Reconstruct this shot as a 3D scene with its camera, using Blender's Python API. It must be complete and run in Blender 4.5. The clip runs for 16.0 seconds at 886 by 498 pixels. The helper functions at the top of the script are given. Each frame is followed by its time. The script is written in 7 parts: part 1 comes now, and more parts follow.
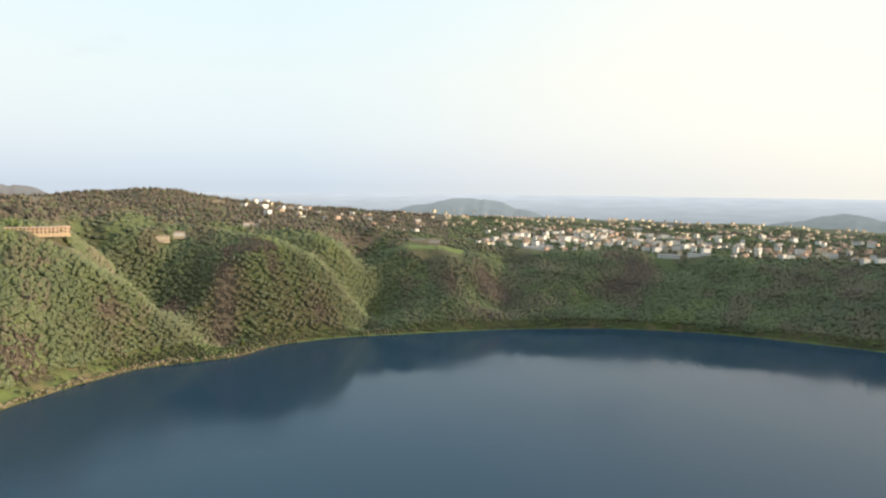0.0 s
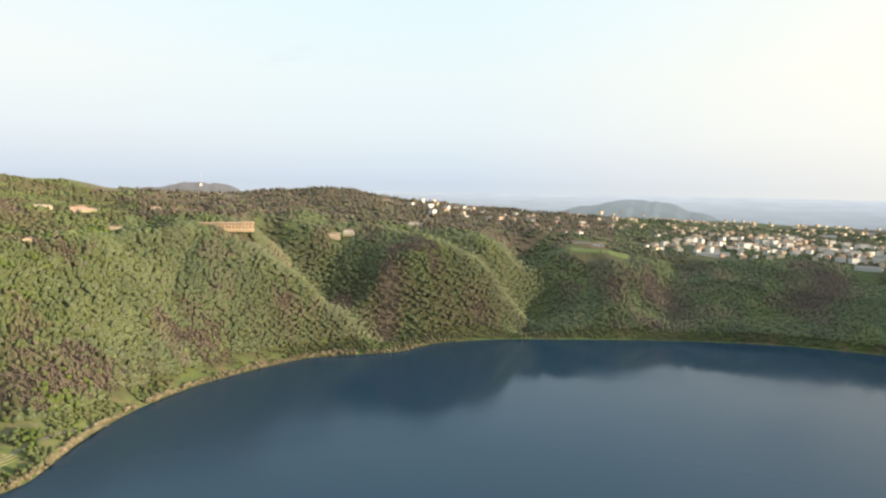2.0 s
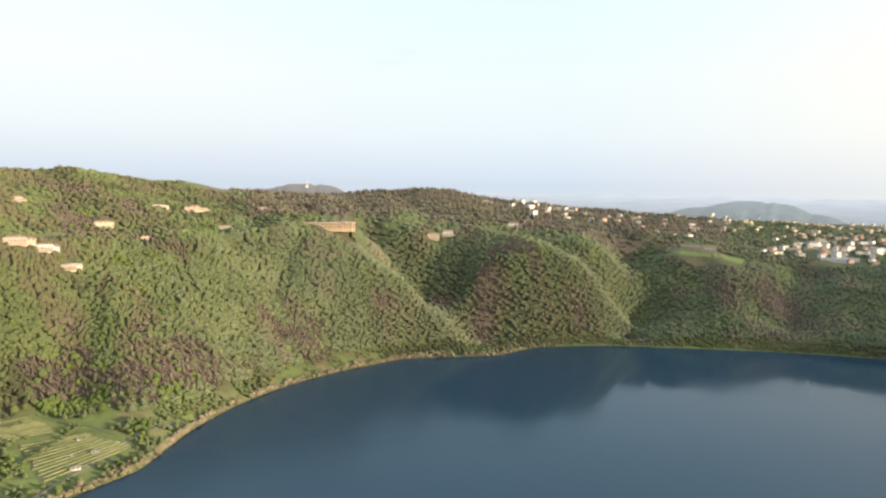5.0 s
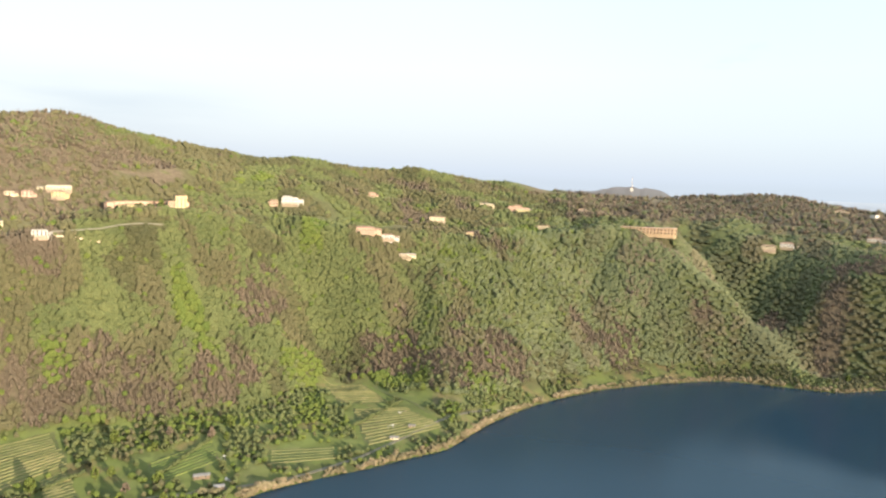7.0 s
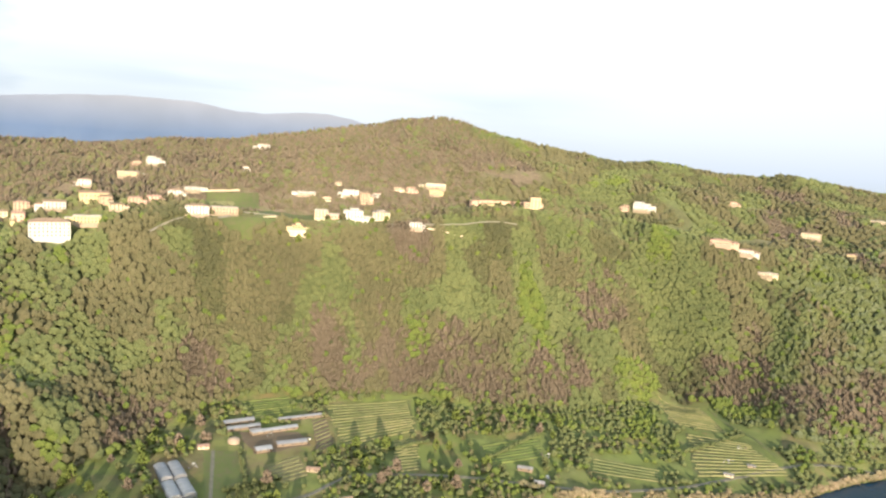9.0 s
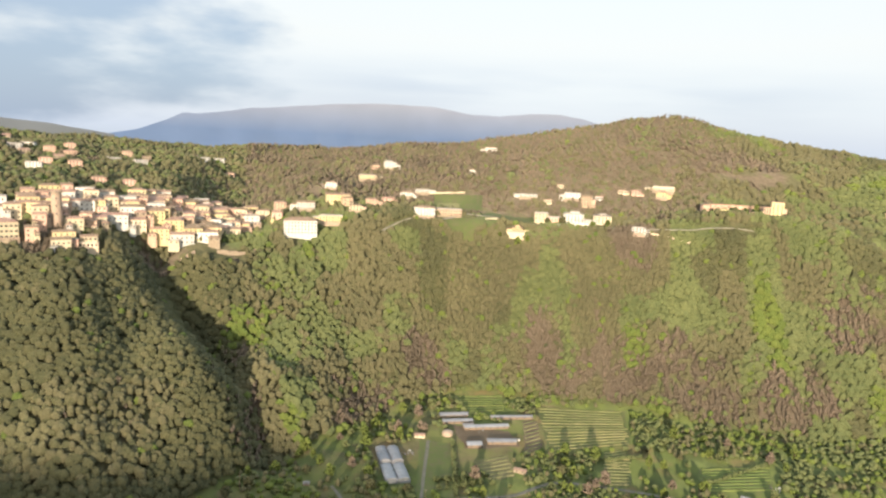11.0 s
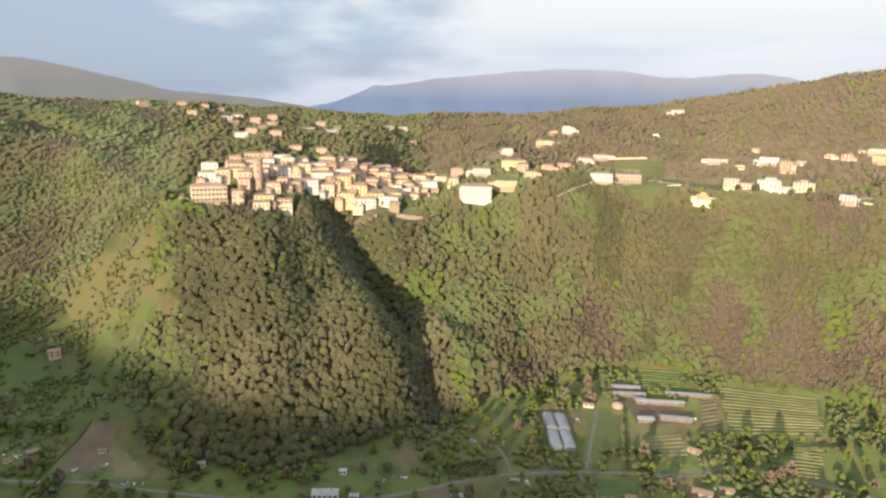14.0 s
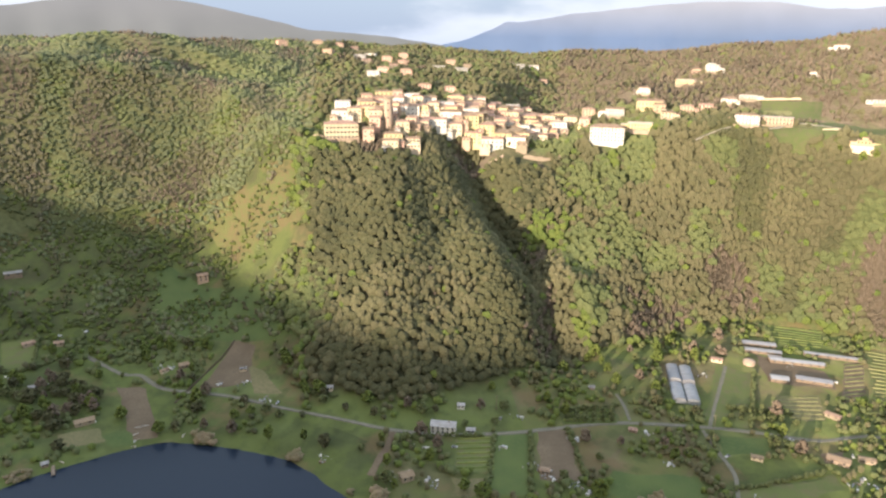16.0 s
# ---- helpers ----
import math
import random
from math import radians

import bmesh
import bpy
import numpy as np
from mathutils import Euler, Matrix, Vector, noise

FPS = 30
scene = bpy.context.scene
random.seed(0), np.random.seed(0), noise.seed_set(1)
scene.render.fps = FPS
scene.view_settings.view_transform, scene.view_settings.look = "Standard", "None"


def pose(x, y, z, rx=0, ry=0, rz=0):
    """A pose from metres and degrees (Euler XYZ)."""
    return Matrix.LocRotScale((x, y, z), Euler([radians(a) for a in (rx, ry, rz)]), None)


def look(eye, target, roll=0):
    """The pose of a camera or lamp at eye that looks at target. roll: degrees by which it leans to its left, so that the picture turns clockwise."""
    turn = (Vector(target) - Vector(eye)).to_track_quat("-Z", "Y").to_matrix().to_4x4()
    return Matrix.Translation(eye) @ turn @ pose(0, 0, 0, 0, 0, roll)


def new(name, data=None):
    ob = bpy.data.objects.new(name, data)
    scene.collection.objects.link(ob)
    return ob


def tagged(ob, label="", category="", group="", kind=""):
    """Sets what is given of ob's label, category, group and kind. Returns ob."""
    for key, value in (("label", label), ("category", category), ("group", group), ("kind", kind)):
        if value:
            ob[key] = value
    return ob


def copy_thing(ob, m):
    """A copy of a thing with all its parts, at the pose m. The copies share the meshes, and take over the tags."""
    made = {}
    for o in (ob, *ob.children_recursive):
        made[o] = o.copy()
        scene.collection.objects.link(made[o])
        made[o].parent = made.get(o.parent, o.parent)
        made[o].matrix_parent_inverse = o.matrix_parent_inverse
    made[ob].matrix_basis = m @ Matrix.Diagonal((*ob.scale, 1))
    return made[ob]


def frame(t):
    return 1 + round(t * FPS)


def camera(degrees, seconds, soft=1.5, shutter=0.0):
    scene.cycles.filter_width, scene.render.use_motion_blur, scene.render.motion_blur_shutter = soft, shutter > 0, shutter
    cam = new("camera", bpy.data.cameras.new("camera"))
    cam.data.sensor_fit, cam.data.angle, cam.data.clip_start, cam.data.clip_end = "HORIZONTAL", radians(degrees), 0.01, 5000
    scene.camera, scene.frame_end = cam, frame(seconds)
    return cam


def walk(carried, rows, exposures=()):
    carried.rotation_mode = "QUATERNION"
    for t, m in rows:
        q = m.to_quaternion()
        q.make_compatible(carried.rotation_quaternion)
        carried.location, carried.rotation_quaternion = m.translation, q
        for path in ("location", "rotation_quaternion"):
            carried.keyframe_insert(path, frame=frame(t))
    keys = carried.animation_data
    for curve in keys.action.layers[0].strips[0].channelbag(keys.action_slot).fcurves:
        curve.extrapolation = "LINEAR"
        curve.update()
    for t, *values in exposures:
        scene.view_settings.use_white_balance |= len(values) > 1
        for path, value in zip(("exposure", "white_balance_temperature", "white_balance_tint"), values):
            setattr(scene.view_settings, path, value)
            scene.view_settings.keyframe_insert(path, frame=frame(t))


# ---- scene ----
SOFT = 2.4
EXPOSURES = [(0.0, 1.2, 6470, 10), (3.0, 1.21, 6470, 10.5), (5.5, 1.27, 6470, 11), (7.0, 1.3, 6450, 10.5), (9.0, 1.40, 6420, 11), (11.5, 1.15, 6480, 13), (12.5, 1.10, 6500, 14), (14.5, 1.22, 6450, 15), (16.0, 1.46, 6350, 16)]
cam = camera(65.2, 16.0, soft=SOFT)
# seconds, x, y, z, yaw to the left, pitch up, lean to the left
PATH = [
    (0, -5.31, -62.81, 263.08, -5.59, -5.16, 0.57),
    (0.5, -4.19, -60.12, 263.71, -3.35, -5.19, 0.61),
    (1, -2.49, -56.87, 264.22, -0.43, -5.20, 0.63),
    (1.5, 0.63, -52.66, 264.97, 4.11, -5.29, 0.87),
    (2, 3.59, -48.65, 265.72, 8.11, -5.37, 1.00),
    (2.5, 4.58, -45.06, 266.48, 9.15, -5.41, 1.00),
    (3, 4.14, -40.74, 267.07, 10.21, -5.46, 0.94),
    (5.5, 0.65, -23.19, 262.23, 21.73, -5.29, 1.03),
    (6, 1.28, -16.80, 261.75, 29.24, -5.42, 1.40),
    (6.5, 2.40, -11.62, 261.97, 35.82, -5.59, 1.72),
    (7, 1.92, -6.14, 262.24, 42.79, -5.76, 1.96),
    (7.5, 2.49, -0.83, 263.91, 51.00, -5.99, 2.33),
    (8, 3.94, 4.65, 266.31, 58.44, -6.38, 2.83),
    (8.5, 4.13, 8.55, 268.37, 65.40, -6.82, 3.27),
    (9, 3.57, 10.98, 269.26, 71.92, -7.13, 3.56),
    (11.5, 3.63, 25.97, 273.47, 95.70, -8.31, 2.45),
    (12, 1.76, 27.64, 272.64, 101.03, -8.43, 2.22),
    (12.5, 1.32, 30.50, 272.12, 104.70, -8.49, 2.13),
    (13, 0.53, 31.88, 270.91, 105.07, -8.40, 1.92),
    (13.5, 0.48, 32.27, 269.90, 105.13, -9.78, 1.69),
    (14, -0.12, 32.09, 270.04, 105.87, -11.29, 1.50),
    (14.5, -0.72, 31.37, 270.04, 107.64, -12.58, 1.39),
    (15, -0.78, 31.31, 270.23, 110.54, -13.89, 1.28),
    (15.5, -1.99, 31.59, 269.70, 113.70, -15.16, 1.19),
    (16, -2.99, 32.04, 269.20, 116.39, -16.36, 1.09),
]
walk(cam, [(t, pose(x, y, z, 90 + pitch, 0, yaw) @ pose(0, 0, 0, 0, 0, roll)) for t, x, y, z, yaw, pitch, roll in PATH], EXPOSURES)


# ---- sky and sun ----
SUN_AZ, SUN_EL = 262.0, 8.0  # degrees to the left of +y, and above the horizon


def heading(az):
    return Vector((-math.sin(radians(az)), math.cos(radians(az)), 0))


def build_sky():
    world = bpy.data.worlds.new("evening_sky")
    world.use_nodes = True
    scene.world = world
    n, k = world.node_tree.nodes, world.node_tree.links
    n.clear()
    out, bg = n.new("ShaderNodeOutputWorld"), n.new("ShaderNodeBackground")
    sky = n.new("ShaderNodeTexSky")
    sky.sky_type, sky.sun_disc = "NISHITA", False
    sky.sun_elevation, sky.sun_rotation = radians(SUN_EL), radians(360 - SUN_AZ)
    sky.air_density, sky.dust_density, sky.ozone_density = 1.0, 3.0, 2.0
    coord = n.new("ShaderNodeTexCoord")
    sep = n.new("ShaderNodeSeparateXYZ")
    k.new(coord.outputs["Generated"], sep.inputs[0])
    # a bright thin veil over the whole sky, bluer at the horizon away from the sun
    veil = n.new("ShaderNodeValToRGB")
    els = veil.color_ramp.elements
    els[0].position, els[0].color = 0.0, (0.275, 0.31, 0.35, 1)
    els[1].position, els[1].color = 1.0, (0.56, 0.66, 0.78, 1)
    for p, c in ((0.012, (0.29, 0.325, 0.37, 1)), (0.07, (0.335, 0.358, 0.376, 1)), (0.15, (0.370, 0.374, 0.358, 1)), (0.26, (0.356, 0.384, 0.376, 1)), (0.36, (0.315, 0.41, 0.445, 1)), (0.56, (0.38, 0.475, 0.545, 1))):
        e = els.new(p)
        e.color = c
    k.new(sep.outputs["Z"], veil.inputs[0])
    # warmth towards the sun
    dot = n.new("ShaderNodeVectorMath")
    dot.operation = "DOT_PRODUCT"
    k.new(coord.outputs["Generated"], dot.inputs[0])
    dot.inputs[1].default_value = heading(SUN_AZ)
    warm = n.new("ShaderNodeMapRange")
    warm.inputs["From Min"].default_value, warm.inputs["From Max"].default_value = -0.25, 0.95
    k.new(dot.outputs["Value"], warm.inputs["Value"])
    warmed = n.new("ShaderNodeMix")
    warmed.data_type = "RGBA"
    k.new(warm.outputs[0], warmed.inputs["Factor"])
    k.new(veil.outputs[0], warmed.inputs["A"])
    warmed.inputs["B"].default_value = (0.48, 0.44, 0.36, 1)
    # the clearer, bluer quarter of the sky, square to the sun
    clear = n.new("ShaderNodeVectorMath")
    clear.operation = "DOT_PRODUCT"
    k.new(coord.outputs["Generated"], clear.inputs[0])
    clear.inputs[1].default_value = (heading(10.0) + Vector((0, 0, 0.62))).normalized()
    open_sky = n.new("ShaderNodeMapRange")
    open_sky.interpolation_type = "SMOOTHSTEP"
    open_sky.inputs["From Min"].default_value, open_sky.inputs["From Max"].default_value = 0.80, 1.0
    open_sky.inputs["To Max"].default_value = 0.4
    k.new(clear.outputs["Value"], open_sky.inputs["Value"])
    bluer = n.new("ShaderNodeMix")
    bluer.data_type = "RGBA"
    k.new(open_sky.outputs[0], bluer.inputs["Factor"])
    k.new(warmed.outputs["Result"], bluer.inputs["A"])
    bluer.inputs["B"].default_value = (0.285, 0.395, 0.44, 1)
    # broad banks of cloud, flattened towards the horizon
    flat = n.new("ShaderNodeMapping")
    flat.inputs["Scale"].default_value = (2.0, 2.0, 6.5)
    flat.inputs["Location"].default_value = (0.55, 0.2, 0.3)
    k.new(coord.outputs["Generated"], flat.inputs[0])
    noi = n.new("ShaderNodeTexNoise")
    noi.inputs["Scale"].default_value, noi.inputs["Detail"].default_value, noi.inputs["Roughness"].default_value = 1.2, 6.0, 0.5
    k.new(flat.outputs[0], noi.inputs["Vector"])
    cut = n.new("ShaderNodeMapRange")
    cut.inputs["From Min"].default_value, cut.inputs["From Max"].default_value = 0.39, 0.54
    cut.interpolation_type = "SMOOTHSTEP"
    # the cloud lies over the half of the sky away from the sun
    side = n.new("ShaderNodeMapRange")
    side.inputs["From Min"].default_value, side.inputs["From Max"].default_value = 0.88, 0.985
    far = n.new("ShaderNodeVectorMath")
    far.operation = "DOT_PRODUCT"
    k.new(coord.outputs["Generated"], far.inputs[0])
    far.inputs[1].default_value = (heading(128.0) + Vector((0, 0, 0.24))).normalized()
    k.new(far.outputs["Value"], side.inputs["Value"])
    side.inputs["To Min"].default_value, side.inputs["To Max"].default_value = -0.24, 0.05
    billow = n.new("ShaderNodeMath")
    k.new(noi.outputs[0], billow.inputs[0])
    k.new(side.outputs[0], billow.inputs[1])
    k.new(billow.outputs[0], cut.inputs["Value"])
    less = n.new("ShaderNodeMath")
    less.operation = "MULTIPLY"
    k.new(cut.outputs[0], less.inputs[0])
    less.inputs[1].default_value = 0.95
    clouded = n.new("ShaderNodeMix")
    clouded.data_type = "RGBA"
    k.new(less.outputs[0], clouded.inputs["Factor"])
    k.new(bluer.outputs["Result"], clouded.inputs["A"])
    clouded.inputs["B"].default_value = (0.165, 0.208, 0.262, 1)
    # a thin grey bank lying low over the horizon
    low = n.new("ShaderNodeMapping")
    low.inputs["Scale"].default_value = (1.4, 1.4, 12.0)
    k.new(coord.outputs["Generated"], low.inputs[0])
    drift = n.new("ShaderNodeTexNoise")
    drift.inputs["Scale"].default_value, drift.inputs["Detail"].default_value = 1.2, 4.0
    k.new(low.outputs[0], drift.inputs["Vector"])
    shape = n.new("ShaderNodeMapRange")
    shape.interpolation_type = "SMOOTHSTEP"
    shape.inputs["From Min"].default_value, shape.inputs["From Max"].default_value = 0.40, 0.62
    k.new(drift.outputs[0], shape.inputs["Value"])
    level = n.new("ShaderNodeValToRGB")
    at = level.color_ramp.elements
    at[0].position, at[0].color = 0.03, (0.25, 0.25, 0.25, 1)
    at[1].position, at[1].color = 0.135, (0, 0, 0, 1)
    top = at.new(0.085)
    top.color = (0.75, 0.75, 0.75, 1)
    k.new(sep.outputs["Z"], level.inputs[0])
    bank = n.new("ShaderNodeMath")
    bank.operation = "MULTIPLY"
    k.new(shape.outputs[0], bank.inputs[0])
    k.new(level.outputs[0], bank.inputs[1])
    east = n.new("ShaderNodeVectorMath")
    east.operation = "DOT_PRODUCT"
    k.new(coord.outputs["Generated"], east.inputs[0])
    east.inputs[1].default_value = heading(84.0)
    fade = n.new("ShaderNodeMapRange")
    fade.inputs["From Min"].default_value, fade.inputs["From Max"].default_value = 0.88, 0.98
    k.new(east.outputs["Value"], fade.inputs["Value"])
    part_of = n.new("ShaderNodeMath")
    part_of.operation = "MULTIPLY"
    k.new(bank.outputs[0], part_of.inputs[0])
    k.new(fade.outputs[0], part_of.inputs[1])
    banked = n.new("ShaderNodeMix")
    banked.data_type = "RGBA"
    k.new(part_of.outputs[0], banked.inputs["Factor"])
    k.new(clouded.outputs["Result"], banked.inputs["A"])
    banked.inputs["B"].default_value = (0.245, 0.275, 0.32, 1)
    # the clear sky behind
    dim = n.new("ShaderNodeMix")
    dim.data_type, dim.blend_type = "RGBA", "ADD"
    dim.inputs["Factor"].default_value = 0.02
    k.new(banked.outputs["Result"], dim.inputs["A"])
    k.new(sky.outputs[0], dim.inputs["B"])
    k.new(dim.outputs["Result"], bg.inputs["Color"])
    bg.inputs["Strength"].default_value = 1.0
    k.new(bg.outputs[0], out.inputs[0])


def build_sun():
    lamp = bpy.data.lights.new("sun", "SUN")
    lamp.energy, lamp.angle, lamp.color = 4.15, radians(0.8), (1.0, 0.82, 0.605)
    ob = new("sun", lamp)
    at = heading(SUN_AZ) * 3000 + Vector((0, 0, 3000 * math.tan(radians(SUN_EL))))
    ob.matrix_world = look(at, (0, 0, 0))


build_sky()
build_sun()


# ---- materials ----
def material(name, low, high, scale=1.0, rough=0.8, fine=0.0, bump=0.0, fleck=None, metal=0.0, random_by="", spread=0.25, detail=5.0):
    """Two scales of noise between two colours; random_by varies the lightness by object, island or the attribute 'tint'."""
    m = bpy.data.materials.new(name)
    m.use_nodes = True
    n, k = m.node_tree.nodes, m.node_tree.links
    b = n["Principled BSDF"]
    b.inputs["Roughness"].default_value, b.inputs["Metallic"].default_value = rough, metal
    b.inputs["Specular IOR Level"].default_value = 0.25
    geo = n.new("ShaderNodeNewGeometry")
    noi = n.new("ShaderNodeTexNoise")
    noi.inputs["Scale"].default_value, noi.inputs["Detail"].default_value = scale, detail
    k.new(geo.outputs["Position"], noi.inputs["Vector"])
    ramp = n.new("ShaderNodeMapRange")
    ramp.inputs["From Min"].default_value, ramp.inputs["From Max"].default_value = 0.32, 0.68
    k.new(noi.outputs[0], ramp.inputs["Value"])
    mix = n.new("ShaderNodeMix")
    mix.data_type = "RGBA"
    k.new(ramp.outputs[0], mix.inputs["Factor"])
    mix.inputs["A"].default_value, mix.inputs["B"].default_value = (*low, 1), (*high, 1)
    colour = mix.outputs["Result"]
    if fine:
        small = n.new("ShaderNodeTexNoise")
        small.inputs["Scale"].default_value, small.inputs["Detail"].default_value = fine, 3.0
        k.new(geo.outputs["Position"], small.inputs["Vector"])
        cut = n.new("ShaderNodeMapRange")
        cut.inputs["From Min"].default_value, cut.inputs["From Max"].default_value = 0.45, 0.65
        k.new(small.outputs[0], cut.inputs["Value"])
        half = n.new("ShaderNodeMath")
        half.operation = "MULTIPLY"
        half.inputs[1].default_value = 0.7
        k.new(cut.outputs[0], half.inputs[0])
        two = n.new("ShaderNodeMix")
        two.data_type = "RGBA"
        k.new(half.outputs[0], two.inputs["Factor"])
        k.new(colour, two.inputs["A"])
        two.inputs["B"].default_value = (*(fleck or [0.6 * c for c in low]), 1)
        colour = two.outputs["Result"]
        if bump:
            bm = n.new("ShaderNodeBump")
            bm.inputs["Strength"].default_value, bm.inputs["Distance"].default_value = 0.6, bump
            k.new(small.outputs[0], bm.inputs["Height"])
            k.new(bm.outputs[0], b.inputs["Normal"])
    if random_by:
        if random_by == "object":
            src = n.new("ShaderNodeObjectInfo").outputs["Random"]
        elif random_by == "island":
            src = geo.outputs["Random Per Island"]
        else:
            at = n.new("ShaderNodeAttribute")
            at.attribute_name = random_by
            src = at.outputs["Fac"]
        shift = n.new("ShaderNodeMapRange")
        shift.inputs["To Min"].default_value, shift.inputs["To Max"].default_value = 1 - spread, 1 + spread
        k.new(src, shift.inputs["Value"])
        hsv = n.new("ShaderNodeHueSaturation")
        k.new(shift.outputs[0], hsv.inputs["Value"])
        turn = n.new("ShaderNodeMapRange")
        turn.inputs["To Min"].default_value, turn.inputs["To Max"].default_value = 0.5 + 0.07 * spread, 0.5 - 0.10 * spread
        k.new(src, turn.inputs["Value"])
        k.new(turn.outputs[0], hsv.inputs["Hue"])
        k.new(colour, hsv.inputs["Color"])
        colour = hsv.outputs[0]
    k.new(colour, b.inputs["Base Color"])
    return m


def foliage(name, low, high, scale, fleck, spread):
    """Leaves that face every way: the crown's own normals, the lie of the slope and a fine scatter, with a soft, matt surface."""
    m = material(name, low, high, scale, 0.85, 0.8, 0, fleck, random_by="tint", spread=spread)
    n, k = m.node_tree.nodes, m.node_tree.links
    b = n["Principled BSDF"]
    b.inputs["Diffuse Roughness"].default_value = 1.0
    b.inputs["Specular IOR Level"].default_value = 0.15
    geo, lie, leaf = n.new("ShaderNodeNewGeometry"), n.new("ShaderNodeAttribute"), n.new("ShaderNodeTexNoise")
    lie.attribute_name = "lie"
    leaf.inputs["Scale"].default_value, leaf.inputs["Detail"].default_value = 0.5, 3.0
    k.new(geo.outputs["Position"], leaf.inputs["Vector"])
    steps = []
    for source, add, scale_by in ((geo.outputs["Normal"], (0, 0, 0), 0.24), (lie.outputs["Vector"], (0, 0, 0), 0.80), (leaf.outputs["Color"], (-0.5, -0.5, -0.5), 1.8)):
        shift, times = n.new("ShaderNodeVectorMath"), n.new("ShaderNodeVectorMath")
        shift.operation, times.operation = "ADD", "SCALE"
        shift.inputs[1].default_value, times.inputs["Scale"].default_value = add, scale_by
        k.new(source, shift.inputs[0])
        k.new(shift.outputs[0], times.inputs[0])
        steps.append(times.outputs[0])
    total = steps[0]
    for more in steps[1:]:
        plus = n.new("ShaderNodeVectorMath")
        plus.operation = "ADD"
        k.new(total, plus.inputs[0])
        k.new(more, plus.inputs[1])
        total = plus.outputs[0]
    unit = n.new("ShaderNodeVectorMath")
    unit.operation = "NORMALIZE"
    k.new(total, unit.inputs[0])
    k.new(unit.outputs[0], b.inputs["Normal"])
    return m


GRASS = material("meadow_grass", (0.064, 0.084, 0.030), (0.122, 0.140, 0.045), 0.012, 0.95, 0.16, 0.6, (0.114, 0.102, 0.054))
SOIL = material("tilled_soil", (0.100, 0.076, 0.050), (0.150, 0.116, 0.076), 0.05, 0.95, 0.6, 0.15, (0.10, 0.075, 0.05))
LEAF_SPRING = foliage("spring_leaves", (0.082, 0.114, 0.027), (0.114, 0.146, 0.034), 0.03, (0.078, 0.106, 0.029), 0.14)
LEAF_GREEN = foliage("green_leaves", (0.090, 0.110, 0.045), (0.119, 0.139, 0.056), 0.02, (0.076, 0.090, 0.038), 0.13)
LEAF_DARK = foliage("evergreen_leaves", (0.068, 0.072, 0.036), (0.096, 0.098, 0.046), 0.02, (0.054, 0.058, 0.030), 0.18)
LEAF_HOLM = foliage("holm_oak_leaves", (0.062, 0.066, 0.033), (0.092, 0.093, 0.044), 0.02, (0.054, 0.057, 0.030), 0.18)
LEAF_BUD = foliage("budding_leaves", (0.092, 0.091, 0.047), (0.122, 0.117, 0.059), 0.02, (0.086, 0.082, 0.046), 0.14)
TWIGS = foliage("bare_twigs", (0.130, 0.106, 0.077), (0.167, 0.136, 0.098), 0.02, (0.102, 0.086, 0.060), 0.16)
# paler, greyer copies of the leaves above, with distance haze painted into the colour
HAZED_SPRING = foliage("hazed_spring_leaves", (0.119, 0.148, 0.065), (0.155, 0.179, 0.076), 0.03, (0.098, 0.116, 0.055), 0.12)
HAZED_GREEN = foliage("hazed_green_leaves", (0.105, 0.128, 0.067), (0.137, 0.157, 0.078), 0.02, (0.088, 0.102, 0.057), 0.12)
HAZED_DARK = foliage("hazed_oak_leaves", (0.099, 0.112, 0.065), (0.128, 0.139, 0.075), 0.02, (0.080, 0.090, 0.054), 0.12)
HAZED_BUD = foliage("hazed_budding_leaves", (0.123, 0.121, 0.075), (0.157, 0.148, 0.088), 0.02, (0.100, 0.096, 0.062), 0.12)
HAZED_TWIGS = foliage("hazed_twigs", (0.149, 0.122, 0.091), (0.183, 0.149, 0.110), 0.02, (0.124, 0.103, 0.079), 0.14)
REED = foliage("dry_reeds", (0.165, 0.138, 0.084), (0.26, 0.215, 0.135), 0.05, (0.14, 0.135, 0.06), 0.3)
BARK = material("bark", (0.07, 0.05, 0.035), (0.13, 0.10, 0.07), 1.5, 0.9)
KERB = material("pale_tarmac", (0.17, 0.158, 0.128), (0.235, 0.218, 0.176), 0.2, 0.9, 1.2, 0.02, (0.19, 0.18, 0.14))
ROAD = material("pale_road", (0.125, 0.117, 0.092), (0.180, 0.164, 0.130), 0.2, 0.9, 1.2, 0.02, (0.10, 0.105, 0.07))


# ---- the lie of the land: a crater lake, described by azimuth round the middle of the flight ----
class Lattice:
    """Smooth value noise on the plane."""

    def __init__(self, seed):
        self.t = np.random.RandomState(seed).rand(256, 256)

    def __call__(self, x, y, size):
        x, y = np.asarray(x) / size, np.asarray(y) / size
        i, j = np.floor(x).astype(int), np.floor(y).astype(int)
        u, v = x - i, y - j
        u, v = u * u * (3 - 2 * u), v * v * (3 - 2 * v)
        t = lambda a, b: self.t[a % 256, b % 256]
        return (t(i, j) * (1 - u) + t(i + 1, j) * u) * (1 - v) + (t(i, j + 1) * (1 - u) + t(i + 1, j + 1) * u) * v


NOISE = [Lattice(s) for s in range(6)]
DENSE = np.arange(0, 360, 0.5)


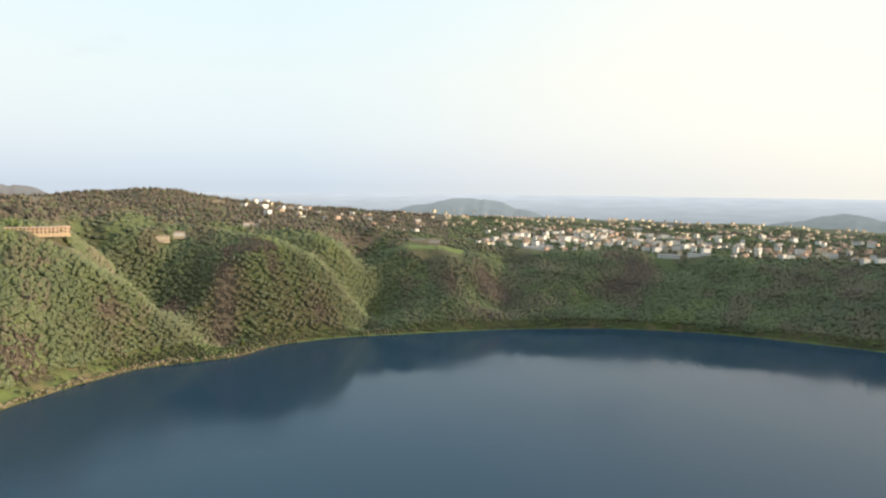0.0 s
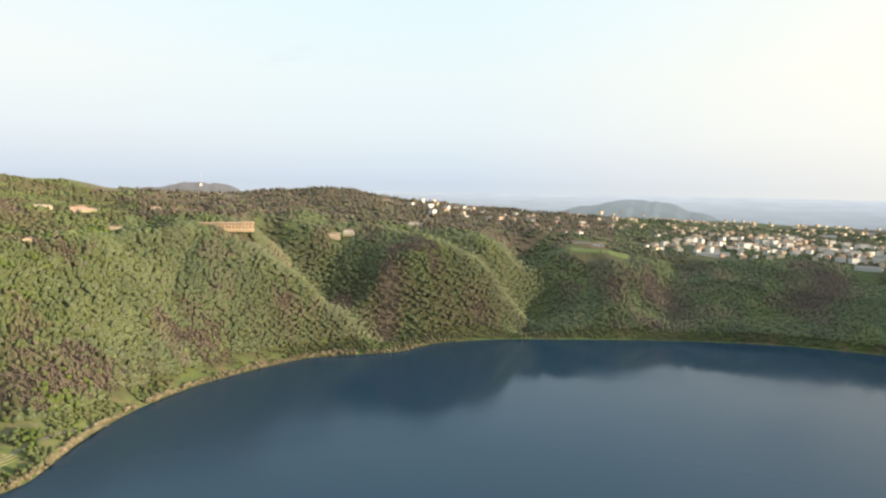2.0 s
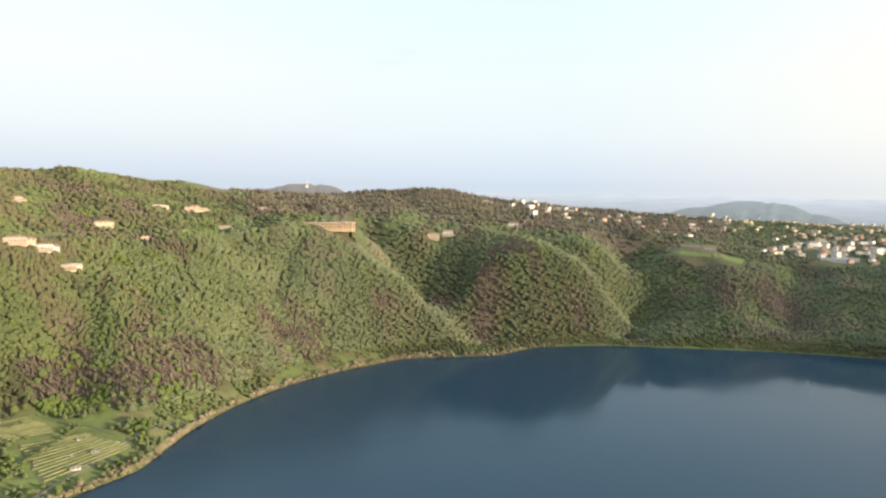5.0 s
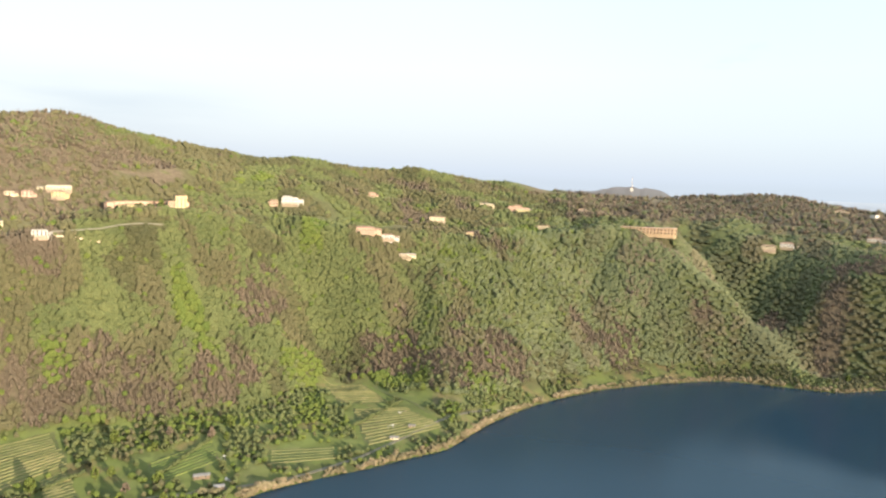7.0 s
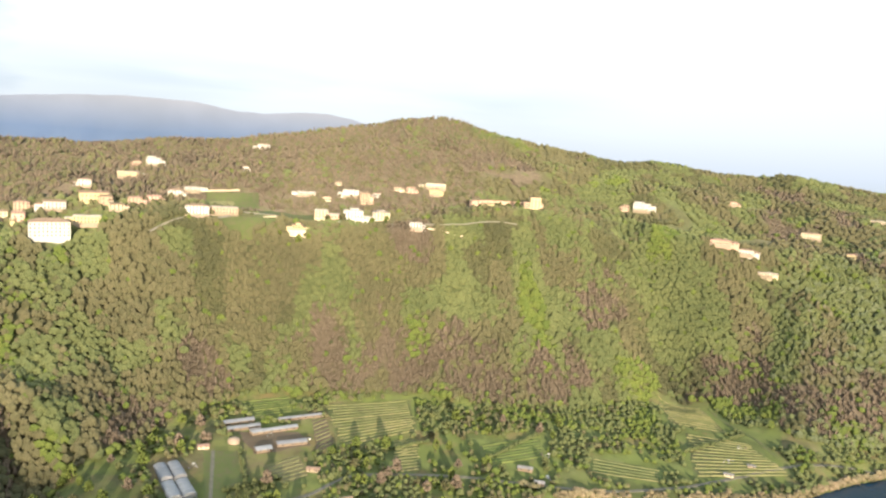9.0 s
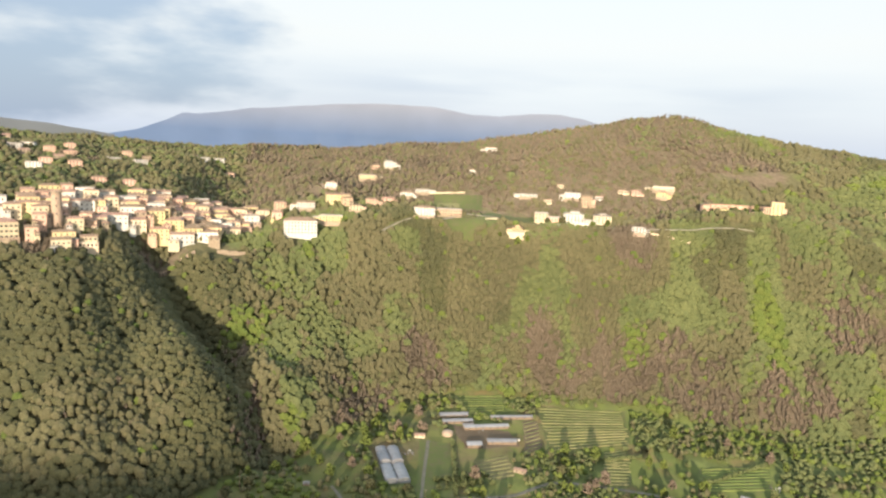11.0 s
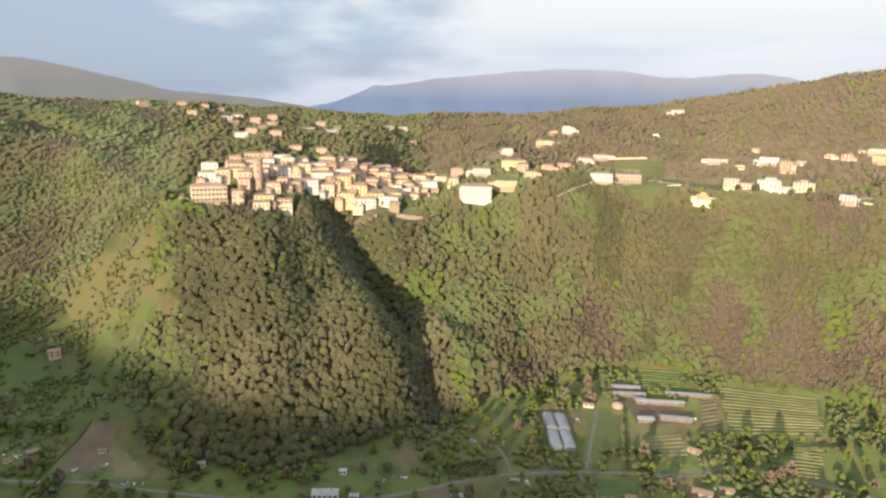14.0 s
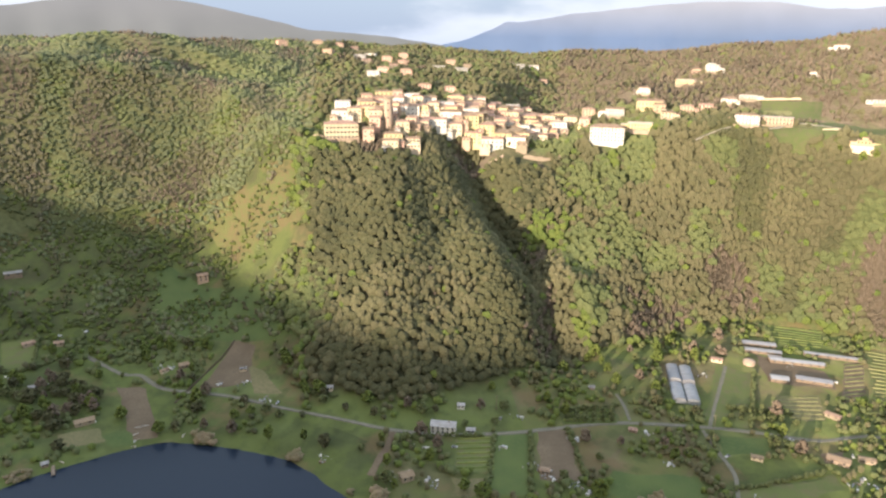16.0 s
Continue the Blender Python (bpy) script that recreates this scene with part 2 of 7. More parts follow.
def round_table(pairs, soft=1.2):
    """A value for every half degree from (azimuth, value) pairs."""
    a, v = np.array(sorted((p[0] % 360, p[1]) for p in pairs)).T
    d = np.interp(DENSE, a, v, period=360)
    k = np.exp(-0.5 * (np.arange(-12, 13) * 0.5 / soft) ** 2)
    return np.convolve(np.concatenate([d[-12:], d, d[:12]]), k / k.sum(), "valid")


SHORE = round_table([(-60, 1260), (-38, 1275), (-28, 1284), (-20, 1262), (-10, 1200), (-2, 1152), (4, 1130), (9, 1090), (12, 1024), (20, 1000), (25, 940), (29.3, 885),
                     (34, 812), (38, 735), (42, 645), (49, 598), (58, 560), (70, 480), (85, 405), (100, 355), (112, 340), (121, 357), (126, 398), (132, 423),
                     (138, 445), (146, 438), (155, 425), (170, 420), (190, 430), (215, 520), (240, 760), (262, 1000), (285, 1180)], 0.7)
FOOT = round_table([(-60, 1280), (-38, 1294), (-20, 1280), (-10, 1220), (-2, 1174), (4, 1152), (10, 1112), (15, 1062), (22, 1010), (27, 960), (32, 890), (38, 790),
                    (43, 760), (47, 800), (52, 815), (58, 735), (66, 700), (74, 705), (80, 700), (88, 700), (92, 640), (97, 585), (103, 535), (109, 472),
                    (117, 440), (125, 470), (133, 560), (142, 600), (150, 620), (165, 600), (190, 580), (215, 640), (240, 870), (262, 1090), (285, 1240)])
RIM_R = round_table([(-60, 1480), (-38, 1500), (-20, 1520), (-9, 1440), (-2, 1400), (3, 1270), (10, 1245), (16, 1270), (25, 1160), (32, 1085), (40, 1035), (49, 970),
                     (59, 935), (68, 890), (74, 840), (82, 800), (90, 810), (96, 800), (104, 780), (110, 750), (118, 700), (125, 690), (133, 840), (142, 860),
                     (150, 880), (165, 900), (190, 880), (215, 960), (240, 1180), (262, 1330), (285, 1430)])
RIM_Z = round_table([(-60, 110), (-38, 112), (-20, 117), (-9, 124), (-2, 142), (3, 163), (10, 171), (16, 184), (25, 194), (32, 186), (40, 180), (49, 186),
                     (59, 196), (64, 210), (68, 203), (74, 188), (82, 182), (90, 195), (96, 190), (104, 170), (110, 165), (118, 166), (124, 166), (127, 182), (130, 202), (134, 226), (138, 243),
                     (142, 253), (150, 240), (165, 235), (190, 255), (205, 272), (226, 266), (231, 259), (236, 260), (241, 268), (248, 282), (254, 268), (262, 268), (266, 242), (271, 160), (277, 95), (285, 75), (300, 95)])
CREST_R = round_table([(-60, 2900), (-38, 2950), (-30, 2950), (-14, 2900), (-9, 2800), (-3, 2400), (2, 2100), (8, 1950), (13, 1850), (22, 1850), (25, 1800), (28, 1750),
                       (31, 1700), (37, 1550), (50, 1350), (60, 1280), (70, 1250), (80, 1240), (90, 1250), (97, 1350), (104, 1450), (115, 1350), (126, 1180), (133, 1000),
                       (142, 980), (150, 1150), (190, 1300), (240, 1500), (285, 1800)])
CREST_Z = round_table([(-60, 110), (-38, 112), (-30, 118), (-20, 130), (-14, 135), (-9, 140), (-5, 155), (-2, 170), (1, 186), (8, 204), (12, 220), (15, 241),
                       (18, 247), (22, 238), (24.5, 226), (27.3, 226), (30, 230), (32, 238), (37, 260), (43, 272), (51, 282), (54, 292), (58, 284), (62, 298),
                       (66, 317), (70, 336), (72.5, 344), (75.5, 336), (79, 322), (85, 298), (90, 284), (96, 273), (104, 259), (115, 266), (126, 273), (133, 279),
                       (140, 282), (148, 262), (160, 255), (190, 262), (205, 258), (232, 256), (240, 252), (252, 242), (262, 245), (268, 180), (276, 85), (285, 80)])
MID = round_table([(-38, 0.46), (-9, 0.52), (-3, 0.34), (1, 0.36), (6, 0.58), (11, 0.5), (13, 0.42), (20, 0.42), (27, 0.5), (40, 0.5), (60, 0.48), (72, 0.42), (85, 0.42),
                   (96, 0.42), (103, 0.40), (108, 0.44), (117, 0.55), (123, 0.5), (133, 0.25), (142, 0.28), (150, 0.3), (200, 0.5)])
STEP = round_table([(-40, 4), (0, 8), (60, 12), (80, 14), (92, 16), (100, 22), (107, 34), (123, 38), (128, 22), (150, 12), (200, 10), (300, 4)])
# radii of the sheet's rings: close on the slopes, wide in the distance
RINGS = np.concatenate([np.arange(180, 400, 20), np.arange(400, 1400, 7.0), np.geomspace(1400, 4900, 95)])


def ridge(x, y, z, a, b, fall=0.8):
    """A spur along the line from a to b (x, y, height), with flanks of that slope, blended into the ground."""
    ax, ay, az = a
    bx, by, bz = b
    dx, dy = bx - ax, by - ay
    t = np.clip(((x - ax) * dx + (y - ay) * dy) / (dx * dx + dy * dy), 0, 1)
    top = az + (bz - az) * t - fall * np.sqrt(np.hypot(x - ax - t * dx, y - ay - t * dy) ** 2 + 25 ** 2) + fall * 25
    d = np.clip(0.5 + (top - z) / 40, 0, 1)
    return np.where(top > z - 20, z + (top - z) * d + 10 * d * (1 - d), z)


def gully(x, y, z, a, b, deep, wide):
    ax, ay = a
    dx, dy = b[0] - ax, b[1] - ay
    t = np.clip(((x - ax) * dx + (y - ay) * dy) / (dx * dx + dy * dy), 0, 1)
    away = np.hypot(x - ax - t * dx, y - ay - t * dy)
    return z - deep * np.exp(-(away / wide) ** 2) * np.clip(z / 40, 0, 1)


def polar(az, r, z=None):
    """Plan position (and height) at an azimuth and a radius."""
    h = heading(az)
    return (h.x * r, h.y * r) if z is None else (h.x * r, h.y * r, z)


def make_relief():
    rs, rf, rr, zr, rc, zc, mid, step = SHORE, FOOT, RIM_R, RIM_Z, CREST_R, CREST_Z, MID, STEP
    relief = np.empty((len(DENSE), len(RINGS)))
    foot_z = np.minimum(12 + (rf - rs) * 0.03, 24)
    for i in range(len(DENSE)):
        s = rr[i] - rf[i]
        knots = [0, rs[i] - 90, rs[i], rs[i] + 9, rf[i], rf[i] + s * 0.5, rr[i], rr[i] + 95, (rr[i] + rc[i]) / 2, rc[i], rc[i] + 350, 3700, 5200]
        high = [-20, -16, -0.2, 2.5, foot_z[i], foot_z[i] + (zr[i] - foot_z[i]) * mid[i], zr[i], zr[i] + step[i], zr[i] + step[i] + (zc[i] - zr[i] - step[i]) * 0.42, zc[i], zc[i] - 30, 62, 40]
        relief[i] = np.interp(RINGS, knots, high)
    k = np.array([1, 2, 3, 2, 1]) / 9.0
    soft = np.apply_along_axis(lambda v: np.convolve(np.pad(v, 2, "edge"), k, "valid"), 1, relief)
    near_water = np.clip((RINGS[None] - rs[:, None]) / 40, 0, 1)
    relief = relief * (1 - near_water) + soft * near_water
    a = np.radians(DENSE)[:, None]
    x, y = -np.sin(a) * RINGS, np.cos(a) * RINGS
    # spurs running down to the lake
    for top, end, fall in ((polar(27, 1130, 188), polar(14.5, 1050, 38), 0.75), (polar(15, 1290, 188), polar(9.8, 1225, 172), 0.62), (polar(9.8, 1225, 172), polar(6.2, 1160, 56), 0.68), (polar(-5.5, 1430, 142), polar(-6.5, 1262, 52), 0.6),
                           (polar(119, 700, 166), polar(117, 520, 70), 0.8), (polar(115.5, 725, 160), polar(110, 625, 110), 0.6), (polar(110, 625, 110), polar(105.5, 535, 46), 0.6), (polar(64, 930, 205), polar(55.5, 825, 62), 0.55), (polar(36, 1060, 178), polar(31, 930, 50), 0.5)):
        relief += (ridge(x, y, relief, top, end, fall) - relief) * np.clip((RINGS[None] - rf[:, None] - 5) / 60, 0, 1)
    relief = gully(x, y, relief, polar(112, 745), polar(102.5, 550), 36, 24)
    relief = gully(x, y, relief, polar(23, 1215), polar(12.6, 1090), 42, 40)
    relief = gully(x, y, relief, polar(1.2, 1400), polar(1.0, 1200), 52, 56)
    relief = gully(x, y, relief, polar(-11.5, 1440), polar(-11, 1290), 26, 46)
    relief = gully(x, y, relief, polar(45, 960), polar(46, 830), 18, 40)
    relief = gully(x, y, relief, polar(106.5, 1150), polar(107.5, 830), 26, 55)
    relief = gully(x, y, relief, polar(57, 960), polar(51.5, 820), 20, 34)
    relief = gully(x, y, relief, polar(87.5, 800), polar(83, 715), 12, 26)
    relief = gully(x, y, relief, polar(99, 800), polar(95, 640), 14, 26)
    rough = (NOISE[0](x, y, 90) - 0.5) * 16 + (NOISE[1](x, y, 38) - 0.5) * 7
    far = (NOISE[2](x, y, 420) - 0.5) * 26
    slope = np.clip((RINGS[None] - rf[:, None]) / 80, 0, 1)
    relief += rough * slope * np.clip((4000 - RINGS) / 1500, 0.2, 1) + far * np.clip((RINGS - 1600) / 600, 0, 1) * np.clip((3600 - RINGS) / 800, 0, 1) * 0.5
    return relief


RELIEF = make_relief()


def ground(x, y):
    """Height of the ground at a place, or at many."""
    x, y = np.asarray(x, float), np.asarray(y, float)
    a = (np.degrees(np.arctan2(-x, y)) % 360) / 0.5
    i = np.floor(a).astype(int)
    u = a - i
    j = np.clip(np.searchsorted(RINGS, np.hypot(x, y)) - 1, 0, len(RINGS) - 2)
    v = np.clip((np.hypot(x, y) - RINGS[j]) / (RINGS[j + 1] - RINGS[j]), 0, 1)
    i, i2 = i % 720, (i + 1) % 720
    return (RELIEF[i, j] * (1 - u) + RELIEF[i2, j] * u) * (1 - v) + (RELIEF[i, j + 1] * (1 - u) + RELIEF[i2, j + 1] * u) * v


def mesh_of(name, verts, faces, mat, smooth=False):
    me = bpy.data.meshes.new(name)
    me.from_pydata([tuple(map(float, v)) for v in verts], [], [tuple(map(int, f)) for f in faces])
    me.materials.append(mat)
    if smooth:
        me.shade_smooth()
    return me


def quick_mesh(name, verts, tris, mat, tint=None):
    """A large mesh of triangles from arrays."""
    me = bpy.data.meshes.new(name)
    me.vertices.add(len(verts))
    me.vertices.foreach_set("co", np.ascontiguousarray(verts, np.float32).ravel())
    me.loops.add(3 * len(tris))
    me.loops.foreach_set("vertex_index", np.ascontiguousarray(tris, np.int32).ravel())
    me.polygons.add(len(tris))
    me.polygons.foreach_set("loop_start", np.arange(0, 3 * len(tris), 3, dtype=np.int32))
    if tint is not None:
        me.attributes.new("tint", "FLOAT", "POINT").data.foreach_set("value", np.ascontiguousarray(tint, np.float32))
    me.materials.append(mat)
    me.update(calc_edges=True)
    return me


def build_ground():
    pick = [i for i in range(720) if DENSE[i] <= 160 or DENSE[i] >= 310 or i % 4 == 0]
    n, m = len(pick), len(RINGS)
    a = np.radians(DENSE[pick])[:, None]
    verts = np.stack([-np.sin(a) * RINGS, np.cos(a) * RINGS, RELIEF[pick]], -1).reshape(-1, 3)
    i, j = np.meshgrid(np.arange(n), np.arange(m - 1), indexing="ij")
    p, q = i * m + j, ((i + 1) % n) * m + j
    tris = np.concatenate([np.stack([p, p + 1, q + 1], -1).reshape(-1, 3), np.stack([p, q + 1, q], -1).reshape(-1, 3)])
    me = quick_mesh("ground", verts, tris, GROUND)
    # where the land lies open, and where woods cover it
    az = np.where(DENSE[pick] > 200, DENSE[pick] - 360, DENSE[pick])[:, None]
    wooded = (az < 124.5) & (RINGS > FOOT[pick][:, None] + 8) & (RINGS < CREST_R[pick][:, None] + 40) | (az > 127) & (RINGS > 745)
    me.attributes.new("open_land", "FLOAT", "POINT").data.foreach_set("value", (1.0 - wooded).astype(np.float32).ravel())
    me.shade_smooth()
    tagged(new("ground", me), "wooded crater slopes and grassy ground round a lake", "ground", kind="structure")


def ground_material():
    m = material("land", (0.056, 0.068, 0.028), (0.084, 0.086, 0.040), 0.022, 0.95, 0.14, 0.6, (0.074, 0.074, 0.037))
    n, k = m.node_tree.nodes, m.node_tree.links
    b = n["Principled BSDF"]
    base = b.inputs["Base Color"].links[0].from_socket
    geo = n.new("ShaderNodeNewGeometry")
    sep = n.new("ShaderNodeSeparateXYZ")
    k.new(geo.outputs["Normal"], sep.inputs[0])
    lie = n.new("ShaderNodeMapRange")
    lie.inputs["From Min"].default_value, lie.inputs["From Max"].default_value = 0.84, 0.97
    k.new(sep.outputs["Z"], lie.inputs["Value"])
    # patchwork of meadows and fields on the flatter land
    vor = n.new("ShaderNodeTexVoronoi")
    vor.inputs["Scale"].default_value = 0.011
    k.new(geo.outputs["Position"], vor.inputs["Vector"])
    tone = n.new("ShaderNodeSeparateColor")
    k.new(vor.outputs["Color"], tone.inputs[0])
    ramp = n.new("ShaderNodeValToRGB")
    e = ramp.color_ramp.elements
    e[0].color, e[1].color = (0.064, 0.080, 0.030, 1), (0.112, 0.094, 0.054, 1)
    for p, c in ((0.35, (0.084, 0.106, 0.035, 1)), (0.65, (0.098, 0.120, 0.044, 1))):
        x = e.new(p)
        x.color = c
    k.new(tone.outputs[0], ramp.inputs[0])
    noi = n.new("ShaderNodeTexNoise")
    noi.inputs["Scale"].default_value, noi.inputs["Detail"].default_value = 0.06, 8.0
    k.new(geo.outputs["Position"], noi.inputs["Vector"])
    worn = n.new("ShaderNodeMix")
    worn.data_type, worn.blend_type = "RGBA", "OVERLAY"
    worn.inputs["Factor"].default_value = 0.7
    k.new(ramp.outputs[0], worn.inputs["A"])
    k.new(noi.outputs[0], worn.inputs["B"])
    both = n.new("ShaderNodeMix")
    both.data_type = "RGBA"
    k.new(lie.outputs[0], both.inputs["Factor"])
    k.new(base, both.inputs["A"])
    k.new(worn.outputs["Result"], both.inputs["B"])
    # dry reddish grass, fresh green and bramble in ragged patches
    dry = both.outputs["Result"]
    bare_of = n.new("ShaderNodeAttribute")
    bare_of.attribute_name = "open_land"
    for scale, low, high, tone_of in ((0.027, 0.42, 0.55, (0.105, 0.135, 0.036, 1)), (0.021, 0.54, 0.62, (0.150, 0.108, 0.058, 1)), (0.055, 0.53, 0.62, (0.056, 0.074, 0.026, 1))):
        spot = n.new("ShaderNodeTexNoise")
        spot.inputs["Scale"].default_value, spot.inputs["Detail"].default_value, spot.inputs["Roughness"].default_value = scale, 9.0, 0.62
        k.new(geo.outputs["Position"], spot.inputs["Vector"])
        rim = n.new("ShaderNodeMapRange")
        rim.inputs["From Min"].default_value, rim.inputs["From Max"].default_value = low, high
        rim.inputs["To Max"].default_value = 0.6
        k.new(spot.outputs[0], rim.inputs["Value"])
        lay = n.new("ShaderNodeMix")
        lay.data_type = "RGBA"
        here = n.new("ShaderNodeMath")
        here.operation = "MULTIPLY"
        k.new(rim.outputs[0], here.inputs[0])
        k.new(bare_of.outputs["Fac"], here.inputs[1])
        k.new(here.outputs[0], lay.inputs["Factor"])
        k.new(dry, lay.inputs["A"])
        lay.inputs["B"].default_value = tone_of
        dry = lay.outputs["Result"]
    # ferns, brambles and litter under the woods
    under = n.new("ShaderNodeAttribute")
    under.attribute_name = "undergrowth"
    fern = n.new("ShaderNodeTexNoise")
    fern.inputs["Scale"].default_value, fern.inputs["Detail"].default_value = 0.22, 6.0
    k.new(geo.outputs["Position"], fern.inputs["Vector"])
    shade = n.new("ShaderNodeMapRange")
    shade.inputs["From Min"].default_value, shade.inputs["From Max"].default_value = 0.3, 0.7
    shade.inputs["To Min"].default_value, shade.inputs["To Max"].default_value = 0.72, 1.2
    k.new(fern.outputs[0], shade.inputs["Value"])
    tinted = n.new("ShaderNodeVectorMath")
    tinted.operation = "SCALE"
    k.new(under.outputs["Color"], tinted.inputs[0])
    k.new(shade.outputs[0], tinted.inputs["Scale"])
    last = n.new("ShaderNodeMix")
    last.data_type = "RGBA"
    k.new(bare_of.outputs["Fac"], last.inputs["Factor"])
    k.new(tinted.outputs[0], last.inputs["A"])
    k.new(dry, last.inputs["B"])
    k.new(last.outputs["Result"], b.inputs["Base Color"])
    b.inputs["Diffuse Roughness"].default_value = 1.0
    return m


def water_material():
    m = bpy.data.materials.new("lake_water")
    m.use_nodes = True
    n, k = m.node_tree.nodes, m.node_tree.links
    b = n["Principled BSDF"]
    b.inputs["Roughness"].default_value, b.inputs["IOR"].default_value = 0.09, 1.33
    b.inputs["Specular IOR Level"].default_value = 0.29
    geo = n.new("ShaderNodeNewGeometry")
    noi = n.new("ShaderNodeTexNoise")
    noi.inputs["Scale"].default_value, noi.inputs["Detail"].default_value = 0.35, 4.0
    k.new(geo.outputs["Position"], noi.inputs["Vector"])
    broad = n.new("ShaderNodeTexNoise")
    broad.inputs["Scale"].default_value, broad.inputs["Detail"].default_value = 0.006, 3.0
    k.new(geo.outputs["Position"], broad.inputs["Vector"])
    gust = n.new("ShaderNodeMapRange")
    gust.inputs["From Min"].default_value, gust.inputs["From Max"].default_value = 0.35, 0.7
    gust.inputs["To Min"].default_value, gust.inputs["To Max"].default_value = 0.07, 0.15
    k.new(broad.outputs[0], gust.inputs["Value"])
    where = n.new("ShaderNodeSeparateXYZ")
    k.new(geo.outputs["Position"], where.inputs[0])
    # blue in the open; grey painted in southwards for the hazy hillside's reflection
    grey_reflection = n.new("ShaderNodeMapRange")
    grey_reflection.inputs["From Min"].default_value, grey_reflection.inputs["From Max"].default_value = -180, 260
    k.new(where.outputs["Y"], grey_reflection.inputs["Value"])
    body = n.new("ShaderNodeMix")
    body.data_type = "RGBA"
    k.new(grey_reflection.outputs[0], body.inputs["Factor"])
    body.inputs["A"].default_value, body.inputs["B"].default_value = (0.013, 0.020, 0.033, 1), (0.012, 0.035, 0.060, 1)
    k.new(body.outputs["Result"], b.inputs["Base Color"])
    wind = n.new("ShaderNodeMapRange")
    wind.inputs["From Min"].default_value, wind.inputs["From Max"].default_value = 20, -420
    wind.inputs["To Min"].default_value, wind.inputs["To Max"].default_value = 0.0, 0.14
    k.new(where.outputs["X"], wind.inputs["Value"])
    rough = n.new("ShaderNodeMath")
    k.new(gust.outputs[0], rough.inputs[0])
    k.new(wind.outputs[0], rough.inputs[1])
    k.new(rough.outputs[0], b.inputs["Roughness"])
    bump = n.new("ShaderNodeBump")
    bump.inputs["Strength"].default_value, bump.inputs["Distance"].default_value = 0.10, 0.08
    k.new(noi.outputs[0], bump.inputs["Height"])
    k.new(bump.outputs[0], b.inputs["Normal"])
    return m


def build_lake():
    bm = bmesh.new()
    ring = [bm.verts.new((*polar(float(a), float(r) + 6), 0.0)) for a, r in zip(DENSE[::3], SHORE[::3])]
    mid = bm.verts.new((0, 0, 0))
    for p, q in zip(ring, ring[1:] + ring[:1]):
        bm.faces.new((mid, p, q))
    me = bpy.data.meshes.new("lake")
    bm.to_mesh(me)
    bm.free()
    me.materials.append(water_material())
    tagged(new("lake", me), "calm dark blue crater lake with soft reflections", "lake", kind="structure")


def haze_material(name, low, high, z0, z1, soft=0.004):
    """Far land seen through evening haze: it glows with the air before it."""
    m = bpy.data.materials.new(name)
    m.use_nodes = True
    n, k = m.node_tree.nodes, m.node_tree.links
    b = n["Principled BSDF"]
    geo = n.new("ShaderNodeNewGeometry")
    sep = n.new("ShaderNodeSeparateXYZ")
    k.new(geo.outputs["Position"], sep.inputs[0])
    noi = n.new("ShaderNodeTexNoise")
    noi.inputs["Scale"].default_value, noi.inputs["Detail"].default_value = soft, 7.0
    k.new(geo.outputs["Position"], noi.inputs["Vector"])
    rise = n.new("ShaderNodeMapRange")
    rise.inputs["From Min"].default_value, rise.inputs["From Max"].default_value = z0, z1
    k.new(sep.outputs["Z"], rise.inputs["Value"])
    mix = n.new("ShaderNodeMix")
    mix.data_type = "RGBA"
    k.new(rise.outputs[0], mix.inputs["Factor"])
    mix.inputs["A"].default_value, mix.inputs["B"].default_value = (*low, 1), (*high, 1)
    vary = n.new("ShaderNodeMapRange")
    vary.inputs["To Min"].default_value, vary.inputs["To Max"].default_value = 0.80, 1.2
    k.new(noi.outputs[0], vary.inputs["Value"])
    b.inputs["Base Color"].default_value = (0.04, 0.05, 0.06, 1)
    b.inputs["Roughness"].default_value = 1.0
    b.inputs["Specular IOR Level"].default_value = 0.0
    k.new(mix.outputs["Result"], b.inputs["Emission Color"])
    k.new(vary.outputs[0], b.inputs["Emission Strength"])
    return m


def build_mountain(name, az0, az1, r, outline, mat, label, seed):
    """A far range: heights along its crest, with a rough face falling towards the lake."""
    n, rows = 120, 9
    az = np.linspace(az0, az1, n)
    pa, pz = np.array(outline).T
    top = np.interp(az, pa, pz)
    u = np.arange(n) / 9.0
    top = top + (NOISE[seed](u, u * 0, 1.0) - 0.5) * 16 + (NOISE[seed](u, u * 0 + 7, 0.3) - 0.5) * 5
    verts, faces = [], []
    for j in range(rows):
        f = j / (rows - 1)
        rr = r - 420 * f + (NOISE[seed](u * 2.2, u * 0 + f * 3, 1.0) - 0.5) * 160 * f
        z = top * (1 - f) ** 1.2 + 60 * f
        for i in range(n):
            verts.append(polar(float(az[i]), float(rr[i]), float(z[i])))
    for j in range(rows - 1):
        for i in range(n - 1):
            p = j * n + i
            faces.append((p, p + 1, p + n + 1, p + n))
    tagged(new(name, mesh_of(name, verts, faces, mat, True)), label, "mountain", kind="structure")


MOUNTAIN = [(76, 440), (78.7, 490), (79.8, 512), (81.5, 526), (84.4, 520), (86.5, 503), (88.6, 508), (90.5, 528), (92.2, 545), (96.7, 546), (100.4, 524), (103.2, 500), (106.3, 472), (107.7, 446), (110.4, 410), (111.3, 416), (112.6, 362), (114.4, 314), (119, 230)]
SHOULDER = [(116, 260), (120, 300), (122.6, 312), (126.3, 328), (127.6, 338), (129.2, 354), (131.3, 378), (133.2, 404), (136, 428), (141, 428), (147.5, 396), (155, 360), (162, 330)]


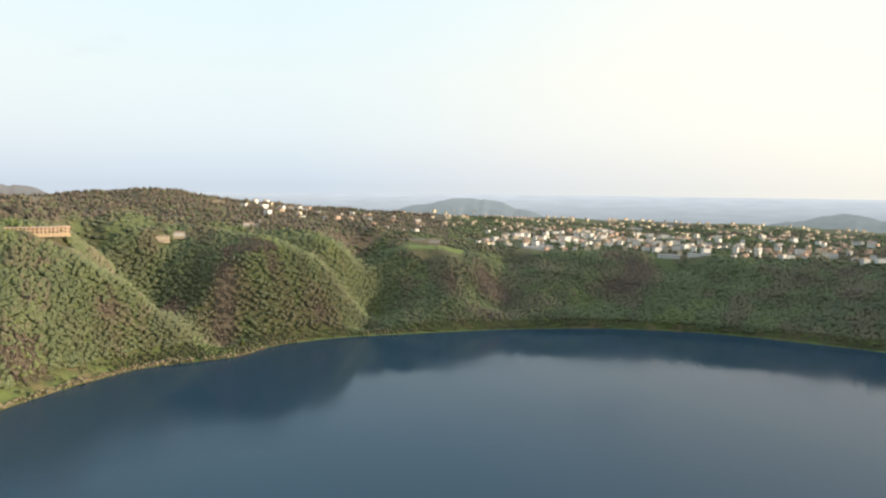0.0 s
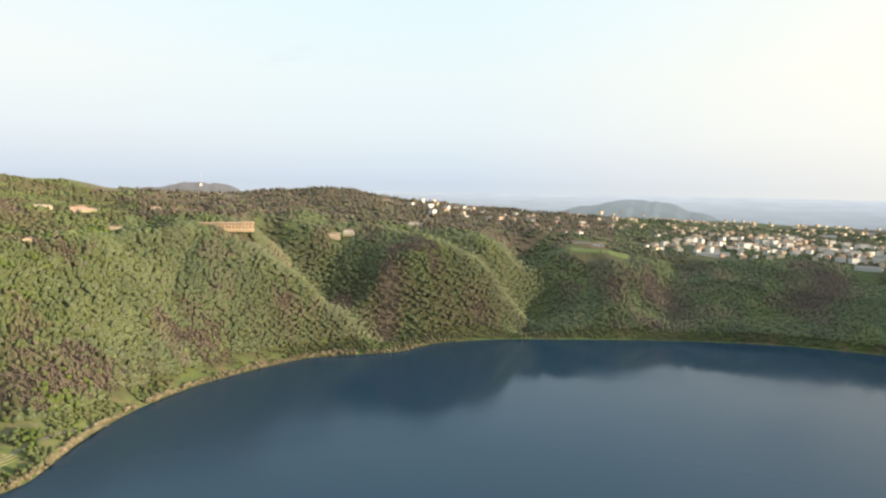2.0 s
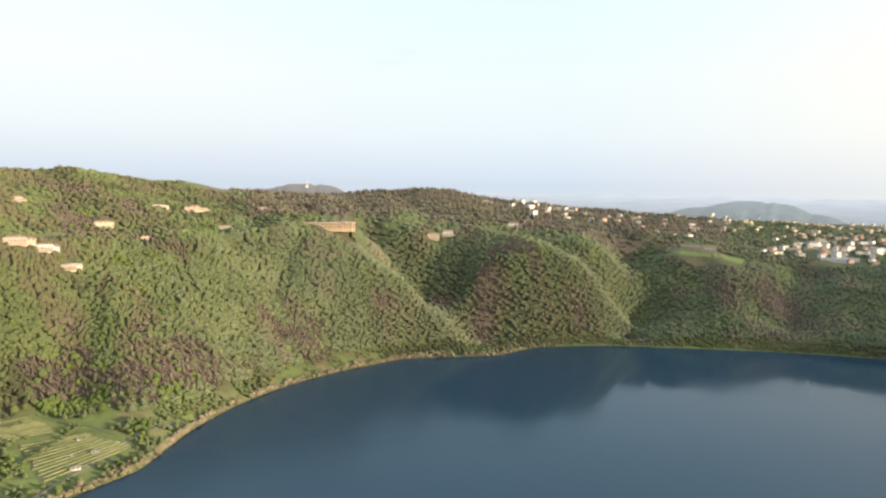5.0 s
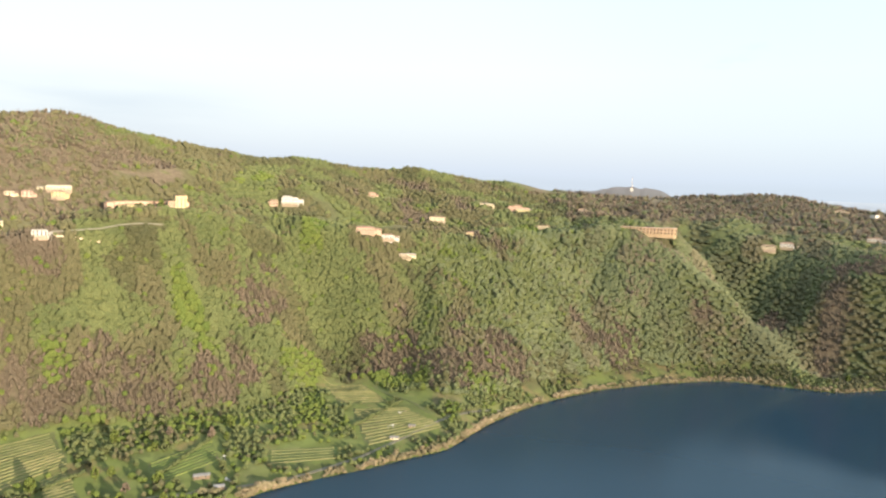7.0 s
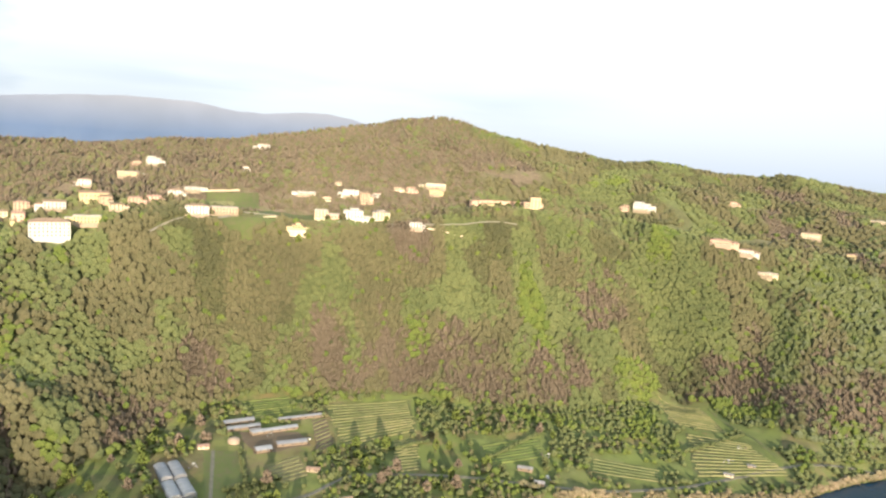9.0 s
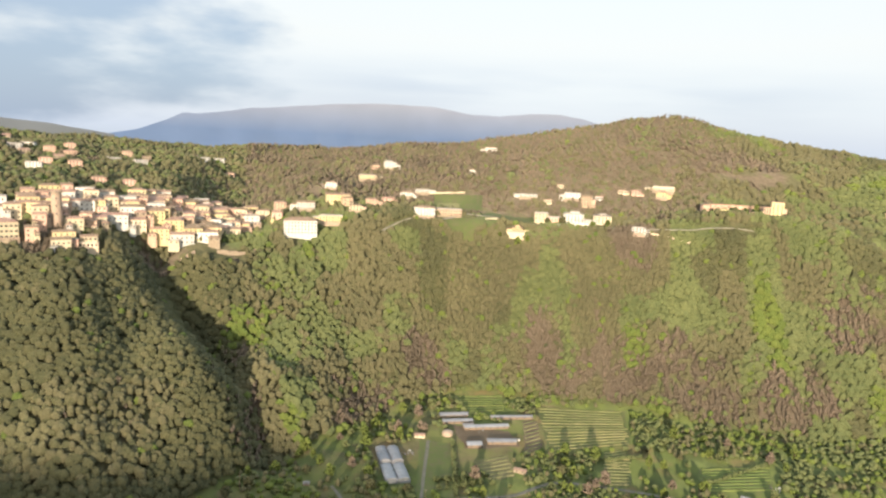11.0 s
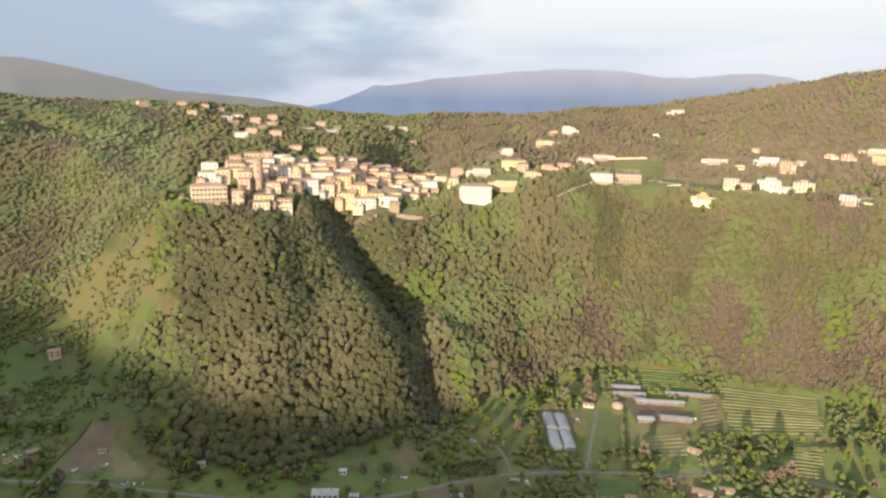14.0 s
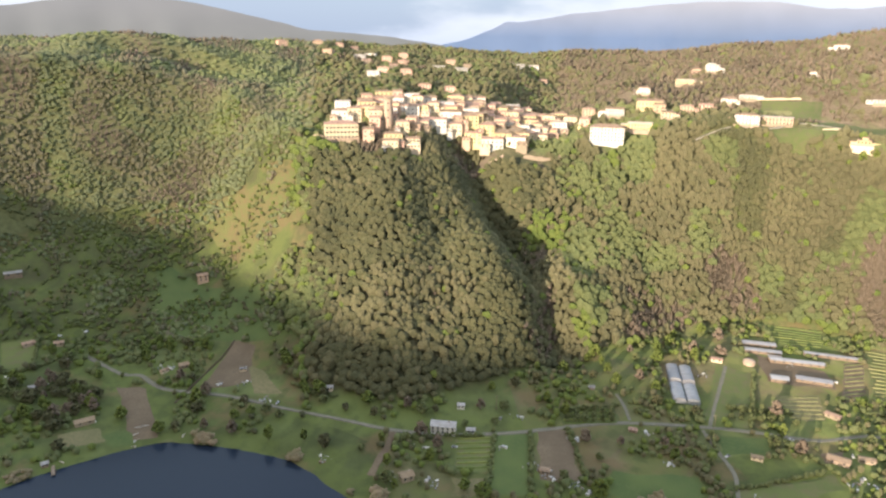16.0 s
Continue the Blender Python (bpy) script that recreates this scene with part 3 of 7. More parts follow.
def build_distance():
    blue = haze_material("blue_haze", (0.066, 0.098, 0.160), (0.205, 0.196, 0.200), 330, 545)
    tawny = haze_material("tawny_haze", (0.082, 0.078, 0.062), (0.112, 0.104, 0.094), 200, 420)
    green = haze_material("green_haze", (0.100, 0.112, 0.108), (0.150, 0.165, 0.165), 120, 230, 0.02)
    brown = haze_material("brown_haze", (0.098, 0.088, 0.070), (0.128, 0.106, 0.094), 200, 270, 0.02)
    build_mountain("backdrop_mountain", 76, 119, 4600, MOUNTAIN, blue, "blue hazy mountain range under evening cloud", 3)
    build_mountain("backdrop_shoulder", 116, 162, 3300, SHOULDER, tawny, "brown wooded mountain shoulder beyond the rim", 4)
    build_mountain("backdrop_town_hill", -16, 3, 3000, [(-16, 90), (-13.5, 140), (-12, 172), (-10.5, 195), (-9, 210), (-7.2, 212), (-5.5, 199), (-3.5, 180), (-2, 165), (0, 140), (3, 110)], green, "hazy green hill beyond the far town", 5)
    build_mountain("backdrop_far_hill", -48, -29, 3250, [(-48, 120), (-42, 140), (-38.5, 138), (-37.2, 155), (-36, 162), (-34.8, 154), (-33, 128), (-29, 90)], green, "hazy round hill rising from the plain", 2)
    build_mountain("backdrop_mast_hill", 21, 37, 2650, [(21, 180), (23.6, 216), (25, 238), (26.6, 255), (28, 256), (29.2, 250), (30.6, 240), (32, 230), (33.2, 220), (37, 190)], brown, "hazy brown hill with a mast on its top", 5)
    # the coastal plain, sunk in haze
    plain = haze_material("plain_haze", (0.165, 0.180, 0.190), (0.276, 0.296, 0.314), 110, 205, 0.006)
    verts, faces = [], []
    az = np.arange(-75, 62, 1.0)
    rad = np.linspace(3300, 4900, 24)
    for a in az:
        for r in rad:
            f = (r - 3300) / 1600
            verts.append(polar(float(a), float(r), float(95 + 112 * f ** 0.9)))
    m = len(rad)
    for i in range(len(az) - 1):
        for j in range(m - 1):
            p = i * m + j
            faces.append((p, p + 1, p + m + 1, p + m))
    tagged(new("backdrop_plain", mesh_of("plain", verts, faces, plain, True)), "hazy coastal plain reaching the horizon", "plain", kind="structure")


GROUND = ground_material()
build_ground()
build_lake()
build_distance()


# ---- buildings, fields and roads ----
CLEARINGS = []  # x, y, radius: where no wild tree stands
GARDEN_TREES = []  # x, y: trees planted beside houses
PICK = random.Random(5)

CREAM = material("cream_plaster", (0.47, 0.405, 0.29), (0.56, 0.49, 0.355), 0.25, 0.9, 1.2, 0, (0.50, 0.43, 0.29), random_by="object", spread=0.16)
WHITE = material("white_plaster", (0.48, 0.47, 0.43), (0.56, 0.55, 0.51), 0.25, 0.9, 1.2, 0, (0.42, 0.41, 0.38), random_by="object", spread=0.12)
YELLOW = material("yellow_plaster", (0.48, 0.415, 0.235), (0.56, 0.485, 0.29), 0.25, 0.9, 1.2, 0, (0.50, 0.39, 0.18), random_by="object", spread=0.18)
PINK = material("pink_plaster", (0.45, 0.32, 0.23), (0.53, 0.39, 0.29), 0.25, 0.9, 1.2, 0, (0.42, 0.29, 0.21), random_by="object", spread=0.2)
STONE = material("old_stone", (0.26, 0.21, 0.155), (0.35, 0.285, 0.21), 0.5, 0.95, 1.5, 0.05, (0.28, 0.22, 0.16), random_by="object", spread=0.15)
TILES = material("clay_roof_tiles", (0.235, 0.165, 0.112), (0.315, 0.228, 0.158), 0.35, 0.9, 1.6, 0.04, (0.20, 0.135, 0.095), random_by="object", spread=0.22)
GREY_ROOF = material("grey_roof", (0.22, 0.21, 0.20), (0.33, 0.32, 0.31), 0.3, 0.85, 1.2, 0.02, (0.18, 0.17, 0.16), random_by="object", spread=0.2)
GLASS = material("window_glass", (0.035, 0.04, 0.045), (0.06, 0.065, 0.07), 0.5, 0.15)
SHUTTER = material("painted_shutter", (0.09, 0.10, 0.07), (0.15, 0.13, 0.09), 0.8, 0.7, random_by="object", spread=0.3)
SHEET = material("greenhouse_sheet", (0.20, 0.208, 0.22), (0.265, 0.275, 0.288), 0.15, 0.75, 0.6, 0.03, (0.20, 0.21, 0.225), random_by="object", spread=0.12)
STEEL = material("galvanised_steel", (0.35, 0.36, 0.37), (0.45, 0.46, 0.47), 1.0, 0.45, metal=0.6)
WOOD = material("weathered_wood", (0.16, 0.12, 0.085), (0.25, 0.20, 0.15), 1.0, 0.9, 3.0, 0.01)
CROP = material("crop_leaves", (0.095, 0.125, 0.034), (0.150, 0.180, 0.05), 0.08, 0.85, 0.5, 0, (0.09, 0.13, 0.03), random_by="object", spread=0.2)
LUSH = material("lush_grass", (0.054, 0.082, 0.027), (0.084, 0.112, 0.035), 0.05, 0.95, 0.5, 0.15, (0.080, 0.100, 0.036))
STRAW = material("dry_grass", (0.125, 0.118, 0.056), (0.175, 0.150, 0.078), 0.06, 0.95, 0.5, 0.15, (0.100, 0.098, 0.048))
DRY = material("dry_hill_grass", (0.122, 0.098, 0.047), (0.085, 0.112, 0.034), 0.03, 0.95, 0.25, 0.3, (0.120, 0.088, 0.046), detail=8.0)
RUSTY = material("mixed_scrap", (0.16, 0.17, 0.18), (0.34, 0.33, 0.31), 0.8, 0.7, random_by="object", spread=0.5)
PAINT = material("car_paint", (0.36, 0.36, 0.37), (0.42, 0.42, 0.43), 0.5, 0.3, random_by="object", spread=0.5)
RUBBER = material("tyre_rubber", (0.02, 0.02, 0.02), (0.03, 0.03, 0.03), 2.0, 0.9)
VINE = material("vine_rows", (0.14, 0.145, 0.055), (0.22, 0.21, 0.09), 0.08, 0.85, 0.5, 0, (0.12, 0.13, 0.05), random_by="object", spread=0.2)
TAN = material("tan_plaster", (0.52, 0.37, 0.23), (0.60, 0.45, 0.29), 0.25, 0.9, 1.2, 0, (0.42, 0.30, 0.19))
WALLS = [CREAM, PINK, WHITE, CREAM, PINK, STONE, YELLOW, STONE]


def part(name, me, parent, label="", at=None):
    ob = new(name, me)
    ob.parent = parent
    if at is not None:
        ob.matrix_basis = at
    if label:
        ob["label"] = label
    return ob


def from_bm(name, bm, mat):
    bm.normal_update()
    me = bpy.data.meshes.new(name)
    bm.to_mesh(me)
    bm.free()
    me.materials.append(mat)
    return me


def block(bm, x0, x1, y0, y1, z0, z1):
    v = [bm.verts.new(p) for p in ((x0, y0, z0), (x1, y0, z0), (x1, y1, z0), (x0, y1, z0), (x0, y0, z1), (x1, y0, z1), (x1, y1, z1), (x0, y1, z1))]
    for f in ((3, 2, 1, 0), (4, 5, 6, 7), (0, 1, 5, 4), (1, 2, 6, 5), (2, 3, 7, 6), (3, 0, 4, 7)):
        bm.faces.new([v[i] for i in f])


def wall_mesh(w, d, h, mat, sunk=6.0, gable=0.0):
    """Walls of a house with a plinth and a cornice; gable is the roof's rise over the end walls."""
    bm = bmesh.new()
    block(bm, -w / 2, w / 2, -d / 2, d / 2, -sunk, h)
    block(bm, -w / 2 - 0.12, w / 2 + 0.12, -d / 2 - 0.12, d / 2 + 0.12, -sunk, 0.7)
    block(bm, -w / 2 - 0.15, w / 2 + 0.15, -d / 2 - 0.15, d / 2 + 0.15, h - 0.35, h - 0.05)
    if gable:
        for x0, x1 in ((-w / 2, -w / 2 + 0.3), (w / 2 - 0.3, w / 2)):
            a = [bm.verts.new(p) for p in ((x0, -d / 2, h), (x0, d / 2, h), (x0, 0, h + gable))]
            b = [bm.verts.new(p) for p in ((x1, -d / 2, h), (x1, d / 2, h), (x1, 0, h + gable))]
            bm.faces.new(a)
            bm.faces.new(b[::-1])
            for i in range(3):
                bm.faces.new((a[i], b[i], b[(i + 1) % 3], a[(i + 1) % 3]))
    return from_bm("wall", bm, mat)


def roof_mesh(w, d, h, rise, kind, mat):
    bm = bmesh.new()
    if kind == "flat":
        block(bm, -w / 2 - 0.3, w / 2 + 0.3, -d / 2 - 0.3, d / 2 + 0.3, h, h + 0.3)
        for x0, x1, y0, y1 in ((-w / 2, w / 2, -d / 2, -d / 2 + 0.3), (-w / 2, w / 2, d / 2 - 0.3, d / 2), (-w / 2, -w / 2 + 0.3, -d / 2 + 0.3, d / 2 - 0.3), (w / 2 - 0.3, w / 2, -d / 2 + 0.3, d / 2 - 0.3)):
            block(bm, x0, x1, y0, y1, h + 0.3, h + 0.95)
    else:
        e, inset = 0.55, (min(d, w) / 2 if kind == "hip" else 0)
        drop = rise * e / (d / 2)
        for z in (0.0, 0.28):
            c = [bm.verts.new((sx * (w / 2 + e), sy * (d / 2 + e), h - drop + z)) for sx, sy in ((-1, -1), (1, -1), (1, 1), (-1, 1))]
            r = [bm.verts.new((-w / 2 - (0 if inset else e) + inset, 0, h + rise + z)), bm.verts.new((w / 2 + (0 if inset else e) - inset, 0, h + rise + z))]
            faces = [(c[0], c[1], r[1], r[0]), (c[2], c[3], r[0], r[1]), (c[1], c[2], r[1]), (c[3], c[0], r[0])]
            if not inset:
                faces = faces[:2]
            for f in faces:
                bm.faces.new(f if z else f[::-1])
            if z:
                rim = list(zip(low, c))
                for i in range(4):
                    (a, b), (p, q) = rim[i], rim[(i + 1) % 4]
                    if inset or i in (0, 2):
                        bm.faces.new((a, p, q, b))
            low = c
    return from_bm("roof", bm, mat)


def window_mesh(w, h, mat=None):
    """A pane set into the wall's face; the front is -y."""
    bm = bmesh.new()
    block(bm, -w / 2, w / 2, -0.04, 0.02, 0, h)
    return from_bm("window", bm, mat or GLASS)


def shutter_mesh(w, h):
    bm = bmesh.new()
    for s in (-1, 1):
        x = s * w * 0.78
        block(bm, x - w * 0.22, x + w * 0.22, -0.07, 0.01, 0, h)
    block(bm, -w * 0.62, w * 0.62, -0.14, 0.01, -0.14, -0.02)
    return from_bm("shutter", bm, SHUTTER)


PANE, PANE_TALL, LEAVES = window_mesh(1.3, 1.9), window_mesh(1.7, 2.5), shutter_mesh(1.3, 1.9)


def house(name, w, d, h, roof, wall_mat, roof_mat, label, category="house", rows=2, cols=3, rise=None, sides=True, shutters=True, chimney=True):
    """A house whose front looks to -y, standing on the ground at its origin."""
    root = tagged(new(name), label, category)
    rise = rise if rise is not None else 0.17 * d
    part("wall", wall_mesh(w, d, h, wall_mat, gable=rise if roof == "gable" else 0), root)
    top = part("roof", roof_mesh(w, d, h, rise, roof, roof_mat), root)
    for r in range(rows):
        z = 1.0 + r * (h - 0.6) / rows
        for c in range(cols):
            x = (c + 0.5) / cols * w - w / 2
            win = part("window", PANE, root, at=pose(x, -d / 2 - 0.01, z))
            if shutters:
                part("shutter", LEAVES, win)
        if sides:
            for s in (-1, 1):
                part("window", PANE, root, at=pose(s * (w / 2 + 0.01), 0, z, 0, 0, 90 * s))
    if chimney and roof != "flat":
        bm = bmesh.new()
        block(bm, w * 0.2, w * 0.2 + 0.8, 0.3, 1.1, h + rise * 0.5, h + rise + 1.0)
        block(bm, w * 0.2 - 0.12, w * 0.2 + 0.92, 0.18, 1.22, h + rise + 1.0, h + rise + 1.2)
        part("chimney", from_bm("chimney", bm, STONE), top)
    return root


def put(ob, x, y, turn=None, lift=0.0, clear=None):
    """Stand a thing on the ground, its front towards the lake unless turned."""
    az = math.degrees(math.atan2(-x, y))
    ob.matrix_basis = pose(x, y, float(ground(x, y)) + lift, 0, 0, az + (turn or 0.0))
    if clear:
        CLEARINGS.append((x, y, clear))
    return ob


def put_copy(ob, x, y, turn=0.0, clear=None, group="", lift=0.0):
    az = math.degrees(math.atan2(-x, y))
    made = copy_thing(ob, pose(x, y, float(ground(x, y)) + lift, 0, 0, az + turn))
    if group:
        made["group"] = group
    if clear:
        CLEARINGS.append((x, y, clear))
    return made


def open_view(x, y, radius, ahead):
    """Keep the slope just below a house free of tall trees."""
    r = math.hypot(x, y)
    for k in range(1, 4):
        f = 1 - ahead * k / 3 / r
        CLEARINGS.append((x * f, y * f, radius))


# ---- the hill village above the lake ----
def village_kinds():
    kinds, n = [], 0
    words = {CREAM: "cream plastered", YELLOW: "ochre yellow", WHITE: "white plastered", PINK: "faded pink", STONE: "old stone"}
    for w, d, h, roof, rows, cols in ((16, 11, 10, "gable", 2, 4), (19, 11, 12, "hip", 3, 4), (11, 10, 13.5, "gable", 3, 2), (24, 11, 10.5, "gable", 2, 5), (14, 11, 14.5, "hip", 3, 3),
                                      (30, 11, 10, "gable", 2, 7), (12, 10, 9, "gable", 2, 2), (17, 12, 13, "flat", 3, 3)):
        for m in range(2):
            mat = WALLS[(n * 3 + m * 5) % len(WALLS)]
            kinds.append(house("village_house", w, d, h, roof, mat, GREY_ROOF if roof == "flat" else TILES, f"{words[mat]} village house with a {'flat' if roof == 'flat' else 'clay-tiled'} roof, closely built",
                               rows=rows, cols=cols, sides=False, shutters=False))
            # a lower wing built on in front or at the side
            side, ww, hh, dd = (-1, 1)[n % 2], w * (0.34 + 0.05 * (n % 4)), h * (0.55 + 0.08 * (n % 3)), d * 0.7
            wing = part("wing", wall_mesh(ww, dd, hh, WALLS[(n * 5 + 2) % len(WALLS)]), kinds[-1], at=pose(side * (w / 2 - ww * 0.35), -d / 2 - dd * 0.28, -1.0))
            part("wing_roof", roof_mesh(ww, dd, hh, 0.2 * dd, "flat" if n % 3 == 0 else "hip", GREY_ROOF if n % 3 == 0 else TILES), wing)
            for c in range(2):
                part("window", PANE, wing, at=pose((c - 0.5) * ww * 0.5, -dd / 2 - 0.01, hh - 2.6))
            n += 1
    return kinds


def build_village():
    kinds = village_kinds()
    spent, placed = set(), []

    def stand_house(x, y, turn, k=None):
        k = PICK.randrange(len(kinds)) if k is None else k
        if k in spent:
            put_copy(kinds[k], x, y, turn, 6.5, "houses of the hill village")
        else:
            put(kinds[k], x, y, turn, clear=6.5)
            kinds[k]["group"] = "houses of the hill village"
            spent.add(k)
        placed.append((x, y))

    # palace and tower keep their places free
    keep = [(-607, -389, 24), (-649, -357, 9), (-783, -153, 26), (-639, -321, 13)]
    # close rows along the hill, one above another, with a few gardens between
    sizes = [16, 16, 19, 19, 11, 11, 24, 24, 14, 14, 30, 30, 12, 12, 17, 17]
    front = [(104, 838), (105, 822), (106.6, 782), (108.4, 757), (110.4, 770), (113.2, 772), (115, 757), (116.4, 712), (118, 700), (120.4, 703), (123.4, 714)]
    back = [(104, 850), (106, 875), (109, 880), (112, 856), (116, 812), (120, 797), (123.4, 768)]
    for row in range(12):
        az = 104.4 + PICK.uniform(0, 1)
        while az < 123.2:
            k = PICK.randrange(len(kinds))
            r = float(np.interp(az, *zip(*front))) + row * 11.4 + PICK.uniform(-2.5, 2.5)
            step = (sizes[k] / 2 + 0.1) / r * 57.3
            x, y = polar(az + step, r)
            free = not any(math.hypot(x - a, y - b) < c + sizes[k] * 0.4 for a, b, c in keep)
            if r < np.interp(az, *zip(*back)) and free and PICK.random() < 0.92:
                stand_house(x, y, PICK.gauss(0, 5), k)
                az += 2 * step + (PICK.uniform(0.3, 0.9) if PICK.random() < 0.16 else 0.0)
            else:
                az += PICK.uniform(0.4, 0.9)
    for az, r in ((103.0, 846), (98.2, 880), (97.4, 868), (105, 842), (105.6, 860)):
        stand_house(*polar(az, r), PICK.gauss(0, 10))
    for k, ob in enumerate(kinds):
        if k not in spent:
            put(ob, *polar(108 + k, 790), 0, clear=8)
    # houses scattered on the wooded hill behind
    hill_homes = [house("hill_house", 15, 9, 7, "hip", PINK, TILES, "pink plastered house with a tiled roof among hill trees", rows=2, cols=4, sides=False, shutters=False),
                  house("hill_house", 12, 9, 6, "gable", STONE, TILES, "brownish stone house with a tiled roof among hill trees", rows=2, cols=3, sides=False, shutters=False),
                  house("hill_house", 17, 9, 6, "flat", WHITE, GREY_ROOF, "low white house with a flat roof among hill trees", rows=2, cols=5, sides=False, shutters=False)]
    used = set()
    for x, y, k in ((-824, -485, 8), (-850, -486, 3), (-876, -484, 1), (-935, -531, 6), (-885, -535, 13), (-855, -452, 3), (-960, -456, 11), (-975, -425, 14), (-1013, -433, 7), (-812, -400, 6), (-839, -377, 12), (-948, -568, 5), (-982, -529, 0),
                    (-1122, -389, 5), (-1163, -377, 2), (-1107, -341, 6), (-998, -662, 12), (-1011, -640, 4), (-933, -657, 6), (-848, -659, 12), (-876, -596, 0), (-930, -500, 9), (-905, -560, 2), (-1030, -470, 6)):
        home = hill_homes[k % 3]
        if k % 3 in used:
            put_copy(home, x, y, PICK.gauss(0, 12), 7, "houses on the hill behind the village")
        else:
            put(home, x, y, PICK.gauss(0, 12), clear=7)
            home["group"] = "houses on the hill behind the village"
            used.add(k % 3)
        open_view(x, y, 6, 8)


def build_palace():
    """The long cream palace at the village's edge, with its round tower."""
    root = house("palace", 34, 16, 15, "hip", CREAM, TILES, "long cream palace with three rows of windows and a tiled roof", "palace", rows=3, cols=9, rise=3.0, sides=True, chimney=True)
    put(root, -607, -389, 8, clear=24)
    bm = bmesh.new()
    block(bm, -17.6, 17.6, -10.2, -8.4, -8, 1.2)
    part("plinth", from_bm("plinth", bm, STONE), root, "stone plinth wall")
    bm = bmesh.new()
    block(bm, -0.65, 0.65, -11.0, -10.1, -8, 0.6)
    rib = from_bm("buttress", bm, STONE)
    for i in range(8):
        part("buttress", rib, root, at=pose(-16.5 + i * 4.7, 0, 0))
    tower = tagged(new("tower"), "tall round medieval stone tower with battlements", "tower")
    bm = bmesh.new()
    bmesh.ops.create_cone(bm, cap_ends=True, segments=20, radius1=5.0, radius2=4.5, depth=34, matrix=Matrix.Translation((0, 0, 13)))
    part("shaft", from_bm("shaft", bm, STONE), tower)
    bm = bmesh.new()
    bmesh.ops.create_cone(bm, cap_ends=True, segments=20, radius1=4.6, radius2=5.2, depth=1.8, matrix=Matrix.Translation((0, 0, 30.9)))
    part("parapet", from_bm("parapet", bm, STONE), tower)
    bm = bmesh.new()
    block(bm, -0.7, 0.7, -0.35, 0.35, 0, 1.5)
    merlon = from_bm("merlon", bm, STONE)
    for i in range(10):
        a = 36 * i
        part("merlon", merlon, tower, at=pose(4.75 * math.cos(radians(a)), 4.75 * math.sin(radians(a)), 31.8, 0, 0, a + 90))
    for z in (10, 18, 25):
        part("window", PANE, tower, at=pose(0, -4.75, z))
    put(tower, -649, -357, clear=8)
    # a stepped white house with arcades on the edge of the spur
    church = house("terraced_house", 15, 10, 11, "gable", CREAM, TILES, "tall cream house with stacked loggias on the spur's edge", rows=3, cols=4, sides=True)
    bm = bmesh.new()
    block(bm, -8.5, 8.5, -9.0, -4.9, -8, 6.0)
    part("loggia", from_bm("loggia", bm, CREAM), church)
    for i in range(5):
        part("arch", PANE_TALL, church, at=pose(-6.8 + i * 3.4, -9.01, 2.4))
    put(church, -639, -321, -4, clear=13)
    open_view(-639, -321, 8, 12)
    open_view(-607, -389, 9, 10)


def build_terraces():
    """Stone walls that hold up the village's gardens."""
    for points in ([(-588, -412), (-594, -400), (-600, -388), (-604, -374)], [(-628, -356), (-634, -344), (-640, -334)], [(-660, -300), (-676, -282), (-690, -262), (-702, -244)], [(-716, -226), (-728, -208), (-742, -192)]):
        verts, faces = [], []
        for a, b in zip(points, points[1:]):
            v, f = row_mesh(a, b, 1.2, 4.5, 3)
            faces += [tuple(i + len(verts) for i in q) for q in f]
            verts += v
        tagged(new("retaining_wall", mesh_of("retaining_wall", verts, faces, STONE)), "old stone retaining wall below the village", "wall", kind="structure")


def build_large_white():
    root = house("large_white_building", 37, 18, 15.5, "hip", WHITE, TILES, "large white many-windowed building with a tiled roof", "building", rows=4, cols=10, rise=3.2, shutters=False)
    put(root, -783, -153, 3, clear=19)
    open_view(-783, -153, 11, 12)


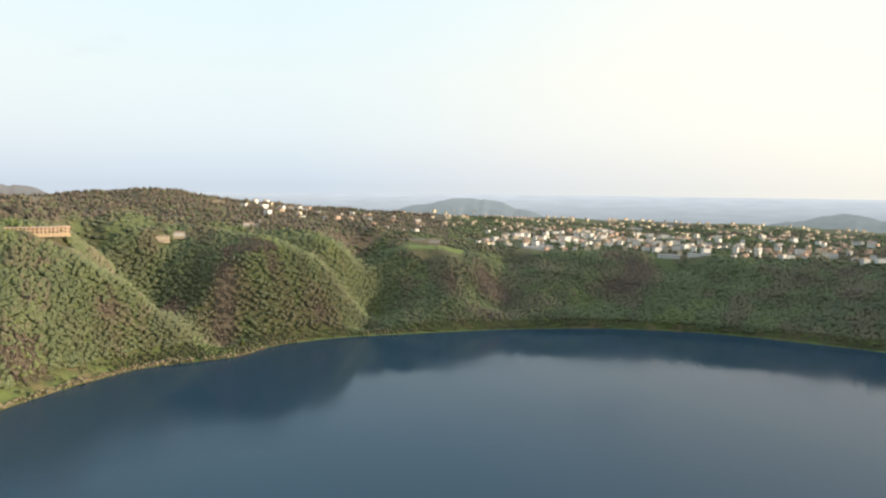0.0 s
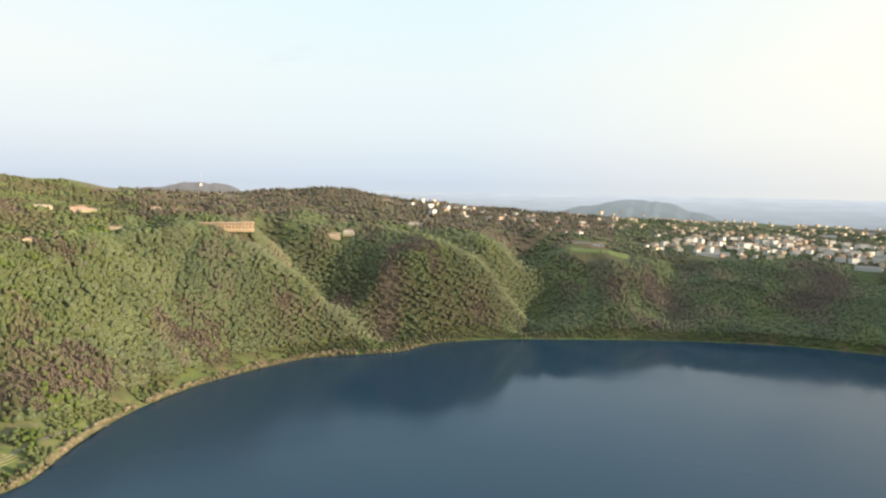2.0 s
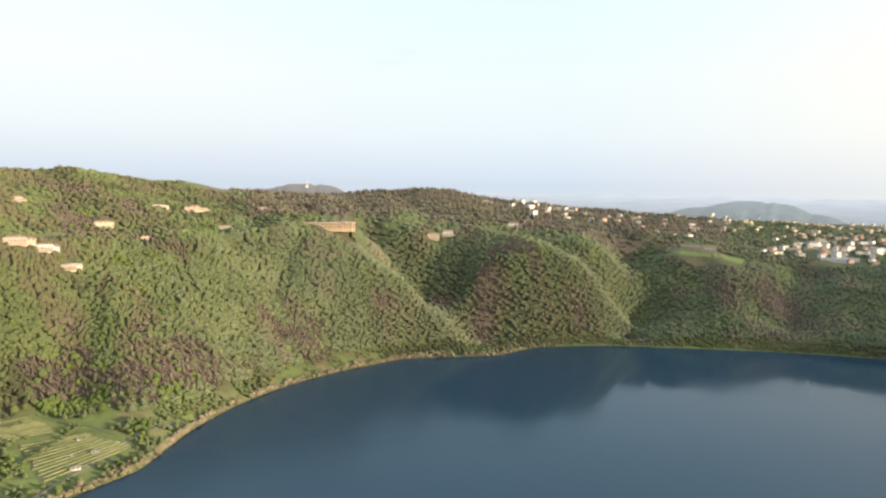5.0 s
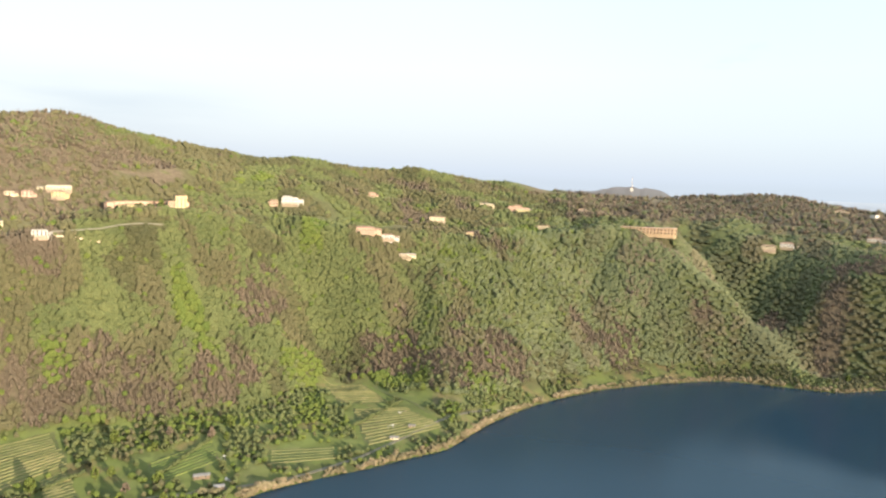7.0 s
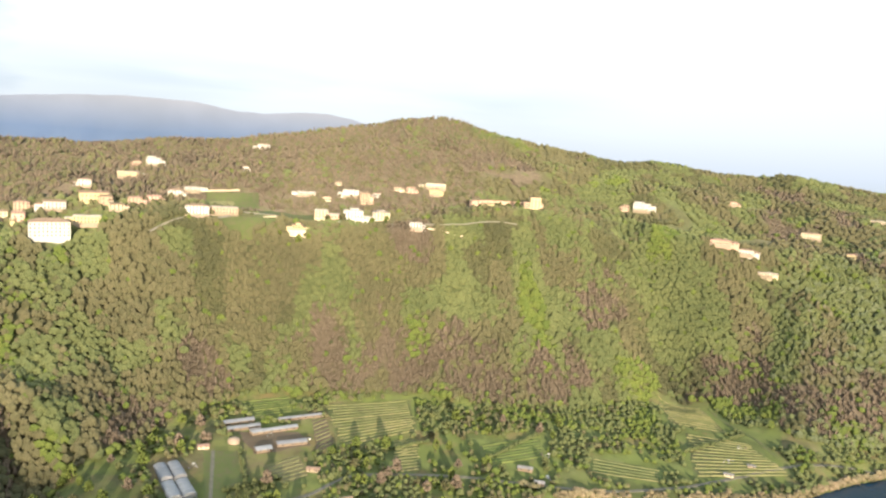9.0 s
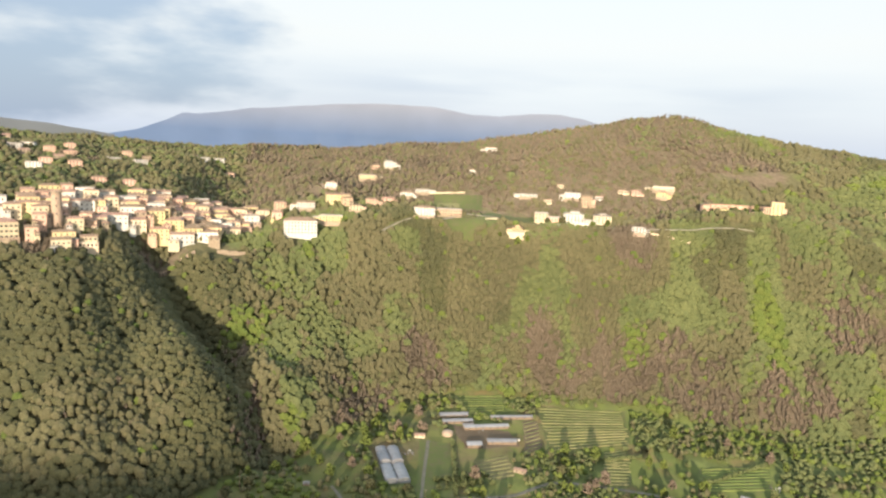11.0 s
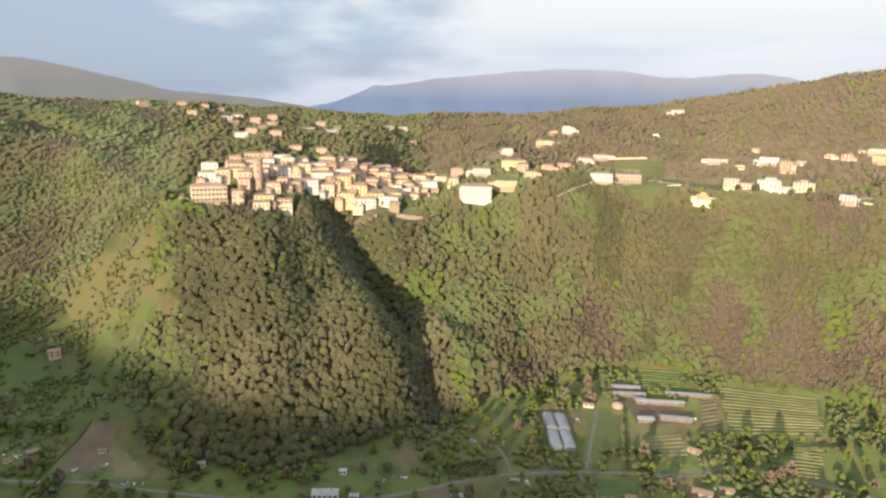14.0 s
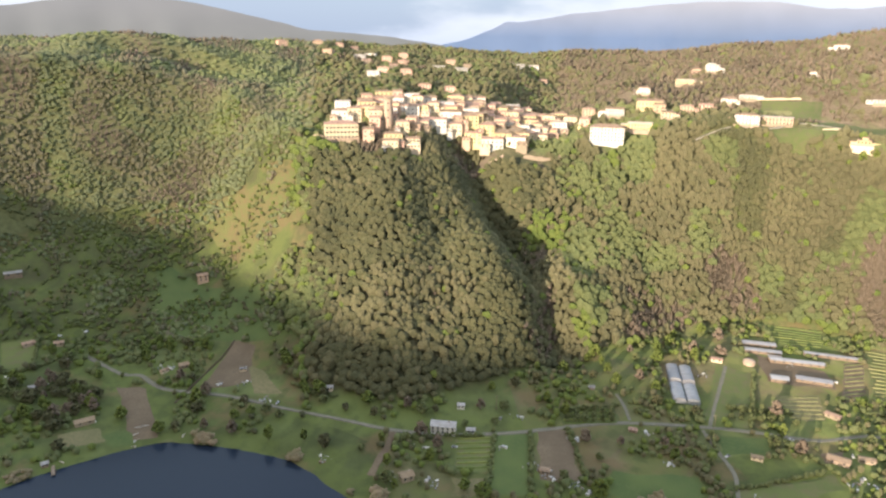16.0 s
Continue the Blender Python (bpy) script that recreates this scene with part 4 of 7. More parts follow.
# ---- villas along the rim ----
def build_villas():
    names = {WHITE: "white", CREAM: "cream", YELLOW: "yellow", PINK: "pink"}
    group = "villas on the wooded rim"

    def villa(x, y, w, d, h, mat, roof="hip", turn=0.0, tile=None):
        h = h * 0.74
        rows, cols = max(1, round(h / 3.6)), max(2, round(w / 3.6))
        tile = tile or (GREY_ROOF if roof == "flat" else TILES)
        shape = {"hip": "hipped tiled roof", "gable": "pitched tiled roof", "flat": "flat roof terrace"}[roof]
        size = "large " if w > 18 else "small " if w < 10 else ""
        ob = house("villa", w, d, h, roof, mat, tile, f"{size}{names[mat]} villa with a {shape} among the trees", rows=rows, cols=cols, shutters=w < 13)
        side = PICK.choice((-1, 1))
        ww, hh, dd = w * PICK.uniform(0.3, 0.45), max(2.8, h * PICK.uniform(0.5, 0.7)), d * PICK.uniform(0.55, 0.8)
        x0 = side * (w / 2 + ww / 2 - 0.3)
        wing = part("wing", wall_mesh(ww, dd, hh, mat), ob, at=pose(x0, PICK.uniform(-0.15, 0.2) * d, 0))
        part("wing_roof", roof_mesh(ww, dd, hh, 0.2 * dd, "flat" if roof == "flat" else "hip", tile), wing)
        for k in range(2):
            part("window", PANE, wing, at=pose((k - 0.5) * ww * 0.5, -dd / 2 - 0.01, 1.0))
        if roof == "flat" and h > 8:
            loft = part("loft", wall_mesh(w * 0.55, d * 0.6, h + 2.6, mat, sunk=-h), ob, at=pose(-side * w * 0.14, d * 0.12, 0))
            part("loft_roof", roof_mesh(w * 0.55, d * 0.6, h + 2.6, 0.5, "hip", tile), loft)
            for k in range(3):
                part("window", PANE, loft, at=pose((k - 1) * w * 0.16, -d * 0.3 - 0.01, h + 0.45))
        if h > 7.5:
            bm = bmesh.new()
            block(bm, -w * 0.32, w * 0.32, -d / 2 - 1.5, -d / 2, h * 0.47, h * 0.47 + 0.2)
            for i in range(9):
                block(bm, -w * 0.32 + i * w * 0.08 - 0.05, -w * 0.32 + i * w * 0.08 + 0.05, -d / 2 - 1.48, -d / 2 - 1.38, h * 0.47 + 0.2, h * 0.47 + 1.1)
            block(bm, -w * 0.32, w * 0.32, -d / 2 - 1.5, -d / 2 - 1.36, h * 0.47 + 1.1, h * 0.47 + 1.2)
            part("balcony", from_bm("balcony", bm, CREAM), ob)
        if w > 13:
            bm = bmesh.new()
            block(bm, -w * 0.5, w * 0.5, -d / 2 - 4, -d / 2 - 0.2, -4, 0.4)
            for i in range(12):
                block(bm, -w * 0.5 + i * w / 12, -w * 0.5 + i * w / 12 + 0.25, -d / 2 - 3.9, -d / 2 - 3.6, 0.4, 1.3)
            block(bm, -w * 0.5, w * 0.5, -d / 2 - 3.95, -d / 2 - 3.55, 1.3, 1.5)
            part("terrace", from_bm("terrace", bm, STONE), ob, "stone terrace with a balustrade")
        put(ob, x, y, turn, clear=w * 0.5 + 1.5)
        open_view(x, y, w * 0.30, 3 + 0.14 * w)
        ob["group"] = group

    villa(-946, -148, 15, 9, 10, WHITE)
    villa(-1018, -108, 25, 11, 7.5, YELLOW, "flat")
    villa(-1061, -79, 19, 11, 12.5, WHITE, "flat")
    villa(-1066, -101, 11, 8, 7, PINK)
    villa(-852, -162, 22, 11, 11, WHITE, "gable")
    villa(-852, -194, 15, 9, 13, PINK)
    villa(-867, -235, 18, 10, 12, YELLOW)
    villa(-838, -212, 16, 9, 11, CREAM, "gable")
    villa(-817, -124, 27, 11, 10, YELLOW, "flat")
    villa(-841, -98, 16, 9, 9, CREAM)
    villa(-875, -83, 15, 9, 9.5, PINK)
    villa(-891, -64, 16, 9, 7.5, PINK, "gable")
    villa(-926, -42, 18, 10, 7.5, WHITE)
    villa(-938, -22, 20, 9, 4.5, WHITE, "flat")
    villa(-820, -13, 25, 11, 13, WHITE)
    villa(-837, 16, 31, 11, 10, PINK, "flat")
    villa(-1024, 45, 9, 7, 7, WHITE)
    villa(-1177, 78, 20, 11, 11, WHITE)
    villa(-921, 178, 21, 11, 10, WHITE, "flat")
    villa(-898, 193, 13, 9, 18, PINK)
    villa(-921, 214, 10, 7, 5.5, WHITE, "gable")
    villa(-943, 122, 24, 8, 4.5, WHITE, "flat")
    villa(-917, 146, 10, 7, 6, CREAM)
    villa(-972, 169, 9, 7, 5.5, CREAM, "gable")
    villa(-814, 241, 15, 9, 8, WHITE, "flat")
    villa(-950, 306, 28, 9, 7, CREAM, "flat")
    villa(-936, 300, 15, 9, 9, YELLOW)
    villa(-942, 267, 12, 8, 8.5, PINK)
    villa(-944, 249, 11, 7, 5.5, CREAM)
    villa(-887, 580, 11, 8, 10, PINK)
    villa(-880, 603, 24, 11, 12, WHITE, "flat")
    villa(-741, 634, 25, 11, 7, PINK)
    villa(-722, 660, 18, 9, 7, WHITE)
    villa(-879, 764, 15, 9, 7, PINK)
    villa(-771, 813, 26, 10, 10, CREAM)
    villa(-698, 672, 17, 8, 4, CREAM, "flat")
    villa(-797, 962, 20, 8, 5, CREAM, "flat")
    villa(-693, 1125, 16, 9, 6.5, CREAM)
    villa(-677, 788, 13, 8, 7, YELLOW)
    villa(-648, 937, 19, 8, 5, CREAM, "gable")
    villa(-373, 1178, 22, 10, 8, CREAM)
    villa(-352, 1200, 20, 10, 9, WHITE)
    villa(-258, 1351, 22, 10, 7, WHITE)
    villa(120, 1468, 34, 13, 9, WHITE)
    villa(92, 1470, 40, 12, 4, WHITE, "flat")
    villa(-248, 1428, 13, 10, 8, WHITE)
    villa(-386, 1663, 20, 12, 9, CREAM)
    villa(-234, 1854, 22, 12, 9, WHITE)
    villa(-200, 1862, 20, 12, 9, WHITE, "gable")


def wings(root, blocks, low=0.68):
    """Blocks joined into one building: x0, x1, y0, y1, z0, z1, wall, windows across, storeys, roof."""
    for x0, x1, y0, y1, z0, z1, mat, cols, rows, roof in blocks:
        z1 = z1 * low
        bm = bmesh.new()
        block(bm, x0, x1, y0, y1, z0, z1)
        block(bm, x0 - 0.15, x1 + 0.15, y0 - 0.15, y1 + 0.15, z1 - 0.5, z1 - 0.1)
        part("wall", from_bm("wall", bm, mat), root)
        bm = bmesh.new()
        block(bm, x0 - 0.4, x1 + 0.4, y0 - 0.4, y1 + 0.4, z1, z1 + 0.5)
        if roof is GREY_ROOF:
            for a0, a1, b0, b1 in ((x0, x1, y0, y0 + 0.3), (x0, x1, y1 - 0.3, y1), (x0, x0 + 0.3, y0 + 0.3, y1 - 0.3), (x1 - 0.3, x1, y0 + 0.3, y1 - 0.3)):
                block(bm, a0, a1, b0, b1, z1 + 0.5, z1 + 1.2)
        part("roof", from_bm("roof", bm, roof), root)
        for r in range(rows):
            for c in range(cols):
                part("window", PANE, root, at=pose(x0 + (c + 0.5) / cols * (x1 - x0), y0 - 0.01, max(z0, 0) + 0.8 + r * 2.9))


def build_rim_complexes():
    """Two larger houses of several joined blocks on the edge of the rim."""
    root = tagged(new("white_residence"), "long white residence of joined blocks stepping along the rim", "residence")
    wings(root, ((-46, -30, -4, 7, -6, 13, CREAM, 4, 3, GREY_ROOF), (-30, -11, -2, 6, -6, 6.5, PINK, 5, 1, GREY_ROOF), (-11, 13, -5, 8, -8, 15, WHITE, 6, 4, GREY_ROOF), (13, 30, -8, 0, -12, 5, WHITE, 5, 1, GREY_ROOF),
                 (2, 13, -10, -5, -12, 3.5, WHITE, 3, 1, GREY_ROOF), (26, 47, 0, 11, -8, 13.5, CREAM, 5, 4, GREY_ROOF), (-3, 8, -2, 6, 9.6, 18.5, WHITE, 2, 0, GREY_ROOF), (32, 41, 3, 9, 8.6, 16, CREAM, 2, 0, GREY_ROOF)))
    put(root, -848, 168, 6)
    for k in (-36, -18, 0, 18, 36):
        CLEARINGS.append((-848 + 0.19 * k, 168 + 0.98 * k, 13))
        open_view(-848 + 0.19 * k, 168 + 0.98 * k, 8, 8)
        GARDEN_TREES.append((-834 + 0.19 * k, 172 + 0.98 * k))
    house_ = tagged(new("yellow_residence"), "yellow stepped residence with three roofs on the rim", "residence")
    wings(house_, ((-14, -4, -3, 8, -8, 6.5, YELLOW, 3, 1, TILES), (-4, 8, -5, 7, -8, 9.5, YELLOW, 4, 2, TILES), (8, 16, -2, 7, -8, 6, YELLOW, 3, 1, TILES), (-9, 11, -8, -5, -8, 2.5, CREAM, 6, 0, GREY_ROOF), (0, 5, 0, 6, 6.0, 12.5, YELLOW, 2, 0, TILES)))
    put(house_, -803, 95, 0, lift=-1.0, clear=13)
    open_view(-803, 95, 7, 5)
    GARDEN_TREES.extend([(-789, 84), (-787, 97), (-790, 108), (-797, 76), (-798, 116)])
    pink = tagged(new("terraced_villa"), "large salmon villa with stacked terraces and a raised roof room", "villa")
    wings(pink, ((-20, 6, -5, 7, -8, 10, PINK, 6, 3, TILES), (6, 18, -3, 6, -8, 6.5, PINK, 3, 2, TILES), (-10, 4, -2, 6, 6.4, 13.5, PINK, 3, 1, TILES), (-6, 24, -10, -5, -10, 2.5, YELLOW, 7, 1, GREY_ROOF)))
    put(pink, -754, 1010, 0, clear=22)
    open_view(-754, 1010, 14, 16)


def build_arcade_hotel():
    """A long tan building in two tiers of arcades, stepping along the slope."""
    root = tagged(new("terrace_hotel"), "long tan two-storey hotel with arcaded terraces", "hotel")
    for k, (x, w, z) in enumerate(((-24, 32, 0.0), (10, 36, 0.0), (36, 16, 1.0))):
        bm = bmesh.new()
        block(bm, x - w / 2, x + w / 2, -6, 8, -5, 9 + z)
        part("wall", from_bm("wall", bm, TAN), root)
        bm = bmesh.new()
        block(bm, x - w / 2 - 0.6, x + w / 2 + 0.6, -9.2, 8.6, 9 + z, 9.6 + z)
        block(bm, x - w / 2 - 0.4, x + w / 2 + 0.4, -9.0, -6, 4.2 + z, 4.7 + z)
        part("roof", from_bm("roof", bm, PINK), root, "flat tan roof slab and balcony floor")
    bm = bmesh.new()
    block(bm, -0.3, 0.3, -8.9, -8.3, -6, 9.0)
    post = from_bm("pillar", bm, CREAM)
    for i in range(16):
        x = -38.5 + i * 5.3
        part("pillar", post, root, at=pose(x, 0, 0))
        for z in (0.9, 5.4):
            part("window", PANE_TALL, root, at=pose(x + 2.6, -6.02, z))
    put(root, -507, 1019, -6, clear=18)
    for k in (-1, 0, 1):
        CLEARINGS.append((-507 + 26 * k, 1019 + 12 * k, 14))
        open_view(-507 + 26 * k, 1019 + 12 * k, 9, 10)


def build_rim_hotel():
    """Yellow and pink hotel: a long bowed wing round a garden, ending in a tall block."""
    root = tagged(new("rim_hotel"), "yellow and pink hotel bowed round a garden with tall end block", "hotel")
    n, arc = 14, []
    for k in range(n + 1):
        a = radians(200 - 190 * k / n)
        arc.append((44 * math.cos(a), 8 + 26 * math.sin(a)))
    for mat, name, z0, z1, grow in ((PINK, "bowed_wall", -6, 7.5, 0.0), (TILES, "bowed_roof", 7.5, 8.4, 0.6)):
        bm = bmesh.new()
        rings = []
        for k, (x, y) in enumerate(arc):
            p, q = arc[max(k - 1, 0)], arc[min(k + 1, n)]
            d = Vector((q[0] - p[0], q[1] - p[1])).normalized()
            s = Vector((-d.y, d.x))
            rings.append([bm.verts.new((x + s.x * o, y + s.y * o, z)) for o, z in ((-grow, z0), (-grow, z1), (8 + grow, z1), (8 + grow, z0))])
        for a, b in zip(rings, rings[1:]):
            for k in range(4):
                bm.faces.new((a[k], b[k], b[(k + 1) % 4], a[(k + 1) % 4]))
        bm.faces.new(rings[0])
        bm.faces.new(rings[-1][::-1])
        bmesh.ops.recalc_face_normals(bm, faces=bm.faces[:])
        part(name, from_bm(name, bm, mat), root)
    for k in range(n):
        (x0, y0), (x1, y1) = arc[k], arc[k + 1]
        d = Vector((x1 - x0, y1 - y0)).normalized()
        turn = math.degrees(math.atan2(d.y, d.x))
        for z in (0.8, 4.3):
            part("window", PANE, root, at=pose((x0 + x1) / 2 + d.y * 0.03, (y0 + y1) / 2 - d.x * 0.03, z, 0, 0, turn))
    wings(root, ((30, 44, -8, 8, -8, 20, YELLOW, 3, 5, TILES), (21, 30, -9, 5, -8, 12, PINK, 3, 3, TILES), (-36, -18, -8, 2, -10, 5.5, YELLOW, 5, 1, TILES), (-18, 2, -12, -5, -12, 0.5, WHITE, 5, 0, GREY_ROOF),
                 (2, 20, -18, -9, -16, -3.0, CREAM, 4, 0, GREY_ROOF), (6, 21, -6, 3, -10, 3.0, PINK, 5, 0, TILES)), 0.84)
    put(root, -868, 384, 6, clear=30)
    for k in (-1, 0, 1):
        CLEARINGS.append((-868 + 10 * k, 384 + 26 * k, 20))
        open_view(-868 + 12 * k, 384 + 26 * k, 14, 20)
    # garden trees inside the bow
    for k, (dx, dy) in enumerate(((-10, 4), (2, 10), (14, 6), (-20, 8), (4, 0))):
        GARDEN_TREES.append((-868 - 0.91 * dy + 0.41 * dx, 384 + 0.41 * dy + 0.91 * dx))


# ---- the town across the lake ----
def build_town():
    kinds, seen = [], set()
    for k, (w, d, h, roof, mat) in enumerate(((11, 9, 7, "hip", WHITE), (13, 9, 7.5, "gable", CREAM), (11, 9, 7, "hip", PINK), (18, 11, 12, "flat", WHITE), (12, 9, 7, "gable", WHITE), (17, 10, 11, "hip", WHITE), (12, 9, 8, "gable", PINK))):
        word = {WHITE: "white", CREAM: "cream", PINK: "pink", YELLOW: "yellow"}[mat]
        kinds.append(house("town_house", w, d, h, roof, mat, GREY_ROOF if roof == "flat" else TILES, f"{word} town house with a {'flat' if roof == 'flat' else 'tiled'} roof across the lake", rows=1, cols=2, sides=False, shutters=False, chimney=False))
    taken = []

    def one(az, r, k=None):
        x, y = polar(az, r)
        if any(math.hypot(x - a, y - b) < 14 for a, b in taken):
            return
        taken.append((x, y))
        k = PICK.randrange(len(kinds)) if k is None else k
        if k in seen:
            put_copy(kinds[k], x, y, PICK.uniform(15, 95), 7, "houses of the far town")
        else:
            put(kinds[k], x, y, PICK.uniform(-20, 20), clear=7)
            kinds[k]["group"] = "houses of the far town"
            seen.add(k)

    for i in range(210):
        one(-9 - 31 * PICK.random(), 1545 + 560 * PICK.random() ** 1.2)
    # denser quarters
    for az, r, wide, deep, count in ((-12.2, 1640, 1.6, 40, 34), (-16.0, 1720, 1.8, 55, 44), (-20.0, 1760, 2.0, 60, 50), (-18.0, 1960, 3.0, 60, 36), (-25.0, 1700, 2.4, 60, 34), (-30.0, 1660, 2.0, 60, 24), (-35.0, 1700, 2.0, 60, 20)):
        for i in range(count):
            one(PICK.gauss(az, wide), PICK.gauss(r, deep))
    for i in range(40):
        one(PICK.uniform(-4, 11), 1560 + 460 * PICK.random())
    # the far quarters, too small to tell apart
    walls, roofs = bmesh.new(), bmesh.new()

    def speck(az, r, z=None):
        x, y = polar(az, r)
        z = float(ground(x, y)) if z is None else z
        w, d, h, at = PICK.uniform(7, 14), PICK.uniform(7, 10), PICK.uniform(5, 8), pose(x, y, z, 0, 0, az + PICK.uniform(15, 95))
        n = len(walls.verts)
        block(walls, -w / 2, w / 2, -d / 2, d / 2, -5, h)
        walls.verts.ensure_lookup_table()
        bmesh.ops.transform(walls, matrix=at, verts=walls.verts[n:])
        c = [roofs.verts.new(at @ Vector(q)) for q in ((-w / 2 - 0.4, -d / 2 - 0.4, h), (w / 2 + 0.4, -d / 2 - 0.4, h), (w / 2 + 0.4, d / 2 + 0.4, h), (-w / 2 - 0.4, d / 2 + 0.4, h), (-w / 2, 0, h + 1.8), (w / 2, 0, h + 1.8))]
        for q in ((0, 1, 5, 4), (2, 3, 4, 5), (1, 2, 5), (3, 0, 4)):
            roofs.faces.new([c[i] for i in q])
        if r < 2850:
            CLEARINGS.append((x, y, 7))

    for i in range(300):
        speck(-5 - 37 * PICK.random(), 2050 + 900 * PICK.random())
    for i in range(80):
        speck(PICK.gauss(-11.0, 1.0), 2600 + 240 * PICK.random())
    for i in range(26):
        speck(PICK.uniform(-8, 2), 2250 + 500 * PICK.random())
    for i in range(18):
        f = PICK.uniform(0.25, 0.75)
        speck(PICK.uniform(-9.5, -2.5), 2990 - 420 * f, 200 * (1 - f) ** 1.2 + 60 * f + 2)
    tagged(new("far_town_walls", from_bm("far_town_walls", walls, CREAM)), "pale house walls of the hazy far town", "town", kind="stuff")
    tagged(new("far_town_roofs", from_bm("far_town_roofs", roofs, TILES)), "tiled roofs of the hazy far town", "town", kind="stuff")
    # long pale sheds and works at the edge of the town
    shed = house("long_shed", 46, 13, 5, "gable", WHITE, GREY_ROOF, "long pale industrial shed at the town's edge", "shed", rows=1, cols=8, sides=False, shutters=False, chimney=False, rise=1.5)
    first = True
    for az, r, turn in ((-13.4, 1545, 8), (-14.2, 1575, 5), (-24.5, 1530, -6), (-26.8, 1545, 4), (-19.0, 2250, 10), (-21.5, 2330, 0), (-29.0, 1720, 12), (-24.0, 2500, 0)):
        x, y = polar(az, r)
        if first:
            put(shed, x, y, turn, clear=34)
            first = False
        else:
            put_copy(shed, x, y, turn, 34)
        open_view(x, y, 22, 30)


# ---- fields, roads and sheds on the flat shore ----
def draped(name, corners, lift, mat, n=12, label="", category="field", clear=True):
    """A sheet over the ground between four corners, with a thin edge."""
    c = [Vector(p) for p in corners]
    verts, faces = [], []
    for i in range(n + 1):
        for j in range(n + 1):
            u, v = i / n, j / n
            p = c[0] * (1 - u) * (1 - v) + c[1] * u * (1 - v) + c[2] * u * v + c[3] * (1 - u) * v
            p = p + Vector((NOISE[1](p.x, p.y, 9) - 0.5, NOISE[2](p.x, p.y, 9) - 0.5)) * (4 if 0 in (i, j) or n in (i, j) else 0)
            edge = 0.0 if 0 in (i, j) or n in (i, j) else lift
            verts.append((p.x, p.y, float(ground(p.x, p.y)) + edge + 0.02))
    for i in range(n):
        for j in range(n):
            p = i * (n + 1) + j
            faces.append((p, p + n + 1, p + n + 2, p + 1))
    mid = sum(c, Vector((0, 0))) / 4
    if clear:
        CLEARINGS.append((mid.x, mid.y, 0.42 * min((c[0] - c[2]).length, (c[1] - c[3]).length)))
    for p in c if clear else ():
        q = mid + (p - mid) * 0.62
        CLEARINGS.append((q.x, q.y, 0.2 * (c[0] - c[2]).length))
    ob = new(name, mesh_of(name, verts, faces, mat, True))
    return tagged(ob, label, category, kind="structure") if label else ob


def row_mesh(a, b, width, high, steps=14):
    """A planted row along the ground from a to b."""
    a, b = Vector(a), Vector(b)
    side = Vector((-(b - a).y, (b - a).x)).normalized() * width / 2
    verts, faces = [], []
    for i in range(steps + 1):
        p = a.lerp(b, i / steps)
        z = float(ground(p.x, p.y))
        up = high * (0.65 + 0.6 * PICK.random())
        verts += [(p.x - side.x, p.y - side.y, z - 0.1), (p.x - side.x * 0.6, p.y - side.y * 0.6, z + up), (p.x + side.x * 0.6, p.y + side.y * 0.6, z + up * 0.9), (p.x + side.x, p.y + side.y, z - 0.1)]
    for i in range(steps):
        for k in range(3):
            p = 4 * i + k
            faces.append((p, p + 1, p + 5, p + 4))
    faces += [(0, 3, 2, 1), (4 * steps, 4 * steps + 1, 4 * steps + 2, 4 * steps + 3)]
    return verts, faces


def crop_field(name, corners, rows, width, high, mat, base, label):
    """Rows from the edge 0-1 side to the edge 3-2 side."""
    field = draped(name, corners, 0.12, base, 12, label)
    c = [Vector(p) for p in corners]
    for i in range(rows):
        u = (i + 0.5) / rows
        a, b = c[0].lerp(c[3], u), c[1].lerp(c[2], u)
        k = PICK.uniform(0, 0.06)
        verts, faces = row_mesh(a.lerp(b, k), b.lerp(a, PICK.uniform(0, 0.06)), width, high)
        part("crop_row", mesh_of("crop_row", verts, faces, mat), field)


def ribbon(name, points, width, mat, label, lift=0.25):
    """A road that follows the ground along a smooth line."""
    pts = [Vector(p) for p in points]
    line = []
    for i in range(len(pts) - 1):
        p0, p1, p2, p3 = pts[max(i - 1, 0)], pts[i], pts[i + 1], pts[min(i + 2, len(pts) - 1)]
        n = max(2, int((p2 - p1).length / 5))
        for k in range(n):
            t = k / n
            line.append(0.5 * (2 * p1 + (p2 - p0) * t + (2 * p0 - 5 * p1 + 4 * p2 - p3) * t * t + (3 * p1 - p0 - 3 * p2 + p3) * t ** 3))
    line.append(pts[-1])
    verts, faces = [], []
    for i, p in enumerate(line):
        d = line[min(i + 1, len(line) - 1)] - line[max(i - 1, 0)]
        s = Vector((-d.y, d.x)).normalized() * width / 2 * (0.85 + 0.3 * PICK.random())
        z = float(ground(p.x, p.y)) + lift
        verts += [(p.x - s.x * 1.15, p.y - s.y * 1.15, z - lift - 0.2), (p.x - s.x, p.y - s.y, z), (p.x + s.x, p.y + s.y, z), (p.x + s.x * 1.15, p.y + s.y * 1.15, z - lift - 0.2)]
        CLEARINGS.append((p.x, p.y, width * 0.5 + 2.2))
    for i in range(len(line) - 1):
        for k in range(3):
            q = 4 * i + k
            faces.append((q, q + 4, q + 5, q + 1))
    tagged(new(name, mesh_of(name, verts, faces, mat)), label, "road", kind="structure")


